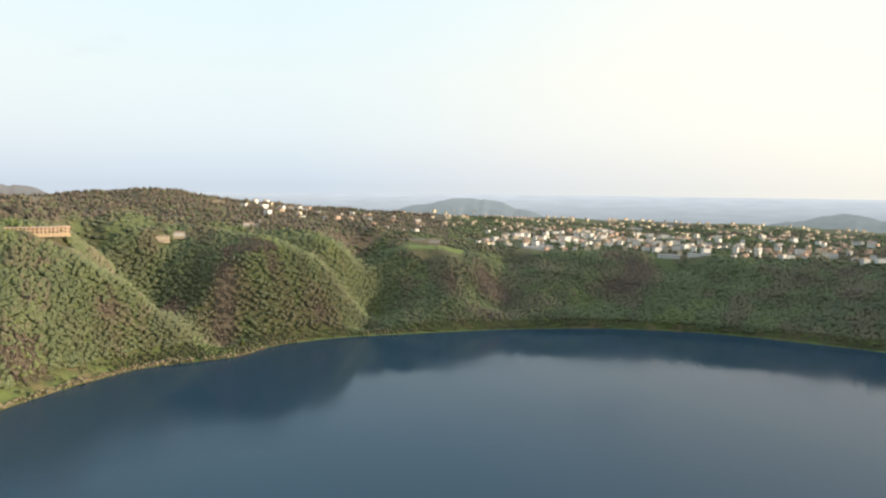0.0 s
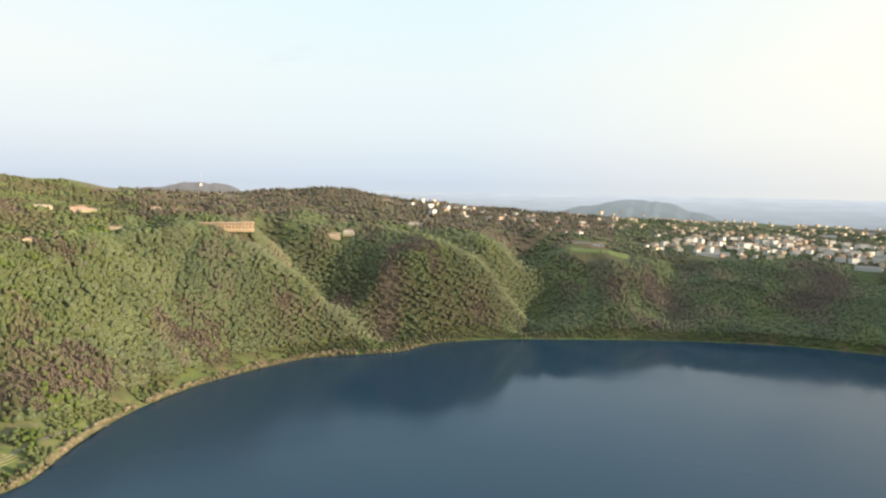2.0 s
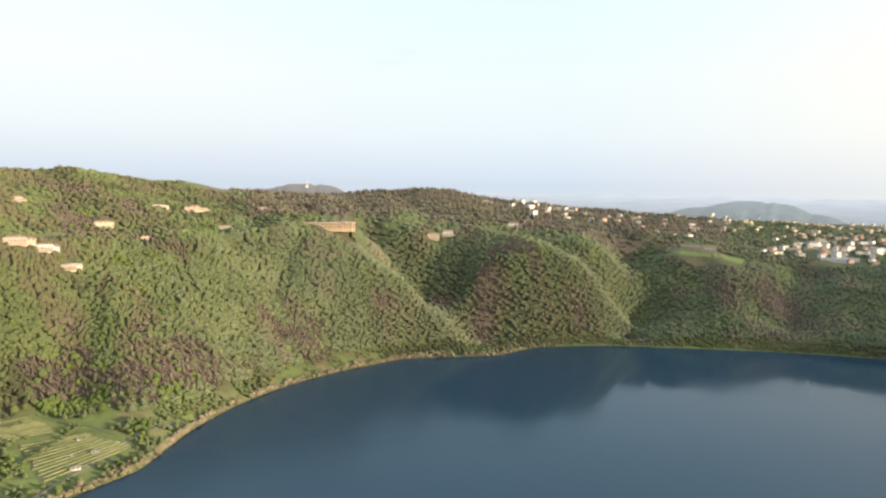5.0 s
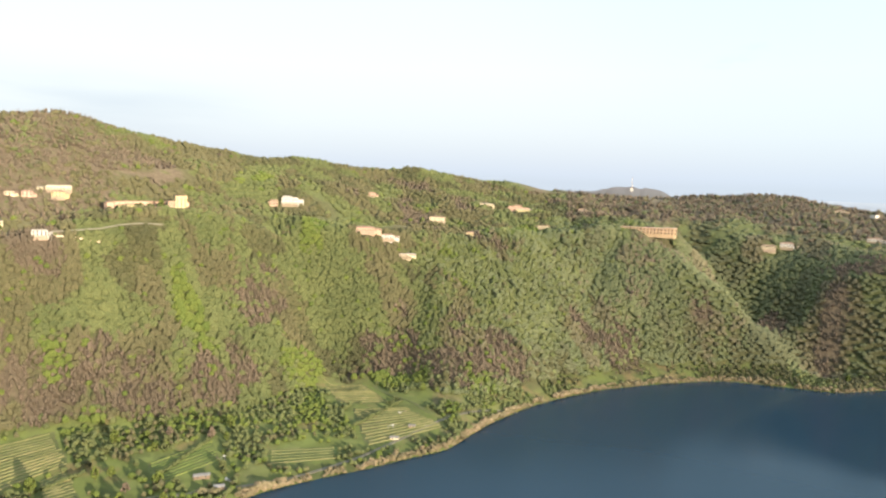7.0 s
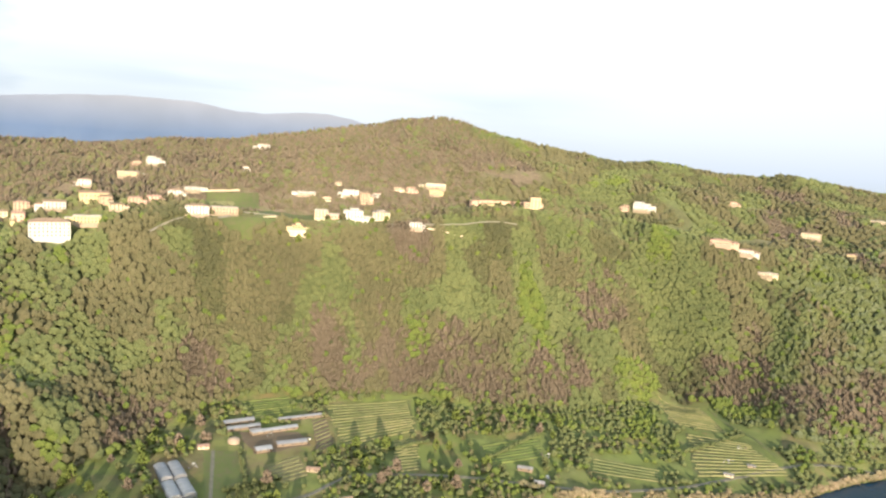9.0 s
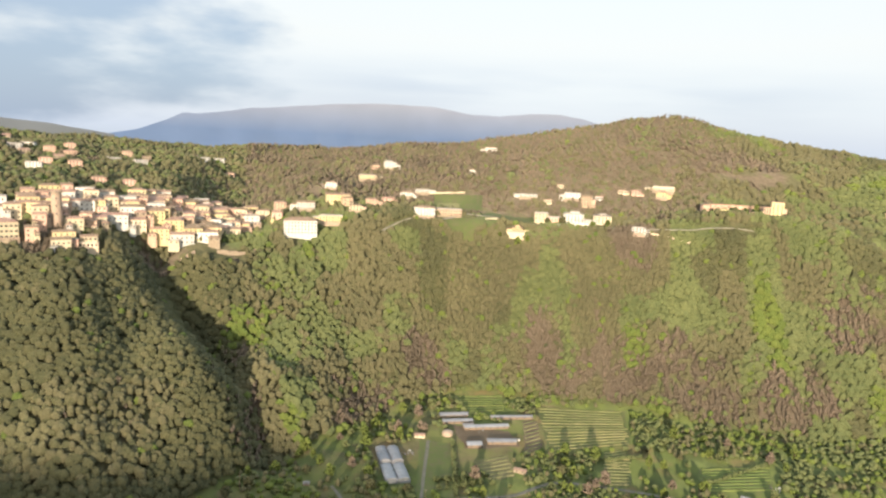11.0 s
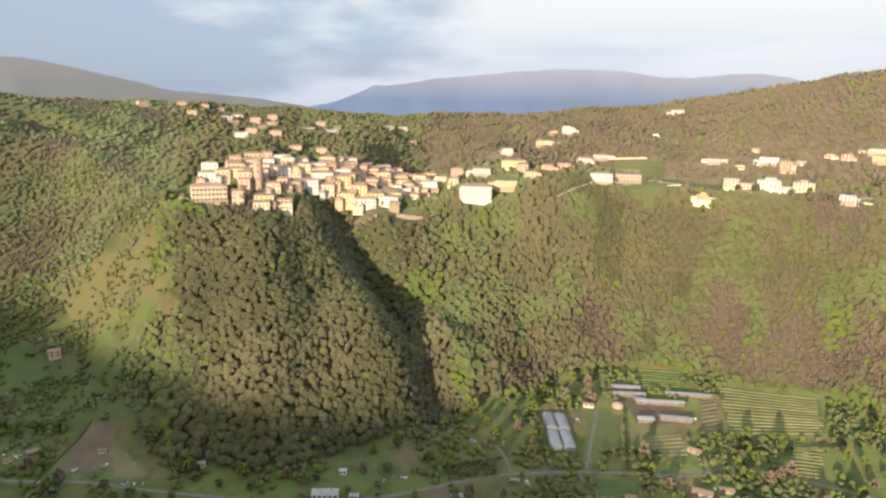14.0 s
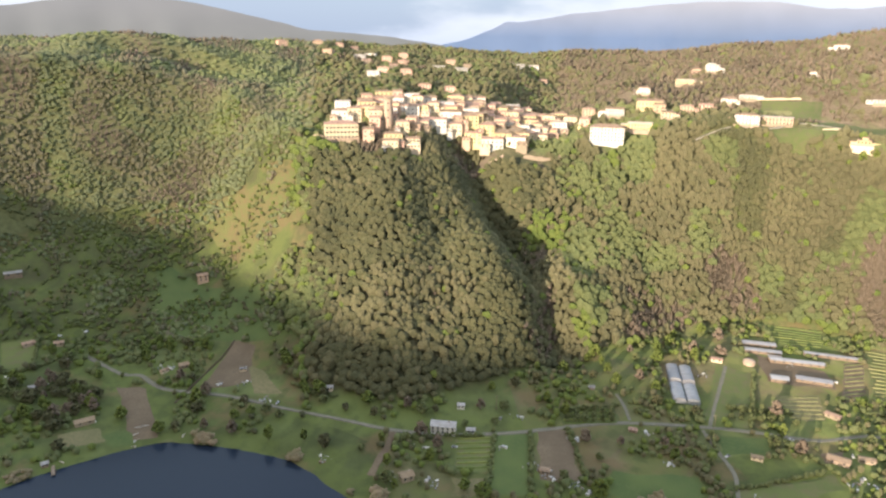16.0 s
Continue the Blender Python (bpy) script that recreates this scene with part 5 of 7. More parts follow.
def build_fields():
    crop_field("vine_field", [(-672, 117), (-671, 205), (-603, 195), (-580, 116)], 14, 2.4, 0.9, VINE, GRASS, "sloping field of pale green planted rows")
    crop_field("vine_field", [(-636, 99), (-646, 113), (-580, 112), (-570, 97)], 9, 2.0, 0.7, VINE, SOIL, "narrow brown plot of young vine rows")
    crop_field("crop_field", [(-587, 167), (-595, 189), (-564, 183), (-556, 160)], 6, 1.8, 0.7, VINE, GRASS, "small plot of pale rows below the vines")
    crop_field("crop_field", [(-578, 189), (-578, 165), (-530, 156), (-532, 178)], 9, 1.8, 0.7, VINE, GRASS, "narrow terraced plot of green rows")
    crop_field("crop_field", [(-577, 310), (-567, 244), (-530, 238), (-538, 297)], 8, 2.2, 0.8, CROP, GRASS, "terraced strip of bright green rows")
    crop_field("garden_field", [(-560, 464), (-526, 512), (-464, 512), (-482, 418)], 13, 2.2, 0.9, VINE, GRASS, "terraced allotment garden with pale banked rows by the lake")
    crop_field("terrace_field", [(-650, 492), (-612, 525), (-548, 508), (-580, 462)], 12, 2.0, 0.9, VINE, GRASS, "narrow grassy terraces climbing between the woods")
    crop_field("terrace_field", [(-532, 342), (-500, 397), (-480, 381), (-508, 326)], 5, 2.0, 0.7, VINE, LUSH, "low terraces of grass and pale banks")
    ribbon("grass_track", [(-606, 532), (-570, 524), (-530, 526), (-490, 520)], 5.0, GRASS, "mown grass track beside the terraces")
    draped("dry_pasture", [(-529, -535), (-552, -400), (-520, -345), (-492, -432)], 0.2, DRY, 18, "reddish dry hillside pasture with green tufts", clear=False)
    draped("hill_pasture", [(-463, -508), (-470, -340), (-430, -298), (-400, -455)], 0.2, LUSH, 18, "rough green pasture on the foot of the hill", clear=False)
    crop_field("crop_field", [(-687, 33), (-699, 86), (-658, 82), (-651, 46)], 7, 2.0, 0.8, CROP, GRASS, "upper terraced plot of bright green rows")
    crop_field("orchard_field", [(-478, -58), (-457, -92), (-438, -86), (-460, -50)], 5, 1.8, 0.9, CROP, GRASS, "small plot of low orchard rows by the road")
    draped("ploughed_plot", [(-417, -373), (-417, -350), (-380, -322), (-352, -352)], 0.15, SOIL, 10, "reddish brown ploughed plot on the slope")
    draped("bare_plot", [(-326, -408), (-337, -390), (-299, -336), (-287, -347)], 0.15, SOIL, 10, "bare brown strip of earth by the shore")
    draped("meadow", [(-588, 2), (-586, 30), (-500, 34), (-500, 4)], 0.12, GRASS, 12, "short green meadow between the greenhouses")
    draped("ploughed_plot", [(-424, -100), (-434, -82), (-389, -56), (-376, -80)], 0.12, SOIL, 10, "brown tilled plot beside the road")
    draped("grass_strip", [(-405, -122), (-416, -104), (-358, -82), (-347, -103)], 0.12, LUSH, 10, "long strip of dark lush grass between plots")
    crop_field("garden_field", [(-387, -146), (-400, -126), (-371, -109), (-357, -131)], 7, 1.6, 0.9, CROP, GRASS, "kitchen garden of bushy rows by the farmhouse")
    draped("meadow", [(-351, -131), (-361, -112), (-343, -108), (-334, -123)], 0.12, STRAW, 6, "small plot of dry pale grass")
    draped("meadow", [(-481, 14), (-494, 50), (-476, 49), (-459, 20)], 0.12, LUSH, 10, "lush green meadow below the road")
    draped("meadow", [(-422, 29), (-470, 88), (-456, 95), (-415, 42)], 0.12, GRASS, 10, "green meadow strip beside the path")
    draped("meadow", [(-405, -43), (-427, 10), (-408, 16), (-381, -37)], 0.12, LUSH, 10, "rough green meadow near the lake")
    draped("meadow", [(-318, -538), (-340, -520), (-313, -489), (-297, -506)], 0.12, GRASS, 8, "fenced green paddock on the shore")
    draped("yard", [(-265, -394), (-285, -377), (-277, -361), (-257, -379)], 0.12, STRAW, 8, "trodden pale yard by the water")
    draped("meadow", [(-281, -369), (-296, -353), (-285, -342), (-273, -355)], 0.12, LUSH, 6, "small lawn by the landing stage")
    draped("ploughed_plot", [(-400, -347), (-396, -324), (-377, -289), (-369, -308)], 0.14, STRAW, 8, "dry grassy fallow plot")
    draped("yard", [(-490, 80), (-502, 96), (-486, 95), (-481, 82)], 0.12, SOIL, 6, "reddish bare yard among sheds")
    crop_field("crop_field", [(-556, 50), (-572, 80), (-535, 84), (-527, 62)], 6, 1.8, 0.6, VINE, STRAW, "small terraced plot of pale rows")
    ribbon("farm_path", [(-371, -187), (-358, -183), (-343, -181), (-328, -178)], 4.5, SOIL, "short earth drive down to the lake")
    draped("rim_meadow", [(40, 1430), (190, 1440), (180, 1405), (60, 1390)], 0.3, CROP, 10, "bright green meadow on the rim")
    ribbon("road", [(-345, -470), (-341, -422), (-347, -407), (-343, -377), (-358, -327), (-363, -277), (-367, -229), (-372, -190), (-386, -153), (-410, -116), (-431, -90), (-462, -49), (-487, 7), (-498, 44), (-507, 80), (-531, 122), (-520, 200), (-500, 260), (-478, 330), (-470, 400)], 3.5, ROAD, "pale narrow road along the shore fields")
    ribbon("shore_track", [(-470, 400), (-474, 455), (-478, 520), (-470, 580), (-440, 650), (-415, 705), (-385, 790)], 3.4, ROAD, "pale earth track along the lake shore", 0.3)
    ribbon("farm_path", [(-490, 9), (-519, 9), (-587, 10)], 2.6, ROAD, "straight pale path across the meadow")
    ribbon("farm_path", [(-482, 5), (-462, 17), (-441, 30), (-420, 34), (-395, 40)], 2.6, ROAD, "pale path winding down to the lake")
    ribbon("farm_path", [(-498, -61), (-485, -52), (-468, -44)], 2.2, ROAD, "short pale farm path")
    draped("rim_meadow", [(-824, 2), (-832, 77), (-800, 82), (-800, 9)], 0.3, GRASS, 10, "bright green meadow falling from the rim road", clear=False)
    CLEARINGS.extend([(-818, 25, 14), (-822, 45, 13), (-820, 64, 12), (-808, 40, 9)])
    draped("rim_lawn", [(-934, -6), (-938, 59), (-898, 59), (-880, -5)], 0.3, GRASS, 10, "open green lawn behind the villas")
    draped("rim_lawn", [(-885, 50), (-884, 125), (-856, 123), (-826, 52)], 0.3, GRASS, 10, "sloping green lawn beside the rim road")
    draped("mustard_plot", [(-914, -4), (-918, 32), (-900, 32), (-892, -3)], 0.5, VINE, 6, "small plot of yellow flowering crop behind a villa")
    ribbon("rim_road", [(-843, 36), (-842, 77), (-846, 123), (-836, 150), (-834, 211), (-826, 237), (-818, 293), (-815, 330), (-806, 372)], 4.5, KERB, "pale road along the rim below the villas", 0.9)
    ribbon("rim_road", [(-790, -60), (-806, -30), (-820, 10), (-838, 30)], 4.5, KERB, "pale road along the rim between villas", 0.9)
    for a, b in (((-934, -13), (-941, 36)), ((-812, 254), (-806, 300)), ((-828, 60), (-846, 120))):
        verts, faces = row_mesh(a, b, 0.8, 1.8, 12)
        tagged(new("garden_wall", mesh_of("garden_wall", verts, faces, CREAM)), "pale rendered garden wall along the rim", "wall", kind="structure")
    # a dark boundary wall running up the slope
    verts, faces = row_mesh((-333, -355), (-417, -373), 0.8, 1.6, 20)
    tagged(new("field_wall", mesh_of("field_wall", verts, faces, BARK)), "dark low boundary wall between plots", "wall", kind="structure")


def tunnel(length, width, high, label):
    """A greenhouse: a vaulted sheet over hoops, with end walls."""
    root = tagged(new("greenhouse"), label, "greenhouse", "greenhouses")
    n, bm = 10, bmesh.new()
    arcs = []
    for y in (-length / 2, length / 2):
        arcs.append([bm.verts.new((-math.cos(math.pi * i / n) * width / 2, y, high * (0.45 + 0.55 * math.sin(math.pi * i / n)) if 0 < i < n else 0.45 * high)) for i in range(n + 1)])
    for i in range(n):
        bm.faces.new((arcs[0][i], arcs[0][i + 1], arcs[1][i + 1], arcs[1][i]))
    for s in (0, n):
        x = arcs[0][s].co.x
        low = [bm.verts.new((x, y, -1.5)) for y in (-length / 2, length / 2)]
        bm.faces.new((arcs[0][s], arcs[1][s], low[1], low[0]))
    part("cover", from_bm("cover", bm, SHEET), root)
    for y in (-length / 2, length / 2):
        bm = bmesh.new()
        ring = [bm.verts.new((-math.cos(math.pi * i / n) * width / 2, y, high * (0.45 + 0.55 * math.sin(math.pi * i / n)) if 0 < i < n else 0.45 * high)) for i in range(n + 1)]
        bm.faces.new(ring + [bm.verts.new((width / 2, y, -1.5)), bm.verts.new((-width / 2, y, -1.5))])
        part("end_wall", from_bm("end_wall", bm, SHEET), root)
    bm = bmesh.new()
    for i in range(n):
        a, b = math.pi * i / n, math.pi * (i + 1) / n
        p = [(-math.cos(t) * (width / 2 + 0.08), high * (0.45 + 0.55 * math.sin(t)) + 0.06) for t in (a, b)]
        q = [bm.verts.new(v) for v in ((p[0][0], -0.12, p[0][1]), (p[1][0], -0.12, p[1][1]), (p[1][0], 0.12, p[1][1]), (p[0][0], 0.12, p[0][1]))]
        bm.faces.new(q)
    hoop = from_bm("hoop", bm, STEEL)
    for k in range(int(length // 6) + 1):
        part("hoop", hoop, root, at=pose(0, -length / 2 + 0.4 + k * (length - 0.8) / max(1, int(length // 6)), 0))
    return root


def build_farm():
    # four linked tunnels
    t = tunnel(27, 9.5, 3.6, "vaulted greenhouse covered in pale bluish plastic sheet")
    base = Vector((-538, -18))
    along = Vector((56, 16)).normalized()
    across = Vector((-along.y, along.x))
    turn = math.degrees(math.atan2(along.y, along.x)) - 90
    first = True
    for i in (-0.5, 0.5):
        for j in (-0.5, 0.5):
            p = base + along * 29 * i + across * 10.4 * j
            m = pose(p.x, p.y, float(ground(p.x, p.y)) + 0.3, 0, 0, turn)
            if first:
                t.matrix_basis, first = m, False
            else:
                copy_thing(t, m)
    for k in (-20, -7, 7, 20):
        q = base + along * k
        CLEARINGS.append((q.x, q.y, 15))
    # long low sheds with grey roofs
    def shed(x, y, length, width, turn, label, mat=GREY_ROOF, high=2.6):
        ob = house("farm_shed", length, width, high, "gable", WOOD, mat, label, "shed", rows=1, cols=max(2, int(length / 7)), sides=False, shutters=False, chimney=False, rise=width * 0.16)
        put(ob, x, y, turn, clear=length * 0.4)
        for k in (-0.35, 0.35):
            az = radians(math.degrees(math.atan2(-x, y)) + turn)
            CLEARINGS.append((x + math.cos(az) * length * k, y + math.sin(az) * length * k, width * 0.9 + 2))

    for x, y, n, w, turn in ((-640, 32, 27, 7, 15), (-627, 36, 29, 6, 15), (-619, 46, 10, 5, 15), (-619, 63, 42, 6, 18), (-583, 51, 13, 8, 16), (-592, 76, 26, 7, 14), (-643, 90, 44, 4, 17)):
        shed(x, y, n, w, turn, "long low farm shed with a pale grey sheet roof", SHEET if w != 5 else GREY_ROOF)
    draped("shed_yard", [(-622, 30), (-616, 84), (-588, 92), (-576, 44)], 0.1, SOIL, 8, "dark bare earth between the farm sheds")

    def hut(x, y, w, d, h, wall, roof, label, turn=0.0, rows=1, cols=2, name="farm_hut", kind="gable", size=0.8):
        ob = house(name, w * size, d * size, h * size, kind, wall, roof, label, "house" if h > 4 else "hut", rows=rows, cols=cols, shutters=False, chimney=h > 4)
        put(ob, x, y, turn, clear=w * 0.6 + 2)
        open_view(x, y, w * 0.5, 8)

    hut(-388, -156, 17, 8, 6.0, WHITE, GREY_ROOF, "white two-storey farmhouse with a grey roof by the road", -3, 2, 5, "farmhouse", size=1.0)
    hut(-397, -139, 7, 5, 3.0, WHITE, GREY_ROOF, "small white outbuilding beside the farmhouse")
    hut(-419, -157, 6, 5, 3.4, WHITE, GREY_ROOF, "small white shed among the trees")
    hut(-470, -460, 10, 8, 6.5, PINK, TILES, "lonely pink farmhouse on the hillside meadow", 12, 2, 2, "farmhouse", size=0.95)
    for x, y, w, d, h, turn in ((-373, -387, 9, 7, 3.2, 15), (-360, -395, 8, 4, 2.6, 30), (-344, -501, 9, 6, 3.2, -10), (-330, -520, 12, 6, 3.0, 10), (-283, -390, 16, 7, 3.4, 8), (-336, -156, 10, 8, 4.2, 25),
                                (-384, -80, 7, 5, 2.8, 0), (-592, 2, 11, 6, 3.2, 5), (-543, 89, 13, 6, 3.2, -12), (-486, 91, 17, 9, 3.6, 4), (-495, 108, 12, 6, 3.0, 20), (-456, -39, 7, 4, 2.6, 0), (-464, 42, 9, 5, 2.8, 10)):
        hut(x, y, w, d, h, PICK.choice([CREAM, STONE, WOOD, STONE]), TILES, "low farm hut with a faded tiled roof", turn)
    for x, y, w, d, h, turn in ((-370, -594, 18, 8, 4.0, 5), (-390, -339, 6, 4, 2.6, 0), (-390, -254, 7, 5, 3.0, 20), (-496, -80, 5, 4, 2.4, 0), (-292, -459, 8, 5, 2.8, -20), (-520, 270, 16, 6, 3.6, 4), (-497, 273, 10, 6, 3.0, 0),
                                (-486, 483, 8, 4, 2.6, 0), (-478, 451, 10, 5, 2.6, 10), (-350, -60, 9, 6, 3, 30), (-372, -40, 8, 5, 2.6, 12), (-420, 60, 7, 5, 2.6, 0), (-240, -372, 5, 4, 3.0, 0)):
        hut(x, y, w, d, h, PICK.choice([CREAM, STONE, WOOD]), GREY_ROOF, "small shed with a pale sheet-metal roof")
    # a round store with a domed cover
    dome = tagged(new("domed_store"), "small round store with a pale domed cover", "store")
    bm = bmesh.new()
    bmesh.ops.create_cone(bm, cap_ends=False, segments=18, radius1=5, radius2=5, depth=4, matrix=Matrix.Translation((0, 0, 0)))
    part("wall", from_bm("wall", bm, STONE), dome)
    bm = bmesh.new()
    bmesh.ops.create_uvsphere(bm, u_segments=18, v_segments=8, radius=5.1, matrix=Matrix.Translation((0, 0, 2)) @ Matrix.Diagonal((1, 1, 0.5, 1)))
    part("cover", from_bm("cover", bm, STONE), dome)
    put(dome, -601, 27, clear=8)
    # pale parasol-like thatch shelters by the lake
    for x, y in ((-497, 258), (-492, 266)):
        hutch = tagged(new("thatched_shelter"), "open shelter with a shaggy straw roof by the lake", "shelter")
        bm = bmesh.new()
        bmesh.ops.create_cone(bm, cap_ends=True, segments=12, radius1=5.5, radius2=1.2, depth=2.6, matrix=Matrix.Translation((0, 0, 4.2)))
        part("roof", from_bm("roof", bm, REED), hutch)
        bm = bmesh.new()
        block(bm, -0.12, 0.12, -0.12, 0.12, -1, 3.2)
        leg = from_bm("post", bm, WOOD)
        for a in range(6):
            part("post", leg, hutch, at=pose(4 * math.cos(a * 1.047), 4 * math.sin(a * 1.047), 0))
        put(hutch, x, y, clear=7)
    # wooden poles with a crossarm
    pole = tagged(new("utility_pole"), "wooden utility pole with a crossarm", "pole", "utility poles")
    bm = bmesh.new()
    bmesh.ops.create_cone(bm, cap_ends=True, segments=8, radius1=0.22, radius2=0.15, depth=13, matrix=Matrix.Translation((0, 0, 5.5)))
    part("shaft", from_bm("shaft", bm, WOOD), pole)
    bm = bmesh.new()
    block(bm, -1.1, 1.1, -0.08, 0.08, 10.8, 11.0)
    part("crossarm", from_bm("crossarm", bm, WOOD), pole)
    for i in (-0.9, 0, 0.9):
        bm = bmesh.new()
        bmesh.ops.create_cone(bm, cap_ends=True, segments=6, radius1=0.09, radius2=0.05, depth=0.3, matrix=Matrix.Translation((i, 0, 11.15)))
        part("insulator", from_bm("insulator", bm, WHITE), pole)
    spots = [(-537, -119), (-478, -126), (-431, -134), (-425, -68), (-487, 12), (-350, -300), (-322, -459)]
    put(pole, *spots[0])
    for x, y in spots[1:]:
        put_copy(pole, x, y)
    # the mast on the far hill
    mast = tagged(new("radio_mast"), "slender red and white lattice mast on a far hill", "mast")
    for i in range(5):
        bm = bmesh.new()
        bmesh.ops.create_cone(bm, cap_ends=True, segments=4, radius1=1.6 - 0.28 * i, radius2=1.32 - 0.28 * i, depth=9, matrix=Matrix.Translation((0, 0, 4 + 9 * i)))
        part("section", from_bm("section", bm, WHITE if i % 2 else PINK), mast)
    bm = bmesh.new()
    block(bm, -5, 4, -3, 3, -8, 2.5)
    part("equipment_hut", from_bm("equipment_hut", bm, WHITE), mast, "white equipment hut at the mast's foot")
    mast.matrix_basis = pose(*polar(27.8, 2620), 250, 0, 0, 27.8)
    # landing stage
    jetty = tagged(new("jetty"), "small wooden landing stage in the lake", "jetty")
    bm = bmesh.new()
    block(bm, -1.0, 1.0, -12, 0, 1.0, 1.2)
    part("deck", from_bm("deck", bm, WOOD), jetty)
    bm = bmesh.new()
    block(bm, -0.1, 0.1, -0.1, 0.1, -6, 1.9)
    post = from_bm("post", bm, WOOD)
    for i in range(4):
        for s in (-1.05, 1.05):
            part("post", post, jetty, at=pose(s, -0.5 - i * 3.6, 0))
    jetty.matrix_basis = pose(*polar(146.6, 442), 0, 0, 0, 146)


# ---- cars, boats and clutter on the shore ----
def car_kind(mat, label):
    root = tagged(new("parked_car"), label, "car", "parked cars")
    bm = bmesh.new()
    block(bm, -0.85, 0.85, -2.1, 2.1, 0.35, 0.95)
    bmesh.ops.bevel(bm, geom=bm.edges[:], offset=0.15, segments=2, affect="EDGES")
    part("body", from_bm("body", bm, mat), root)
    bm = bmesh.new()
    low = [bm.verts.new(q) for q in ((-0.8, -1.7, 0.92), (0.8, -1.7, 0.92), (0.8, 1.0, 0.92), (-0.8, 1.0, 0.92))]
    top = [bm.verts.new(q) for q in ((-0.65, -1.3, 1.45), (0.65, -1.3, 1.45), (0.65, 0.3, 1.45), (-0.65, 0.3, 1.45))]
    bm.faces.new(top)
    for i in range(4):
        bm.faces.new((low[i], low[(i + 1) % 4], top[(i + 1) % 4], top[i]))
    part("cabin", from_bm("cabin", bm, GLASS), root, "dark glass cabin")
    bm = bmesh.new()
    block(bm, -0.62, 0.62, -1.25, 0.28, 1.44, 1.5)
    part("roof", from_bm("roof", bm, mat), root)
    bm = bmesh.new()
    bmesh.ops.create_cone(bm, cap_ends=True, segments=12, radius1=0.32, radius2=0.32, depth=0.2, matrix=Matrix.Rotation(math.pi / 2, 4, "Y"))
    wheel = from_bm("wheel", bm, RUBBER)
    for sx in (-0.8, 0.8):
        for sy in (-1.3, 1.3):
            part("wheel", wheel, root, at=pose(sx, sy, 0.32))
    return root


def boat_kind():
    root = tagged(new("rowing_boat"), "small white rowing boat pulled up on the shore", "boat", "rowing boats")
    bm = bmesh.new()
    rings = []
    for y, w, h in ((-2.1, 0.5, 0.55), (-1.0, 0.72, 0.5), (0.4, 0.7, 0.52), (1.5, 0.42, 0.62), (2.2, 0.04, 0.75)):
        rings.append([bm.verts.new(q) for q in ((-w, y, h), (-w * 0.55, y, 0.02), (w * 0.55, y, 0.02), (w, y, h))])
    for a, b in zip(rings, rings[1:]):
        for k in range(3):
            bm.faces.new((a[k], a[k + 1], b[k + 1], b[k]))
    bm.faces.new(rings[0][::-1])
    part("hull", from_bm("hull", bm, WHITE), root)
    bm = bmesh.new()
    block(bm, -0.66, 0.66, -0.15, 0.15, 0.36, 0.41)
    bench = from_bm("thwart", bm, WOOD)
    for y in (-1.1, 0.3):
        part("thwart", bench, root, at=pose(0, y, 0))
    return root


def junk_kind(seed, label):
    """A heap of crates, sheets and barrels."""
    r = random.Random(seed)
    root = tagged(new("junk_pile"), label, "junk", "junk piles")
    for i in range(9):
        x, y, a = r.gauss(0, 2.6), r.gauss(0, 1.8), r.uniform(0, 180)
        bm = bmesh.new()
        kind = r.randrange(3)
        if kind == 0:
            s = r.uniform(0.5, 1.1)
            block(bm, -s, s, -s * 0.7, s * 0.7, -0.3, s)
            part("crate", from_bm("crate", bm, r.choice([WOOD, WHITE, RUSTY])), root, at=pose(x, y, 0, 0, 0, a))
        elif kind == 1:
            s = r.uniform(0.9, 1.9)
            block(bm, -s, s, -s * 0.5, s * 0.5, 0, 0.07)
            part("sheet", from_bm("sheet", bm, r.choice([SHEET, WHITE, RUSTY])), root, at=pose(x, y, 0.35, r.uniform(-12, 12), r.uniform(5, 25), a))
        else:
            bmesh.ops.create_cone(bm, cap_ends=True, segments=10, radius1=0.4, radius2=0.4, depth=1.3, matrix=Matrix.Translation((0, 0, 0.4)))
            part("barrel", from_bm("barrel", bm, r.choice([RUSTY, SHEET])), root, at=pose(x, y, 0))
    return root


def scattered(kinds, spots, clear, spin=180):
    fresh = list(kinds)
    for i, (x, y) in enumerate(spots):
        if fresh:
            put(fresh.pop(0), x, y, PICK.uniform(-spin, spin), clear=clear)
        else:
            put_copy(kinds[i % len(kinds)], x, y, PICK.uniform(-spin, spin), clear)


def build_clutter():
    scattered([car_kind(PAINT, "pale parked car on a farm track"), car_kind(WHITE, "white parked car beside the plots")],
              [(-300, -456), (-313, -438), (-284, -389), (-287, -386), (-422, -127), (-425, -76), (-366, -284), (-497, 100), (-377, -142), (-498, 62), (-458, 24)], 4)
    scattered([boat_kind()], [(-299, -355), (-293, -350), (-288, -345), (-284, -342), (-309, -321), (-248, -367), (-303, -352)], 3)
    scattered([junk_kind(3, "heap of pale crates, sheets and barrels"), junk_kind(8, "scattered scrap sheets and boxes on the grass"), junk_kind(14, "untidy pile of garden materials and barrels")],
              [(-383, -81), (-381, -74), (-386, -89), (-381, -58), (-379, -49), (-432, -10), (-464, 99), (-472, 104), (-366, -396), (-361, -402), (-368, -342), (-377, -324), (-366, -296), (-342, -143), (-334, -166), (-330, -215),
               (-394, -114), (-366, -160), (-422, 46), (-469, 112), (-428, -72), (-293, -487), (-367, -495), (-351, -508), (-338, -138), (-458, -30), (-430, -116), (-540, 300), (-505, 285), (-500, 470), (-520, 500), (-600, 90), (-615, 60), (-560, -5)], 4.5)


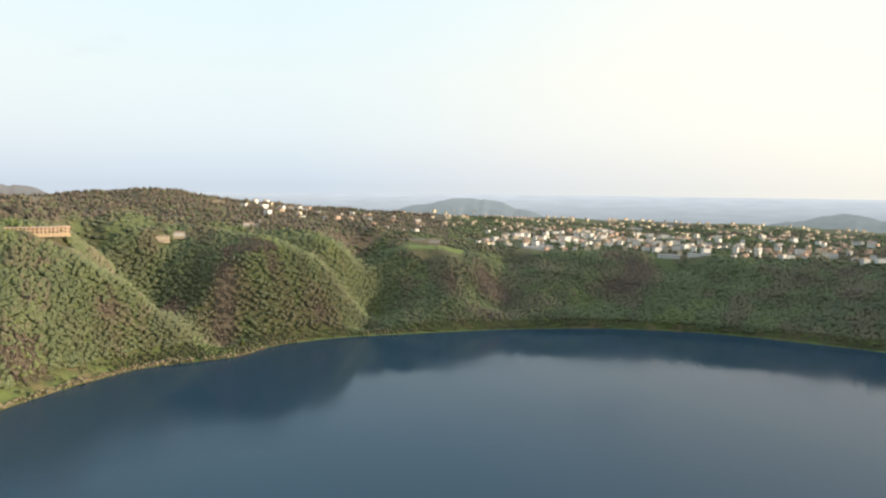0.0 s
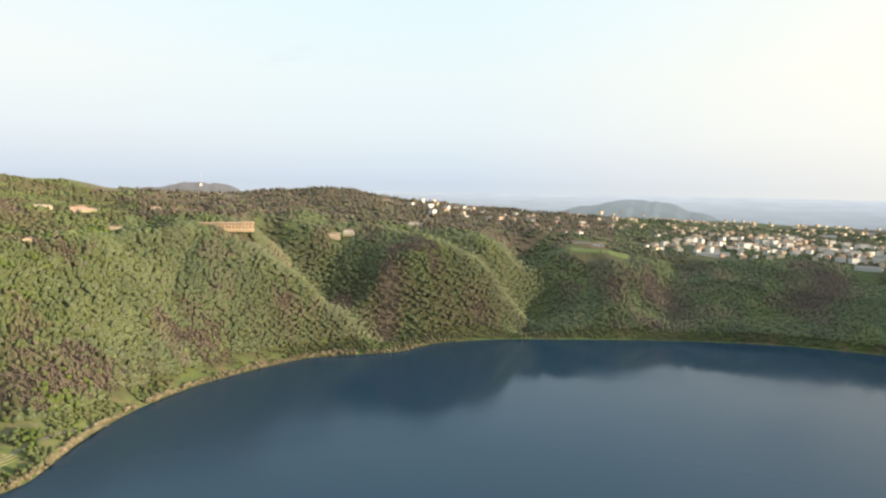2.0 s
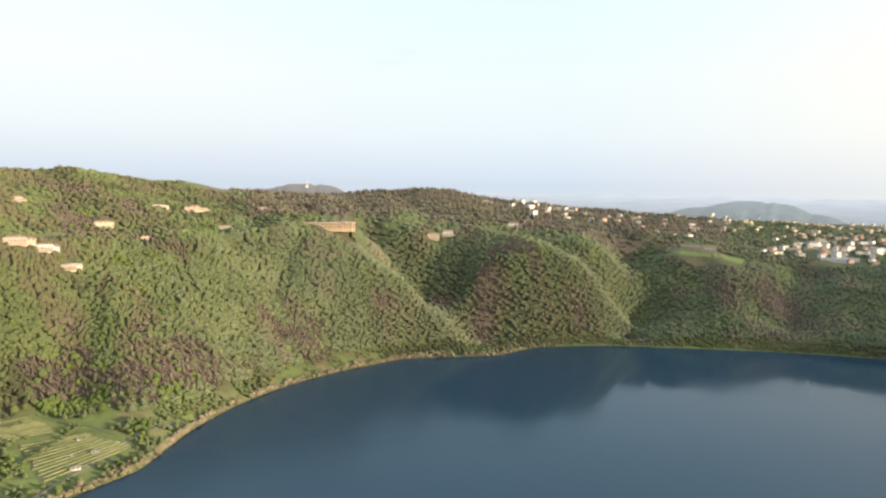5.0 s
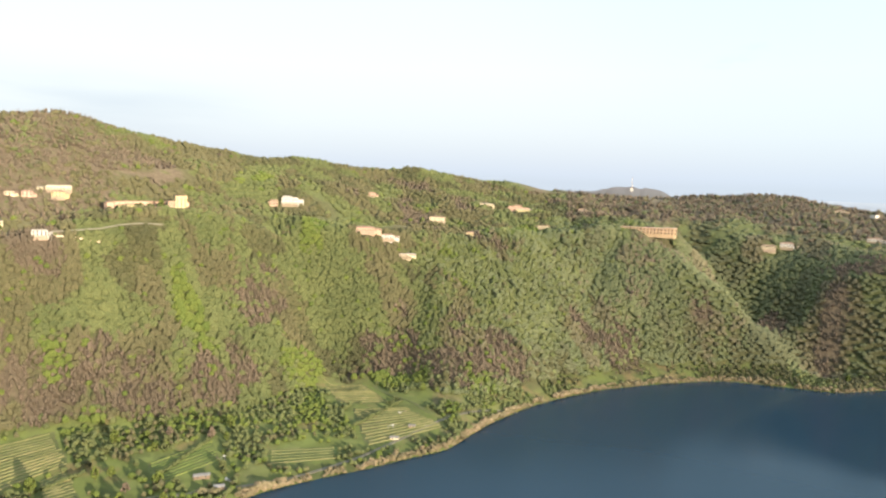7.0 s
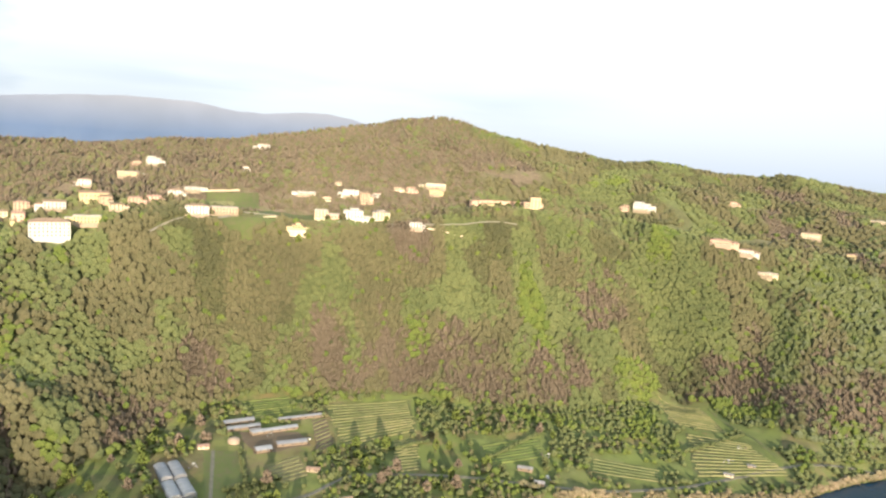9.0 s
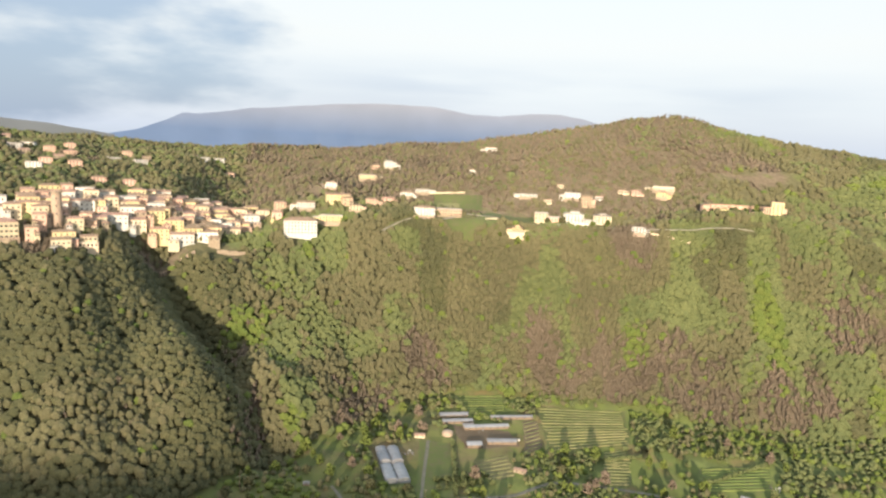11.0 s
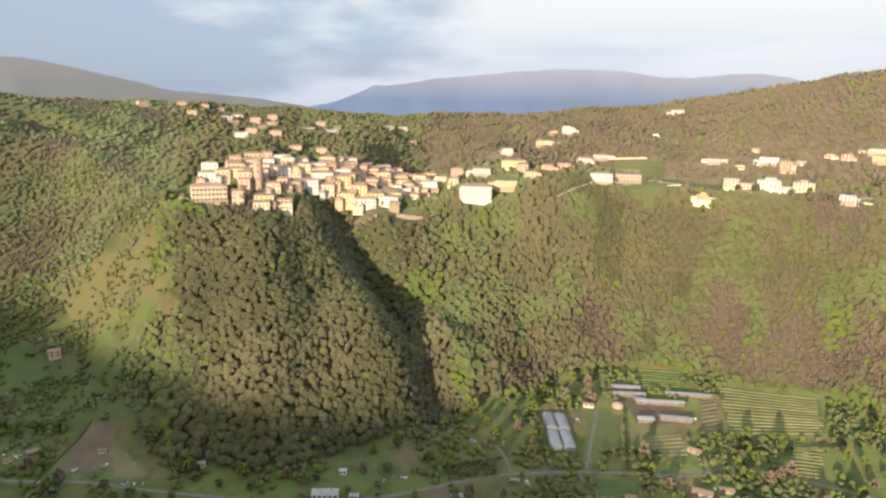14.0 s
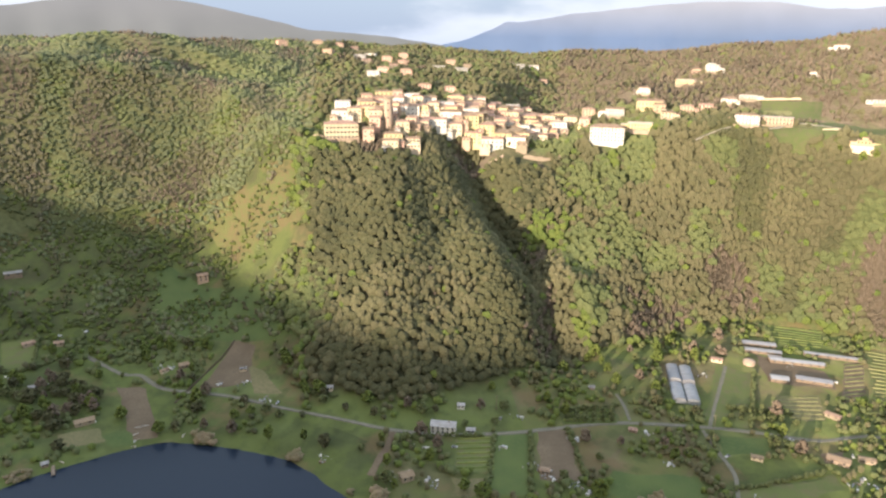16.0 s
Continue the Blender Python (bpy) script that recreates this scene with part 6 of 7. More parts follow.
build_palace()
build_large_white()
build_village()
build_terraces()
build_villas()
build_arcade_hotel()
build_rim_hotel()
build_rim_complexes()
build_town()
build_fields()
build_farm()
build_clutter()


# ---- woods ----
RNG = np.random.RandomState(11)


def ico(level, below):
    """A ball, open below that height."""
    bm = bmesh.new()
    bmesh.ops.create_icosphere(bm, subdivisions=level, radius=1)
    bmesh.ops.delete(bm, geom=[g for g in bm.faces if g.calc_center_median().z < below], context="FACES")
    bm.verts.index_update()
    v = np.array([p.co[:] for p in bm.verts])
    f = np.array([[p.index for p in g.verts] for g in bm.faces])
    bm.free()
    return v, f


ICO, CAP, FULL = ico(1, -2), ico(1, -0.5), ico(2, -0.55)
OCT = (np.array([(1, 0, 0), (-1, 0, 0), (0, 1, 0), (0, -1, 0), (0, 0, 1), (0, 0, -1)], float),
       np.array([(0, 2, 4), (2, 1, 4), (1, 3, 4), (3, 0, 4), (2, 0, 5), (1, 2, 5), (3, 1, 5), (0, 3, 5)]))



def clump(shape, at, size, jitter):
    v, f = shape
    w = v * (1 + jitter * (RNG.rand(len(v), 1) - 0.5)) * np.asarray(size)
    a = RNG.rand() * 6.28
    c, s = math.cos(a), math.sin(a)
    w = w @ np.array([[c, s, 0], [-s, c, 0], [0, 0, 1]]).T
    return w + np.asarray(at), f


def joined(pieces):
    vs, fs, n = [], [], 0
    for v, f in pieces:
        vs.append(v)
        fs.append(f + n)
        n += len(v)
    return np.concatenate(vs), np.concatenate(fs)


def leafy(clumps, tall=1.0):
    """A crown about 1 wide and tall, standing on the ground: an uneven body with clumps of leaves round it."""
    out = [clump(ICO, (0, 0, 0.50 * tall), (0.36, 0.36, 0.40 * tall), 0.5)]
    for i in range(clumps):
        a, h = RNG.rand() * 6.28, RNG.rand() ** 0.8
        r = 0.40 * math.sqrt(max(0.05, 1 - (1.35 * h - 0.45) ** 2))
        s = 0.15 + 0.11 * RNG.rand()
        out.append(clump(OCT, (r * math.cos(a), r * math.sin(a), (0.26 + 0.62 * h) * tall), (s, s, s * 0.9), 0.7))
    return joined(out)


def frond(at, out, size):
    """An open three-sided tuft of leaves, pointing outwards."""
    n = np.asarray(out, float)
    n = n / np.linalg.norm(n)
    u = np.cross(n, (0.31, 0.52, 0.79))
    u = u / np.linalg.norm(u)
    w = np.cross(n, u)
    t = RNG.rand() * 6.28
    base = [np.asarray(at) + size * (0.8 + 0.5 * RNG.rand()) * (u * math.cos(t + k * 2.094) + w * math.sin(t + k * 2.094)) for k in range(3)]
    return np.array(base + [np.asarray(at) + n * size * (0.3 + 0.4 * RNG.rand())]), np.array([(0, 1, 3), (1, 2, 3), (2, 0, 3)])


def crown(body, tufts, tall=1.0, lumps=5):
    """A crown about 1 wide: a body swelling into several rounded masses, with leafy tufts that break its outline."""
    v, f = body
    way = RNG.randn(lumps, 3) + (0, 0, 0.5)
    way /= np.linalg.norm(way, axis=1)[:, None]
    swell = np.exp(7 * (v @ way.T - 1)).max(1)
    w = v * (0.74 + 0.36 * swell + 0.10 * (RNG.rand(len(v)) - 0.5))[:, None] * (0.44, 0.44, 0.46 * tall) + (0, 0, 0.54 * tall)
    out = [(w, f)]
    for i in range(tufts):
        n = w[RNG.randint(len(w))] - (0, 0, 0.54 * tall)
        if n[2] > -0.18 * tall:
            out.append(frond(n * 0.95 + (0, 0, 0.54 * tall), n + (RNG.rand(3) - 0.5) * 0.4, 0.09 + 0.07 * RNG.rand()))
    return joined(out)


def spike(at, to, wide):
    at, to = np.asarray(at, float), np.asarray(to, float)
    a = RNG.rand() * 6.28
    base = [at + wide * np.array((math.cos(a + k * 2.094), math.sin(a + k * 2.094), 0)) for k in range(3)]
    return np.array(base + [to]), np.array([(0, 1, 3), (1, 2, 3), (2, 0, 3)])


def bare(limbs, clumps):
    """A leafless tree: a pale stem, many limbs reaching up, and thin upright clouds of twigs."""
    out = [spike((0, 0, 0), (0.02, 0, 1.0), 0.04)]
    for i in range(limbs):
        a, h = RNG.rand() * 6.28, 0.15 + 0.45 * RNG.rand()
        r = 0.12 + 0.28 * RNG.rand()
        out.append(spike((0.3 * r * math.cos(a), 0.3 * r * math.sin(a), h), (r * math.cos(a), r * math.sin(a), min(1.1, h + 0.36 + 0.35 * RNG.rand())), 0.045))
    for i in range(clumps):
        a, h = RNG.rand() * 6.28, RNG.rand()
        r = 0.30 * RNG.rand() ** 0.5
        out.append(clump(OCT, (r * math.cos(a), r * math.sin(a), 0.42 + 0.36 * h), (0.13, 0.13, 0.32), 0.7))
    return joined(out)


def slope_normals(x, y):
    """Which way the ground faces at each place."""
    n = np.stack([(ground(x - 6, y) - ground(x + 6, y)) / 12, (ground(x, y - 6) - ground(x, y + 6)) / 12, np.ones(len(x))], -1)
    return n / np.linalg.norm(n, axis=1)[:, None]


def stand(name, label, places, heights, widths, forms, mat, category="woodland"):
    """One joined wood: a form from the list at each place."""
    vs, fs, ts, ns, n = [], [], [], [], 0
    lie = slope_normals(places[:, 0], places[:, 1])
    # on level ground each crown stands free and shows its own sides
    free = np.clip((lie[:, 2] - 0.93) / 0.05, 0, 1)[:, None, None]
    which = RNG.randint(0, len(forms), len(places))
    turn = RNG.rand(len(places)) * 6.283
    tone = np.clip(RNG.rand(len(places)) * 0.6 + 0.4 * NOISE[4](places[:, 0], places[:, 1], 25), 0, 1)
    for w, (v, f) in enumerate(forms):
        pick = np.nonzero(which == w)[0]
        if not len(pick):
            continue
        c, s = np.cos(turn[pick])[:, None], np.sin(turn[pick])[:, None]
        x = (v[None, :, 0] * c - v[None, :, 1] * s) * widths[pick][:, None] + places[pick, 0][:, None]
        y = (v[None, :, 0] * s + v[None, :, 1] * c) * widths[pick][:, None] + places[pick, 1][:, None]
        z = v[None, :, 2] * heights[pick][:, None] + places[pick, 2][:, None]
        vs.append(np.stack([x, y, z], -1).reshape(-1, 3))
        fs.append((f[None] + (np.arange(len(pick)) * len(v))[:, None, None]).reshape(-1, 3) + n)
        ts.append(np.repeat(tone[pick], len(v)))
        out = v - (0, 0, 0.42)
        out = out / np.linalg.norm(out, axis=1)[:, None]
        round_out = np.stack([out[None, :, 0] * c - out[None, :, 1] * s, out[None, :, 0] * s + out[None, :, 1] * c, np.broadcast_to(out[None, :, 2], x.shape)], -1)
        ns.append((lie[pick][:, None, :] * (1 - free[pick]) + round_out * free[pick]).reshape(-1, 3))
        n += len(pick) * len(v)
    if not vs:
        return
    me = quick_mesh(name, np.concatenate(vs), np.concatenate(fs), mat, np.concatenate(ts))
    me.attributes.new("lie", "FLOAT_VECTOR", "POINT").data.foreach_set("vector", np.ascontiguousarray(np.concatenate(ns), np.float32).ravel())
    me.shade_smooth()
    tagged(new(name, me), label, category, kind="stuff")


def scatter(az0, az1, r0, r1, spacing, steep=0.0):
    """Places on a jittered grid inside a sector."""
    g = np.arange(-r1, r1, spacing)
    x, y = np.meshgrid(g, g)
    x, y = x.ravel() + (RNG.rand(x.size) - 0.5) * spacing * 0.9, y.ravel() + (RNG.rand(x.size) - 0.5) * spacing * 0.9
    r, a = np.hypot(x, y), np.degrees(np.arctan2(-x, y))
    a = np.where(a < -100, a + 360, a)
    keep = (r > r0) & (r < r1) & (a > az0) & (a < az1)
    if steep:
        # as many to the square metre of a steep slope as of level ground
        rise = np.hypot((ground(x + 4, y) - ground(x - 4, y)) / 8, (ground(x, y + 4) - ground(x, y - 4)) / 8)
        keep &= RNG.rand(len(x)) < (spacing / steep) ** 2 * np.sqrt(1 + np.clip(rise, 0, 2) ** 2)
    return x[keep], y[keep], a[keep], r[keep]


def by_table(table, a):
    return np.interp(a % 360, DENSE, table, period=360)


def clear_of(x, y):
    """True where no house, field or road asks for open ground."""
    ok = np.ones(len(x), bool)
    for cx, cy, rad in CLEARINGS:
        ok &= np.hypot(x - cx, y - cy) > rad
    return ok


# where one kind of tree keeps together: azimuth, radius and their half widths
BARE_STANDS = [(80.5, 738, 3.6, 24), (73.5, 728, 4.4, 24), (66, 722, 4, 26), (61.5, 752, 2.6, 24), (47.2, 838, 3.2, 24), (41.8, 815, 3.4, 28), (57.6, 848, 1.8, 30), (28, 958, 3.4, 22), (79, 718, 3, 18), (70, 742, 5.5, 22),
               (94.2, 642, 2.6, 16), (89.8, 698, 2.4, 14), (37.4, 850, 2.6, 22), (17, 1130, 1.4, 18), (10.8, 1185, 2.2, 22), (141, 760, 3, 18), (135.5, 755, 2, 14)]
SPRING_STANDS = [(87, 793, 2, 22), (85.7, 756, 1.8, 30), (83.6, 722, 2, 16), (97, 710, 1.8, 24), (94.8, 666, 1.6, 12), (77, 796, 2, 20), (77.8, 760, 1.6, 14), (105, 672, 1.6, 20), (62, 690, 4, 12), (84.5, 776, 1.6, 16),
                 (53.6, 800, 2, 18), (71, 700, 3, 10), (47, 800, 3, 16), (133, 720, 3, 20), (137, 700, 2.5, 20)]
GREEN_STANDS = [(31.9, 1027, 5, 55), (40, 960, 4, 45), (38.7, 885, 3.4, 22), (24, 1075, 4, 50), (52, 900, 3, 40), (68, 800, 2.4, 24), (99.5, 690, 1.6, 30)]


def species(x, y, a, r):
    """0 spring green, 1 green, 2 evergreen, 3 bare, 4 budding, 5 holm oak."""
    up = np.clip((r - by_table(FOOT, a)) / (by_table(RIM_R, a) - by_table(FOOT, a)), -0.5, 3)
    one, two = RNG.rand(len(x)), RNG.rand(len(x))
    # streaks that run down the slope, broad patches and a few single trees
    streak = NOISE[5](a * 13, r * 0.22, 26)
    patch = NOISE[0](x + 900, y, 110) * 0.32 + NOISE[1](x, y + 500, 36) * 0.40 + (1 - streak) * 0.22 + one * 0.06
    light = NOISE[2](x, y, 80) * 0.24 + NOISE[3](x, y, 28) * 0.38 + streak * 0.32 + two * 0.06
    kind = np.where(light > 0.64 + 0.05 * (a < 64), 0, np.where(light > 0.44, 1, 2))
    kind = np.where(patch > np.where(a < 60, 0.56, 0.49), 4, kind)
    kind = np.where(patch > 0.70, 3, kind)
    ragged = 1.5 * (NOISE[3](x, y, 17) - 0.5) + 0.5 * (RNG.rand(len(x)) - 0.5)
    for stands, what in ((GREEN_STANDS, 1), (BARE_STANDS, 3), (SPRING_STANDS, 0)):
        for az, rad, wide, deep in stands:
            kind = np.where((np.hypot((a - az) / wide, (r - rad) / deep) + ragged < 1.0) & (one > 0.12), what, kind)
    edge = 6 * (NOISE[1](x, y, 50) - 0.5) + 4 * (RNG.rand(len(x)) - 0.5)
    spur = (a + edge > 105) & (a + edge < 126) & (up < 0.97) & (up > -0.2)
    tawny = np.hypot((a - 116) / 6, (r - 520) / 36) + 0.5 * ragged < 1
    kind = np.where(spur & (RNG.rand(len(x)) > 0.03), np.where(tawny & (one > 0.25) | (one > 0.95), 4, np.where(light > 0.68, 2, np.where((a + edge > 112) | (patch > 0.45), 5, 2))), kind)
    kind = np.where((a > 96) & (up > 1.15) & (two > 0.35), np.where(one > 0.45, 4, 1), kind)
    kind = np.where((up < 0.0) & (kind > 1) & (a > 40) & (two > 0.15), np.where(one > 0.8, 4, np.where(one > 0.4, 1, 0)), kind)
    kind = np.where((a > 126.5) & (r > 600) & (up > 0.35), np.where(patch > 0.60, 3, np.where(patch > 0.50, 4, np.where(light > 0.56, 0, np.where(light > 0.40, 1, 2)))), kind)
    kind = np.where((a > 125) & (r <= 745) & (kind > 1) & (two > 0.3), np.where(one > 0.5, 0, 1), kind)
    hill = ((a > -6) & (a < 33) & (up > 1.7)) | ((a + edge > 69) & (a < 106) & (up > 1.5))
    kind = np.where(hill & (RNG.rand(len(x)) > 0.15), np.where(two > 0.25, 3, 4), kind)
    olive = (a + edge > 75) & (a < 100) & (up > 0.1) & (up < 1.5) & (kind == 0) & (light < 0.77)
    kind = np.where(olive, np.where(patch > 0.40, 4, 1), kind)
    # single fresh trees among the rest
    return np.where((one > 0.98) & (a > 20) & ~hill, 0, kind)


NAMES = [("spring_wood", "spring green broadleaved woodland on the slopes", LEAF_SPRING), ("green_wood", "mid green broadleaved woodland on the slopes", LEAF_GREEN),
         ("evergreen_wood", "dark olive evergreen oak wood on the slopes", LEAF_DARK), ("bare_wood", "brown leafless woodland on the slopes", TWIGS), ("budding_wood", "olive brown budding woodland on the slopes", LEAF_BUD),
         ("holm_oak_wood", "very dark green holm oak wood on the spur", LEAF_HOLM)]


# woods across the lake, in the leaf colours that carry painted haze
FAR_NAMES = [("far_green_wood", "pale green woodland across the lake, haze painted in", HAZED_SPRING), ("far_green_wood", "grey-green woodland across the lake, haze painted in", HAZED_GREEN),
             ("far_dark_wood", "dull green oak wood across the lake, haze painted in", HAZED_DARK), ("far_bare_wood", "grey-brown leafless woodland across the lake, haze painted in", HAZED_TWIGS), ("far_budding_wood", "olive grey budding woodland across the lake, haze painted in", HAZED_BUD), ("far_dark_wood", "dull green oak wood across the lake, haze painted in", HAZED_DARK)]


# hillside scrub beyond the spur, in the same leaf colours with haze painted in
HILL_NAMES = [("scrub_wood", "pale spring green scrub wood on the hillside, haze painted in", HAZED_SPRING), ("scrub_wood", "grey-green scrub wood on the hillside, haze painted in", HAZED_GREEN), ("oak_scrub", "dull green oak scrub on the hillside, haze painted in", HAZED_DARK),
              ("bare_scrub", "grey-brown leafless scrub on the hillside, haze painted in", HAZED_TWIGS), ("budding_scrub", "olive grey budding scrub on the hillside, haze painted in", HAZED_BUD), ("oak_scrub", "dull green oak scrub on the hillside, haze painted in", HAZED_DARK)]


def plant(x, y, a, r, height, forms_leaf, forms_bare, names=NAMES, wide=1.15, sunk=1.5):
    kind = species(x, y, a, r)
    z = ground(x, y)
    for s, (name, label, mat) in enumerate(names):
        pick = kind == s
        size = (0.64 + 0.24 * RNG.rand(pick.sum()) + 0.36 * RNG.rand(pick.sum()) ** 6) * height * (0.86 + 0.34 * NOISE[4](x[pick] + 300, y[pick], 45))
        tall = (0.5 * height + 0.5 * size) * (1.5 if s == 3 else 1.28 if s == 4 else 1.14) * (0.93 + 0.14 * RNG.rand(pick.sum()))
        # crowns grow out from a steep slope
        spot = np.stack([x, y, z - sunk], -1)[pick] + slope_normals(x[pick], y[pick]) * (1, 1, 0.3) * (0.24 * size)[:, None]
        stand(name, label, spot, tall, size * wide * (0.8 if s == 3 else 0.86 if s == 4 else 1.0), forms_bare if s == 3 else forms_leaf, mat)


UNDERGROWTH = np.array([(0.096, 0.114, 0.039), (0.088, 0.106, 0.043), (0.080, 0.085, 0.040), (0.115, 0.094, 0.066), (0.090, 0.087, 0.046), (0.052, 0.057, 0.029)])


def dress_ground():
    """The undergrowth goes with the trees above it."""
    me = bpy.data.objects["ground"].data
    co = np.empty(3 * len(me.vertices), np.float32)
    me.vertices.foreach_get("co", co)
    x, y = co.reshape(-1, 3)[:, :2].T.astype(float)
    a = np.degrees(np.arctan2(-x, y))
    kind = species(x, y, np.where(a < -100, a + 360, a), np.hypot(x, y))
    scrub = (np.clip((np.where(a < -100, a + 360, a) - 125) / 3, 0, 1) * 0.7)[:, None]
    colour = np.concatenate([UNDERGROWTH[kind] * (1 - scrub) + np.array((0.128, 0.136, 0.062)) * scrub, np.ones((len(kind), 1))], 1)
    me.attributes.new("undergrowth", "FLOAT_COLOR", "POINT").data.foreach_set("color", colour.astype(np.float32).ravel())


def build_woods():
    dress_ground()
    small_leaf = [leafy(5, 0.85 + 0.06 * k) for k in range(8)]
    near_leaf, near_bare = [crown(CAP, 8, 0.95 + 0.06 * (k % 9), 3 + k % 4) for k in range(48)], [bare(7, 2) for _ in range(14)]
    full_leaf = [crown(FULL, 9, 0.92 + 0.05 * (k % 9), 4 + k % 4) for k in range(36)]
    mid_leaf, mid_bare = [crown(CAP, 6, 0.85 + 0.05 * (k % 9)) for k in range(20)], [bare(5, 2) for _ in range(8)]
    far_leaf, far_bare = [leafy(2, 0.9) for _ in range(8)], [bare(5, 3) for _ in range(8)]
    # the slopes that face the flight closest
    x, y, a, r = scatter(20, 156, 430, 1180, 3.5, 4.8)
    foot, rim = by_table(FOOT, a), by_table(RIM_R, a)
    grove = NOISE[2](x, y, 24)
    pasture = (a > 124.5 + 4 * (NOISE[1](x, y, 30) - 0.5)) & (a < 140) & (r < 755 - 80 * NOISE[1](x, y, 50)) & (grove < 0.74)
    edge = 5 * (NOISE[1](x, y, 40) - 0.5)
    spur = (a + edge > 105) & (a + edge < 125.5) & (r < rim + 8)
    left = a + 3 * (NOISE[2](x, y, 30) - 0.5) > 127
    meadow = pasture | left
    keep = (r > foot + 6 - 14 * NOISE[3](x, y, 20)) & (r < rim + 25) & ~meadow & ~spur & clear_of(x, y) & (RNG.rand(len(x)) < (a - 20) / 9)
    # the farther slopes turn gradually to the leaf colours with haze painted in
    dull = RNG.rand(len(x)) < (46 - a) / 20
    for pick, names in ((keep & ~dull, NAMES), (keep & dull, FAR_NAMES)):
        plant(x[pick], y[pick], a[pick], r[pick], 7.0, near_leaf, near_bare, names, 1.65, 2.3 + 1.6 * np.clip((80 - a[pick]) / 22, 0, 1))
    # the evergreen spur under the village: close, full crowns
    x, y, a, r = scatter(103, 127, 430, 740, 3.4, 4.45)
    edge = 5 * (NOISE[1](x, y, 40) - 0.5)
    keep = (r > by_table(FOOT, a) + 4) & (r < by_table(RIM_R, a) + 8) & (a + edge > 105) & (a + edge < 125.5) & clear_of(x, y)
    plant(x[keep], y[keep], a[keep], r[keep], 7.2, full_leaf, near_bare, wide=1.45, sunk=2.8)
    # low mixed wood and scrub on the hillside beyond the spur
    x, y, a, r = scatter(124, 156, 430, 1080, 3.4, 4.6)
    rim = by_table(RIM_R, a)
    grove = NOISE[2](x, y, 24)
    pasture = (a > 124.5 + 4 * (NOISE[1](x, y, 30) - 0.5)) & (a < 137) & (r < 745 - 80 * NOISE[1](x, y, 50)) & (grove < 0.74)
    fields = (a > 136) & (r < rim - 150 + 60 * NOISE[1](x, y, 40)) & (grove < 0.72)
    left = a + 3 * (NOISE[2](x, y, 30) - 0.5) > 127
    keep = (r > by_table(FOOT, a) + 4) & (r < rim + 25) & left & ~pasture & ~fields & clear_of(x, y) & (RNG.rand(len(x)) < 0.8)
    plant(x[keep], y[keep], a[keep], r[keep], 5.2, mid_leaf, mid_bare, HILL_NAMES, 1.6, 2.9)
    # bushes and brambles over the steep pasture
    x, y, a, r = scatter(124, 156, 430, 900, 4.0)
    rim = by_table(RIM_R, a)
    thick = NOISE[2](x, y, 20) * 0.4 + NOISE[3](x, y, 7) * 0.35 + RNG.rand(len(x)) * 0.25
    keep = (r > by_table(FOOT, a) - 10) & (r < rim) & (thick > np.where(r < 570, 0.65, np.where((a < 134) & (r < 730), 0.50, 0.46))) & clear_of(x, y)
    plant(x[keep], y[keep], a[keep], r[keep], 3.4, small_leaf, mid_bare, wide=1.5, sunk=0.4)
    # above the rim
    x, y, a, r = scatter(27, 156, 640, 1500, 7.8)
    rim, crest = by_table(RIM_R, a), by_table(CREST_R, a)
    keep = (r > np.maximum(rim + 25, 0)) & (r < crest + 60) & clear_of(x, y) & (NOISE[2](x + 50, y, 55) < 0.93)
    for side, names, high in ((a < 125, NAMES, 7.0), (a >= 125, HILL_NAMES, 5.8)):
        pick = keep & side
        plant(x[pick], y[pick], a[pick], r[pick], high, mid_leaf, mid_bare, names, 1.9, 3.4)
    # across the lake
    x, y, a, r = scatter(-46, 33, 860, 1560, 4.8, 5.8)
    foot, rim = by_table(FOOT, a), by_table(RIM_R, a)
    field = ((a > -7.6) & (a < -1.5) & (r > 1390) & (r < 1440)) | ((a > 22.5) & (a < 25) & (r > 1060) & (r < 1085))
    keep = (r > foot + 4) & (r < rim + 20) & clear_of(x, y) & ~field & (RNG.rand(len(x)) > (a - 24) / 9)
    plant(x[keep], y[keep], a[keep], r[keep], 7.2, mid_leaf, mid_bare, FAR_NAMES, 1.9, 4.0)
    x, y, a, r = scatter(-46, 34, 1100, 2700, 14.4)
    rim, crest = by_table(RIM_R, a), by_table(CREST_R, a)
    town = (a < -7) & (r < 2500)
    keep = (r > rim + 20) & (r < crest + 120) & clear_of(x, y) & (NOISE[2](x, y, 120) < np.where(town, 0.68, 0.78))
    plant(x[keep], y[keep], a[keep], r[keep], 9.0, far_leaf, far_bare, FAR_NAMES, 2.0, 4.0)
    # scrub and orchard trees on the flat shore
    x, y, a, r = scatter(-42, 156, 330, 1330, 5.6)
    shore, foot = by_table(SHORE, a), by_table(FOOT, a)
    keep = (r > shore + np.where(a < 14, 3, 8)) & (r < foot + 6) & clear_of(x, y) & ((a < 14) | (NOISE[2](x, y, 26) * 0.5 + NOISE[3](x, y, 70) * 0.36 + RNG.rand(len(x)) * 0.14 > np.where(a > 120, 0.49, np.where(a > 95, 0.45, 0.44))))
    plant(x[keep], y[keep], a[keep], r[keep], 5.4, mid_leaf, mid_bare, wide=1.5, sunk=1.5)
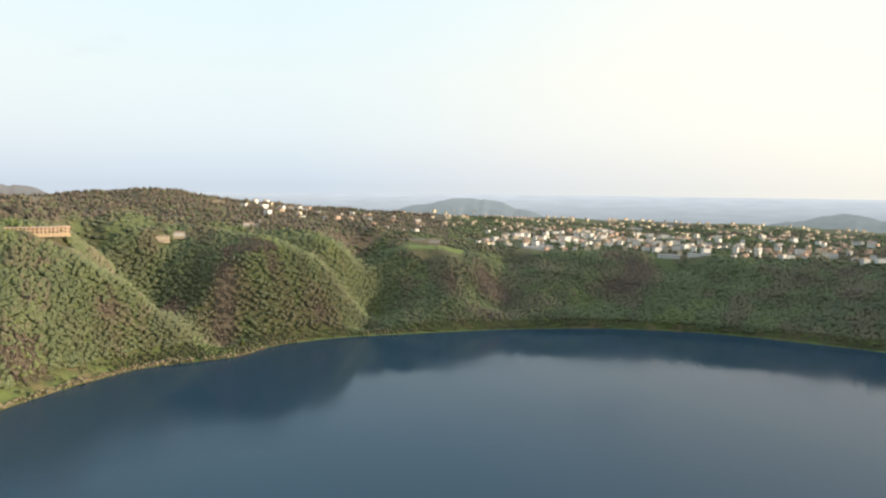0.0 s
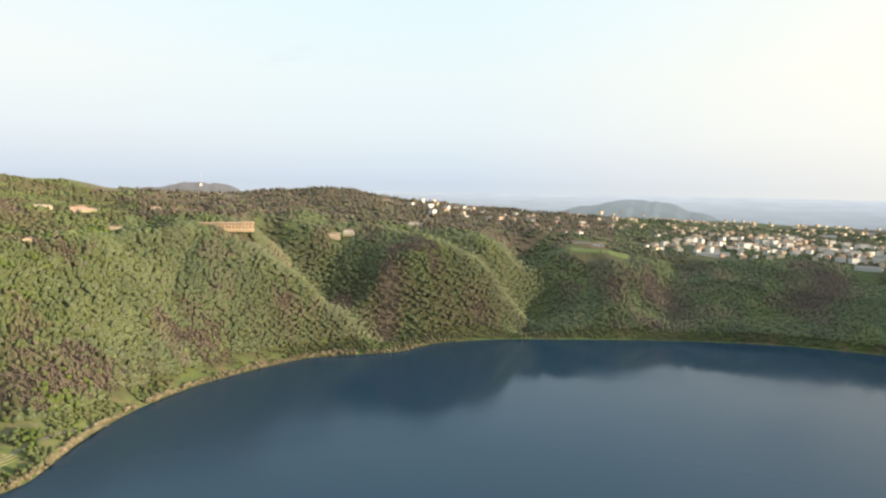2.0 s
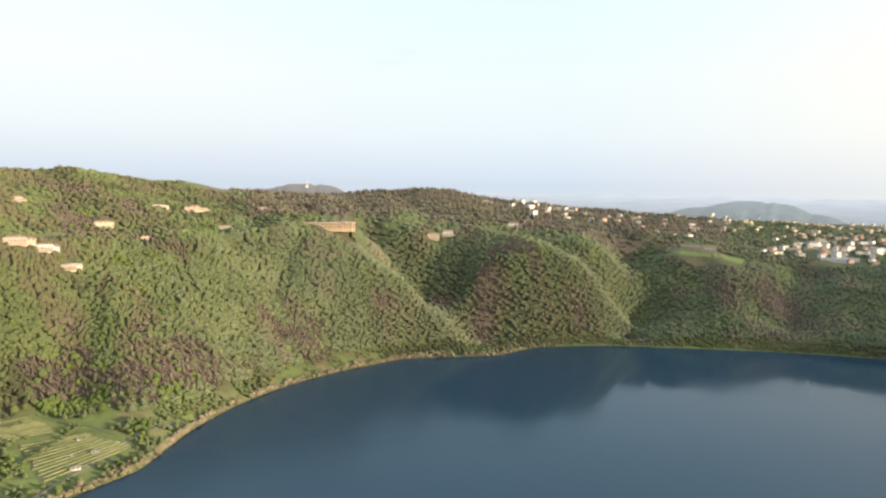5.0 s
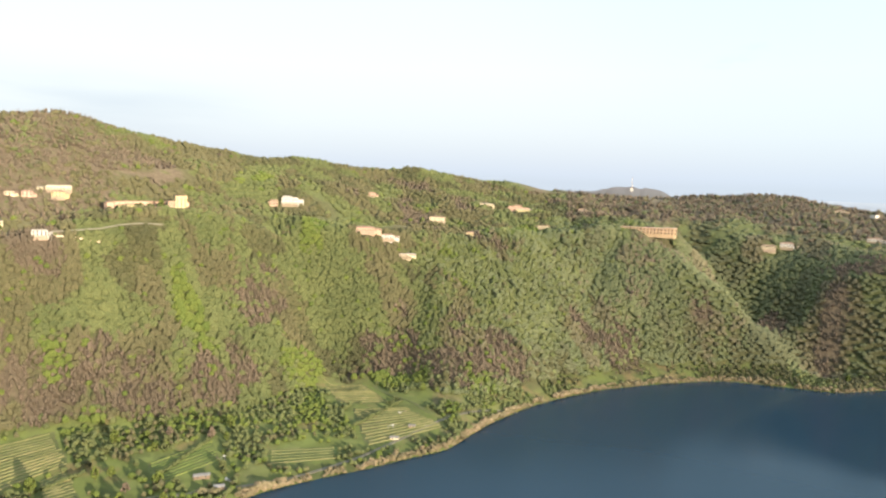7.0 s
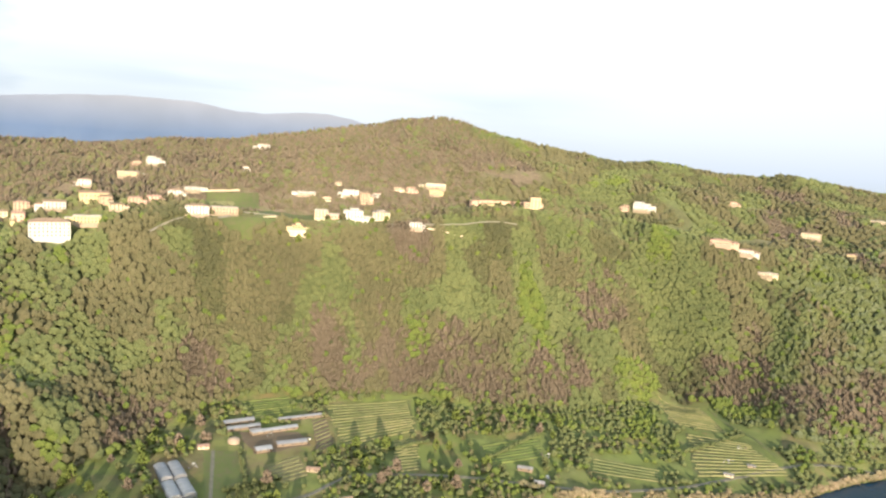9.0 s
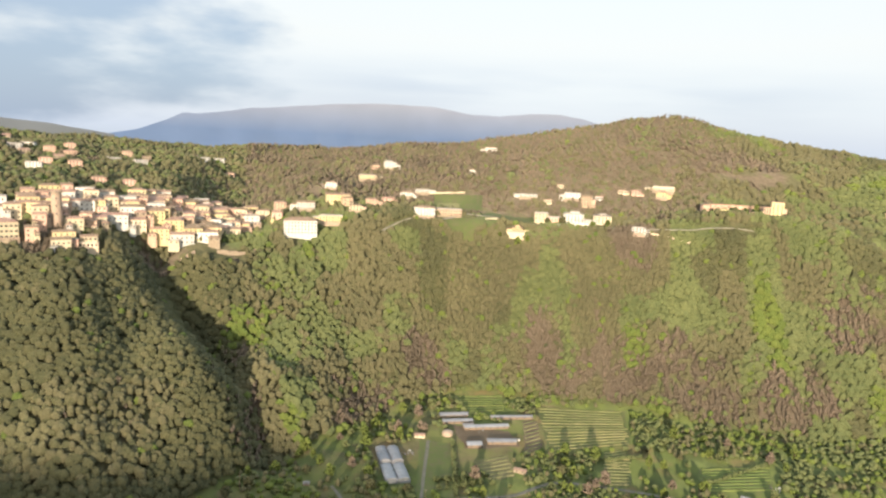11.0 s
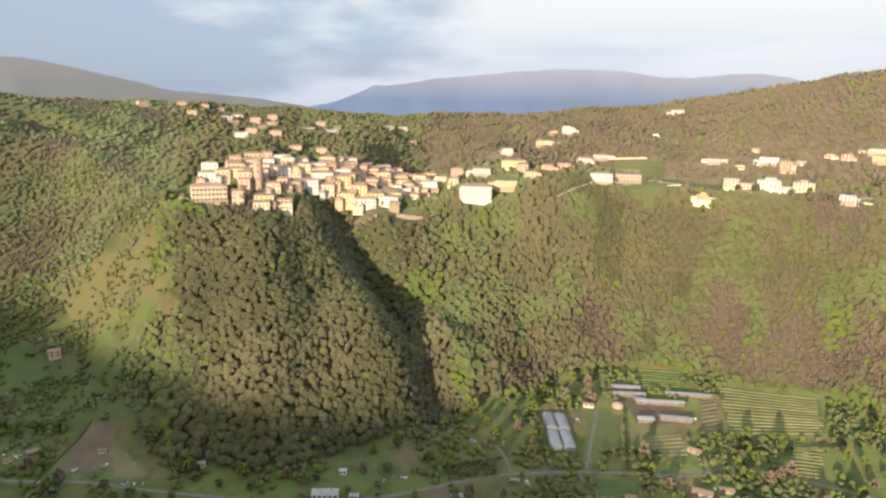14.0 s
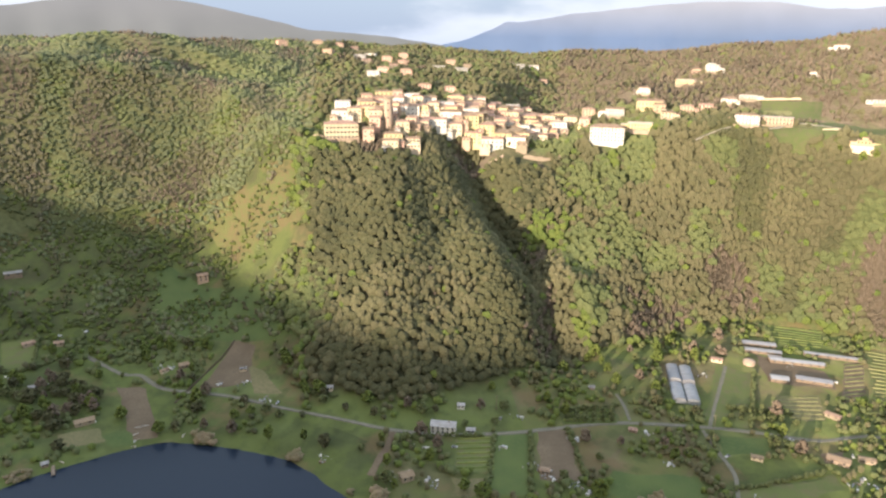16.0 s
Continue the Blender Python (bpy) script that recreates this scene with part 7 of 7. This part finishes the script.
    # hedges between the plots
    lines = [[(-388, -286), (-383, -261), (-386, -242)], [(-327, -481), (-303, -488), (-291, -498)], [(-405, -124), (-347, -105)], [(-418, -102), (-360, -81)], [(-434, -80), (-390, -54)], [(-452, -95), (-482, -54)], [(-482, 12), (-458, 17)],
             [(-497, 54), (-470, 92)], [(-370, -176), (-398, -128)], [(-340, -522), (-312, -488)], [(-588, 32), (-500, 36)], [(-520, 17), (-533, 62)], [(-420, 28), (-470, 84)], [(-540, 240), (-580, 312)], [(-524, 438), (-540, 520)], [(-560, 115), (-580, 200)]]
    spots = []
    for line in lines:
        for (ax, ay), (bx, by) in zip(line, line[1:]):
            n = int(math.hypot(bx - ax, by - ay) / 1.9)
            spots += [(ax + (bx - ax) * k / n, ay + (by - ay) * k / n) for k in range(n)]
    x, y = np.array(spots).T + (RNG.rand(2, len(spots)) - 0.5) * 2.2
    h = 2.2 + 2.2 * RNG.rand(len(x))
    stand("hedge", "rough green hedges between the shore plots", np.stack([x, y, ground(x, y) - 0.3], -1), h, h * 1.1, small_leaf, LEAF_GREEN, "hedge")
    # reeds along the water
    az = np.arange(7, 156, 0.09)
    az = az + RNG.rand(len(az)) * 0.1
    rad = by_table(SHORE, az) + 0.5 + 9 * RNG.rand(len(az)) ** 1.4
    thick = NOISE[1](az * 10, az * 0, 14) > np.where(az < 72, 0.24, np.where(az < 96, 0.62, 0.74))
    az, rad = az[thick], rad[thick]
    x, y = -np.sin(np.radians(az)) * rad, np.cos(np.radians(az)) * rad
    h = (2.2 + 2.5 * RNG.rand(len(x))) * (0.7 + 0.9 * NOISE[2](az * 10, az * 0, 22))
    stand("reed_bed", "dry tan reeds and bushes along the lake shore", np.stack([x, y, ground(x, y) - 0.3], -1), h, h * 1.35, small_leaf, REED, "reeds")


# ---- single trees on the flat shore ----
def tree_kind(name, high, wide, mat, label, seed_forms):
    root = tagged(new(name), label, "tree", "shore trees")
    v, f = joined([spike((0, 0, -0.15), (0.03, 0, 0.62), 0.045)] + [spike((0, 0, 0.2 + 0.06 * k), (0.24 * math.cos(k * 1.9), 0.24 * math.sin(k * 1.9), 0.5 + 0.05 * k), 0.022) for k in range(5)])
    part("trunk", quick_mesh("trunk", v * (wide, wide, high), f, BARK), root)
    out = []
    for i in range(seed_forms):
        a, h = RNG.rand() * 6.28, RNG.rand()
        r = 0.46 * math.sqrt(max(0.04, 1 - (2 * h - 0.85) ** 2)) * (0.45 + 0.55 * RNG.rand())
        s = 0.09 + 0.08 * RNG.rand()
        out.append(clump(OCT, (r * math.cos(a), r * math.sin(a), 0.28 + 0.66 * h), (s, s, s * 0.85), 0.8))
    v, f = joined(out)
    tone = np.repeat(0.5 + 0.5 * RNG.rand(len(out)), 6)
    part("crown", quick_mesh("crown", v * (wide, wide, high), f, mat, tone), root)
    return root


def build_single_trees():
    kinds = [tree_kind("shore_tree", 10, 9, LEAF_SPRING, "round spring green tree on the flat shore", 60), tree_kind("shore_tree", 8, 8, LEAF_GREEN, "mid green broadleaved tree on the flat shore", 55),
             tree_kind("shore_tree", 13, 7, LEAF_SPRING, "tall light green poplar on the flat shore", 60), tree_kind("shore_tree", 9, 9, LEAF_DARK, "dark evergreen tree on the flat shore", 60),
             tree_kind("shore_tree", 11, 8, TWIGS, "brown budding tree on the flat shore", 60), tree_kind("fruit_tree", 5, 5.5, LEAF_GREEN, "low green orchard tree among the plots", 40)]
    x, y, a, r = scatter(60, 152, 350, 700, 17.0)
    keep = (r > by_table(SHORE, a) + 10) & (r < by_table(FOOT, a) - 4) & clear_of(x, y) & (RNG.rand(len(x)) < 0.75)
    spots = GARDEN_TREES + list(zip(x[keep], y[keep])) + [polar(12.3, 1060), polar(11.6, 1075), polar(12.8, 1045)]
    orchard = [(-457 - 3.3 * i + 4.6 * j, -87 + 5.6 * i + 1.2 * j) for i in range(6) for j in range(4)] + [(-519 - 2.6 * i + 6.5 * j, 22 + 6.6 * i) for i in range(6) for j in range(3)]
    # large round trees that stand by themselves, and a dark grove beside the water
    lone = [(-521, 122, 0), (-576, 131, 0), (-407, -310, 0), (-402, -303, 0), (-338, -301, 0), (-353, -284, 1), (-347, -293, 0), (-299, -372, 0), (-317, -277, 0), (-268, -354, 0), (-302, -338, 0), (-439, -7, 0), (-497, 56, 2),
            (-513, 139, 4), (-530, 156, 4), (-524, 148, 4), (-306, -306, 4), (-449, -87, 2), (-343, -119, 0), (-350, -340, 4), (-581, -46, 0), (-388, -264, 0), (-384, -258, 0), (-380, -268, 0), (-377, -250, 1), (-386, -275, 0)]
    lone += [(-287 + PICK.uniform(-26, 22), -432 + PICK.uniform(-42, 36), PICK.choice((3, 3, 3, 1, 4))) for _ in range(34)]
    lone = [(x, y, k) for x, y, k in lone if math.hypot(x, y) > float(by_table(SHORE, math.degrees(math.atan2(-x, y)))) + 4]
    kind_at = [None] * len(spots[:230]) + [5] * len(orchard) + [k for _, _, k in lone]
    first = set()
    for k, (px, py) in zip(kind_at, spots[:230] + orchard + [(x, y) for x, y, _ in lone]):
        k = PICK.randrange(len(kinds)) if k is None else k
        if k not in first:
            put(kinds[k], float(px), float(py), PICK.uniform(0, 360))
            first.add(k)
        else:
            made = put_copy(kinds[k], float(px), float(py), PICK.uniform(0, 360))
            made.scale = [PICK.uniform(0.7, 1.25)] * 3


build_woods()
build_single_trees()
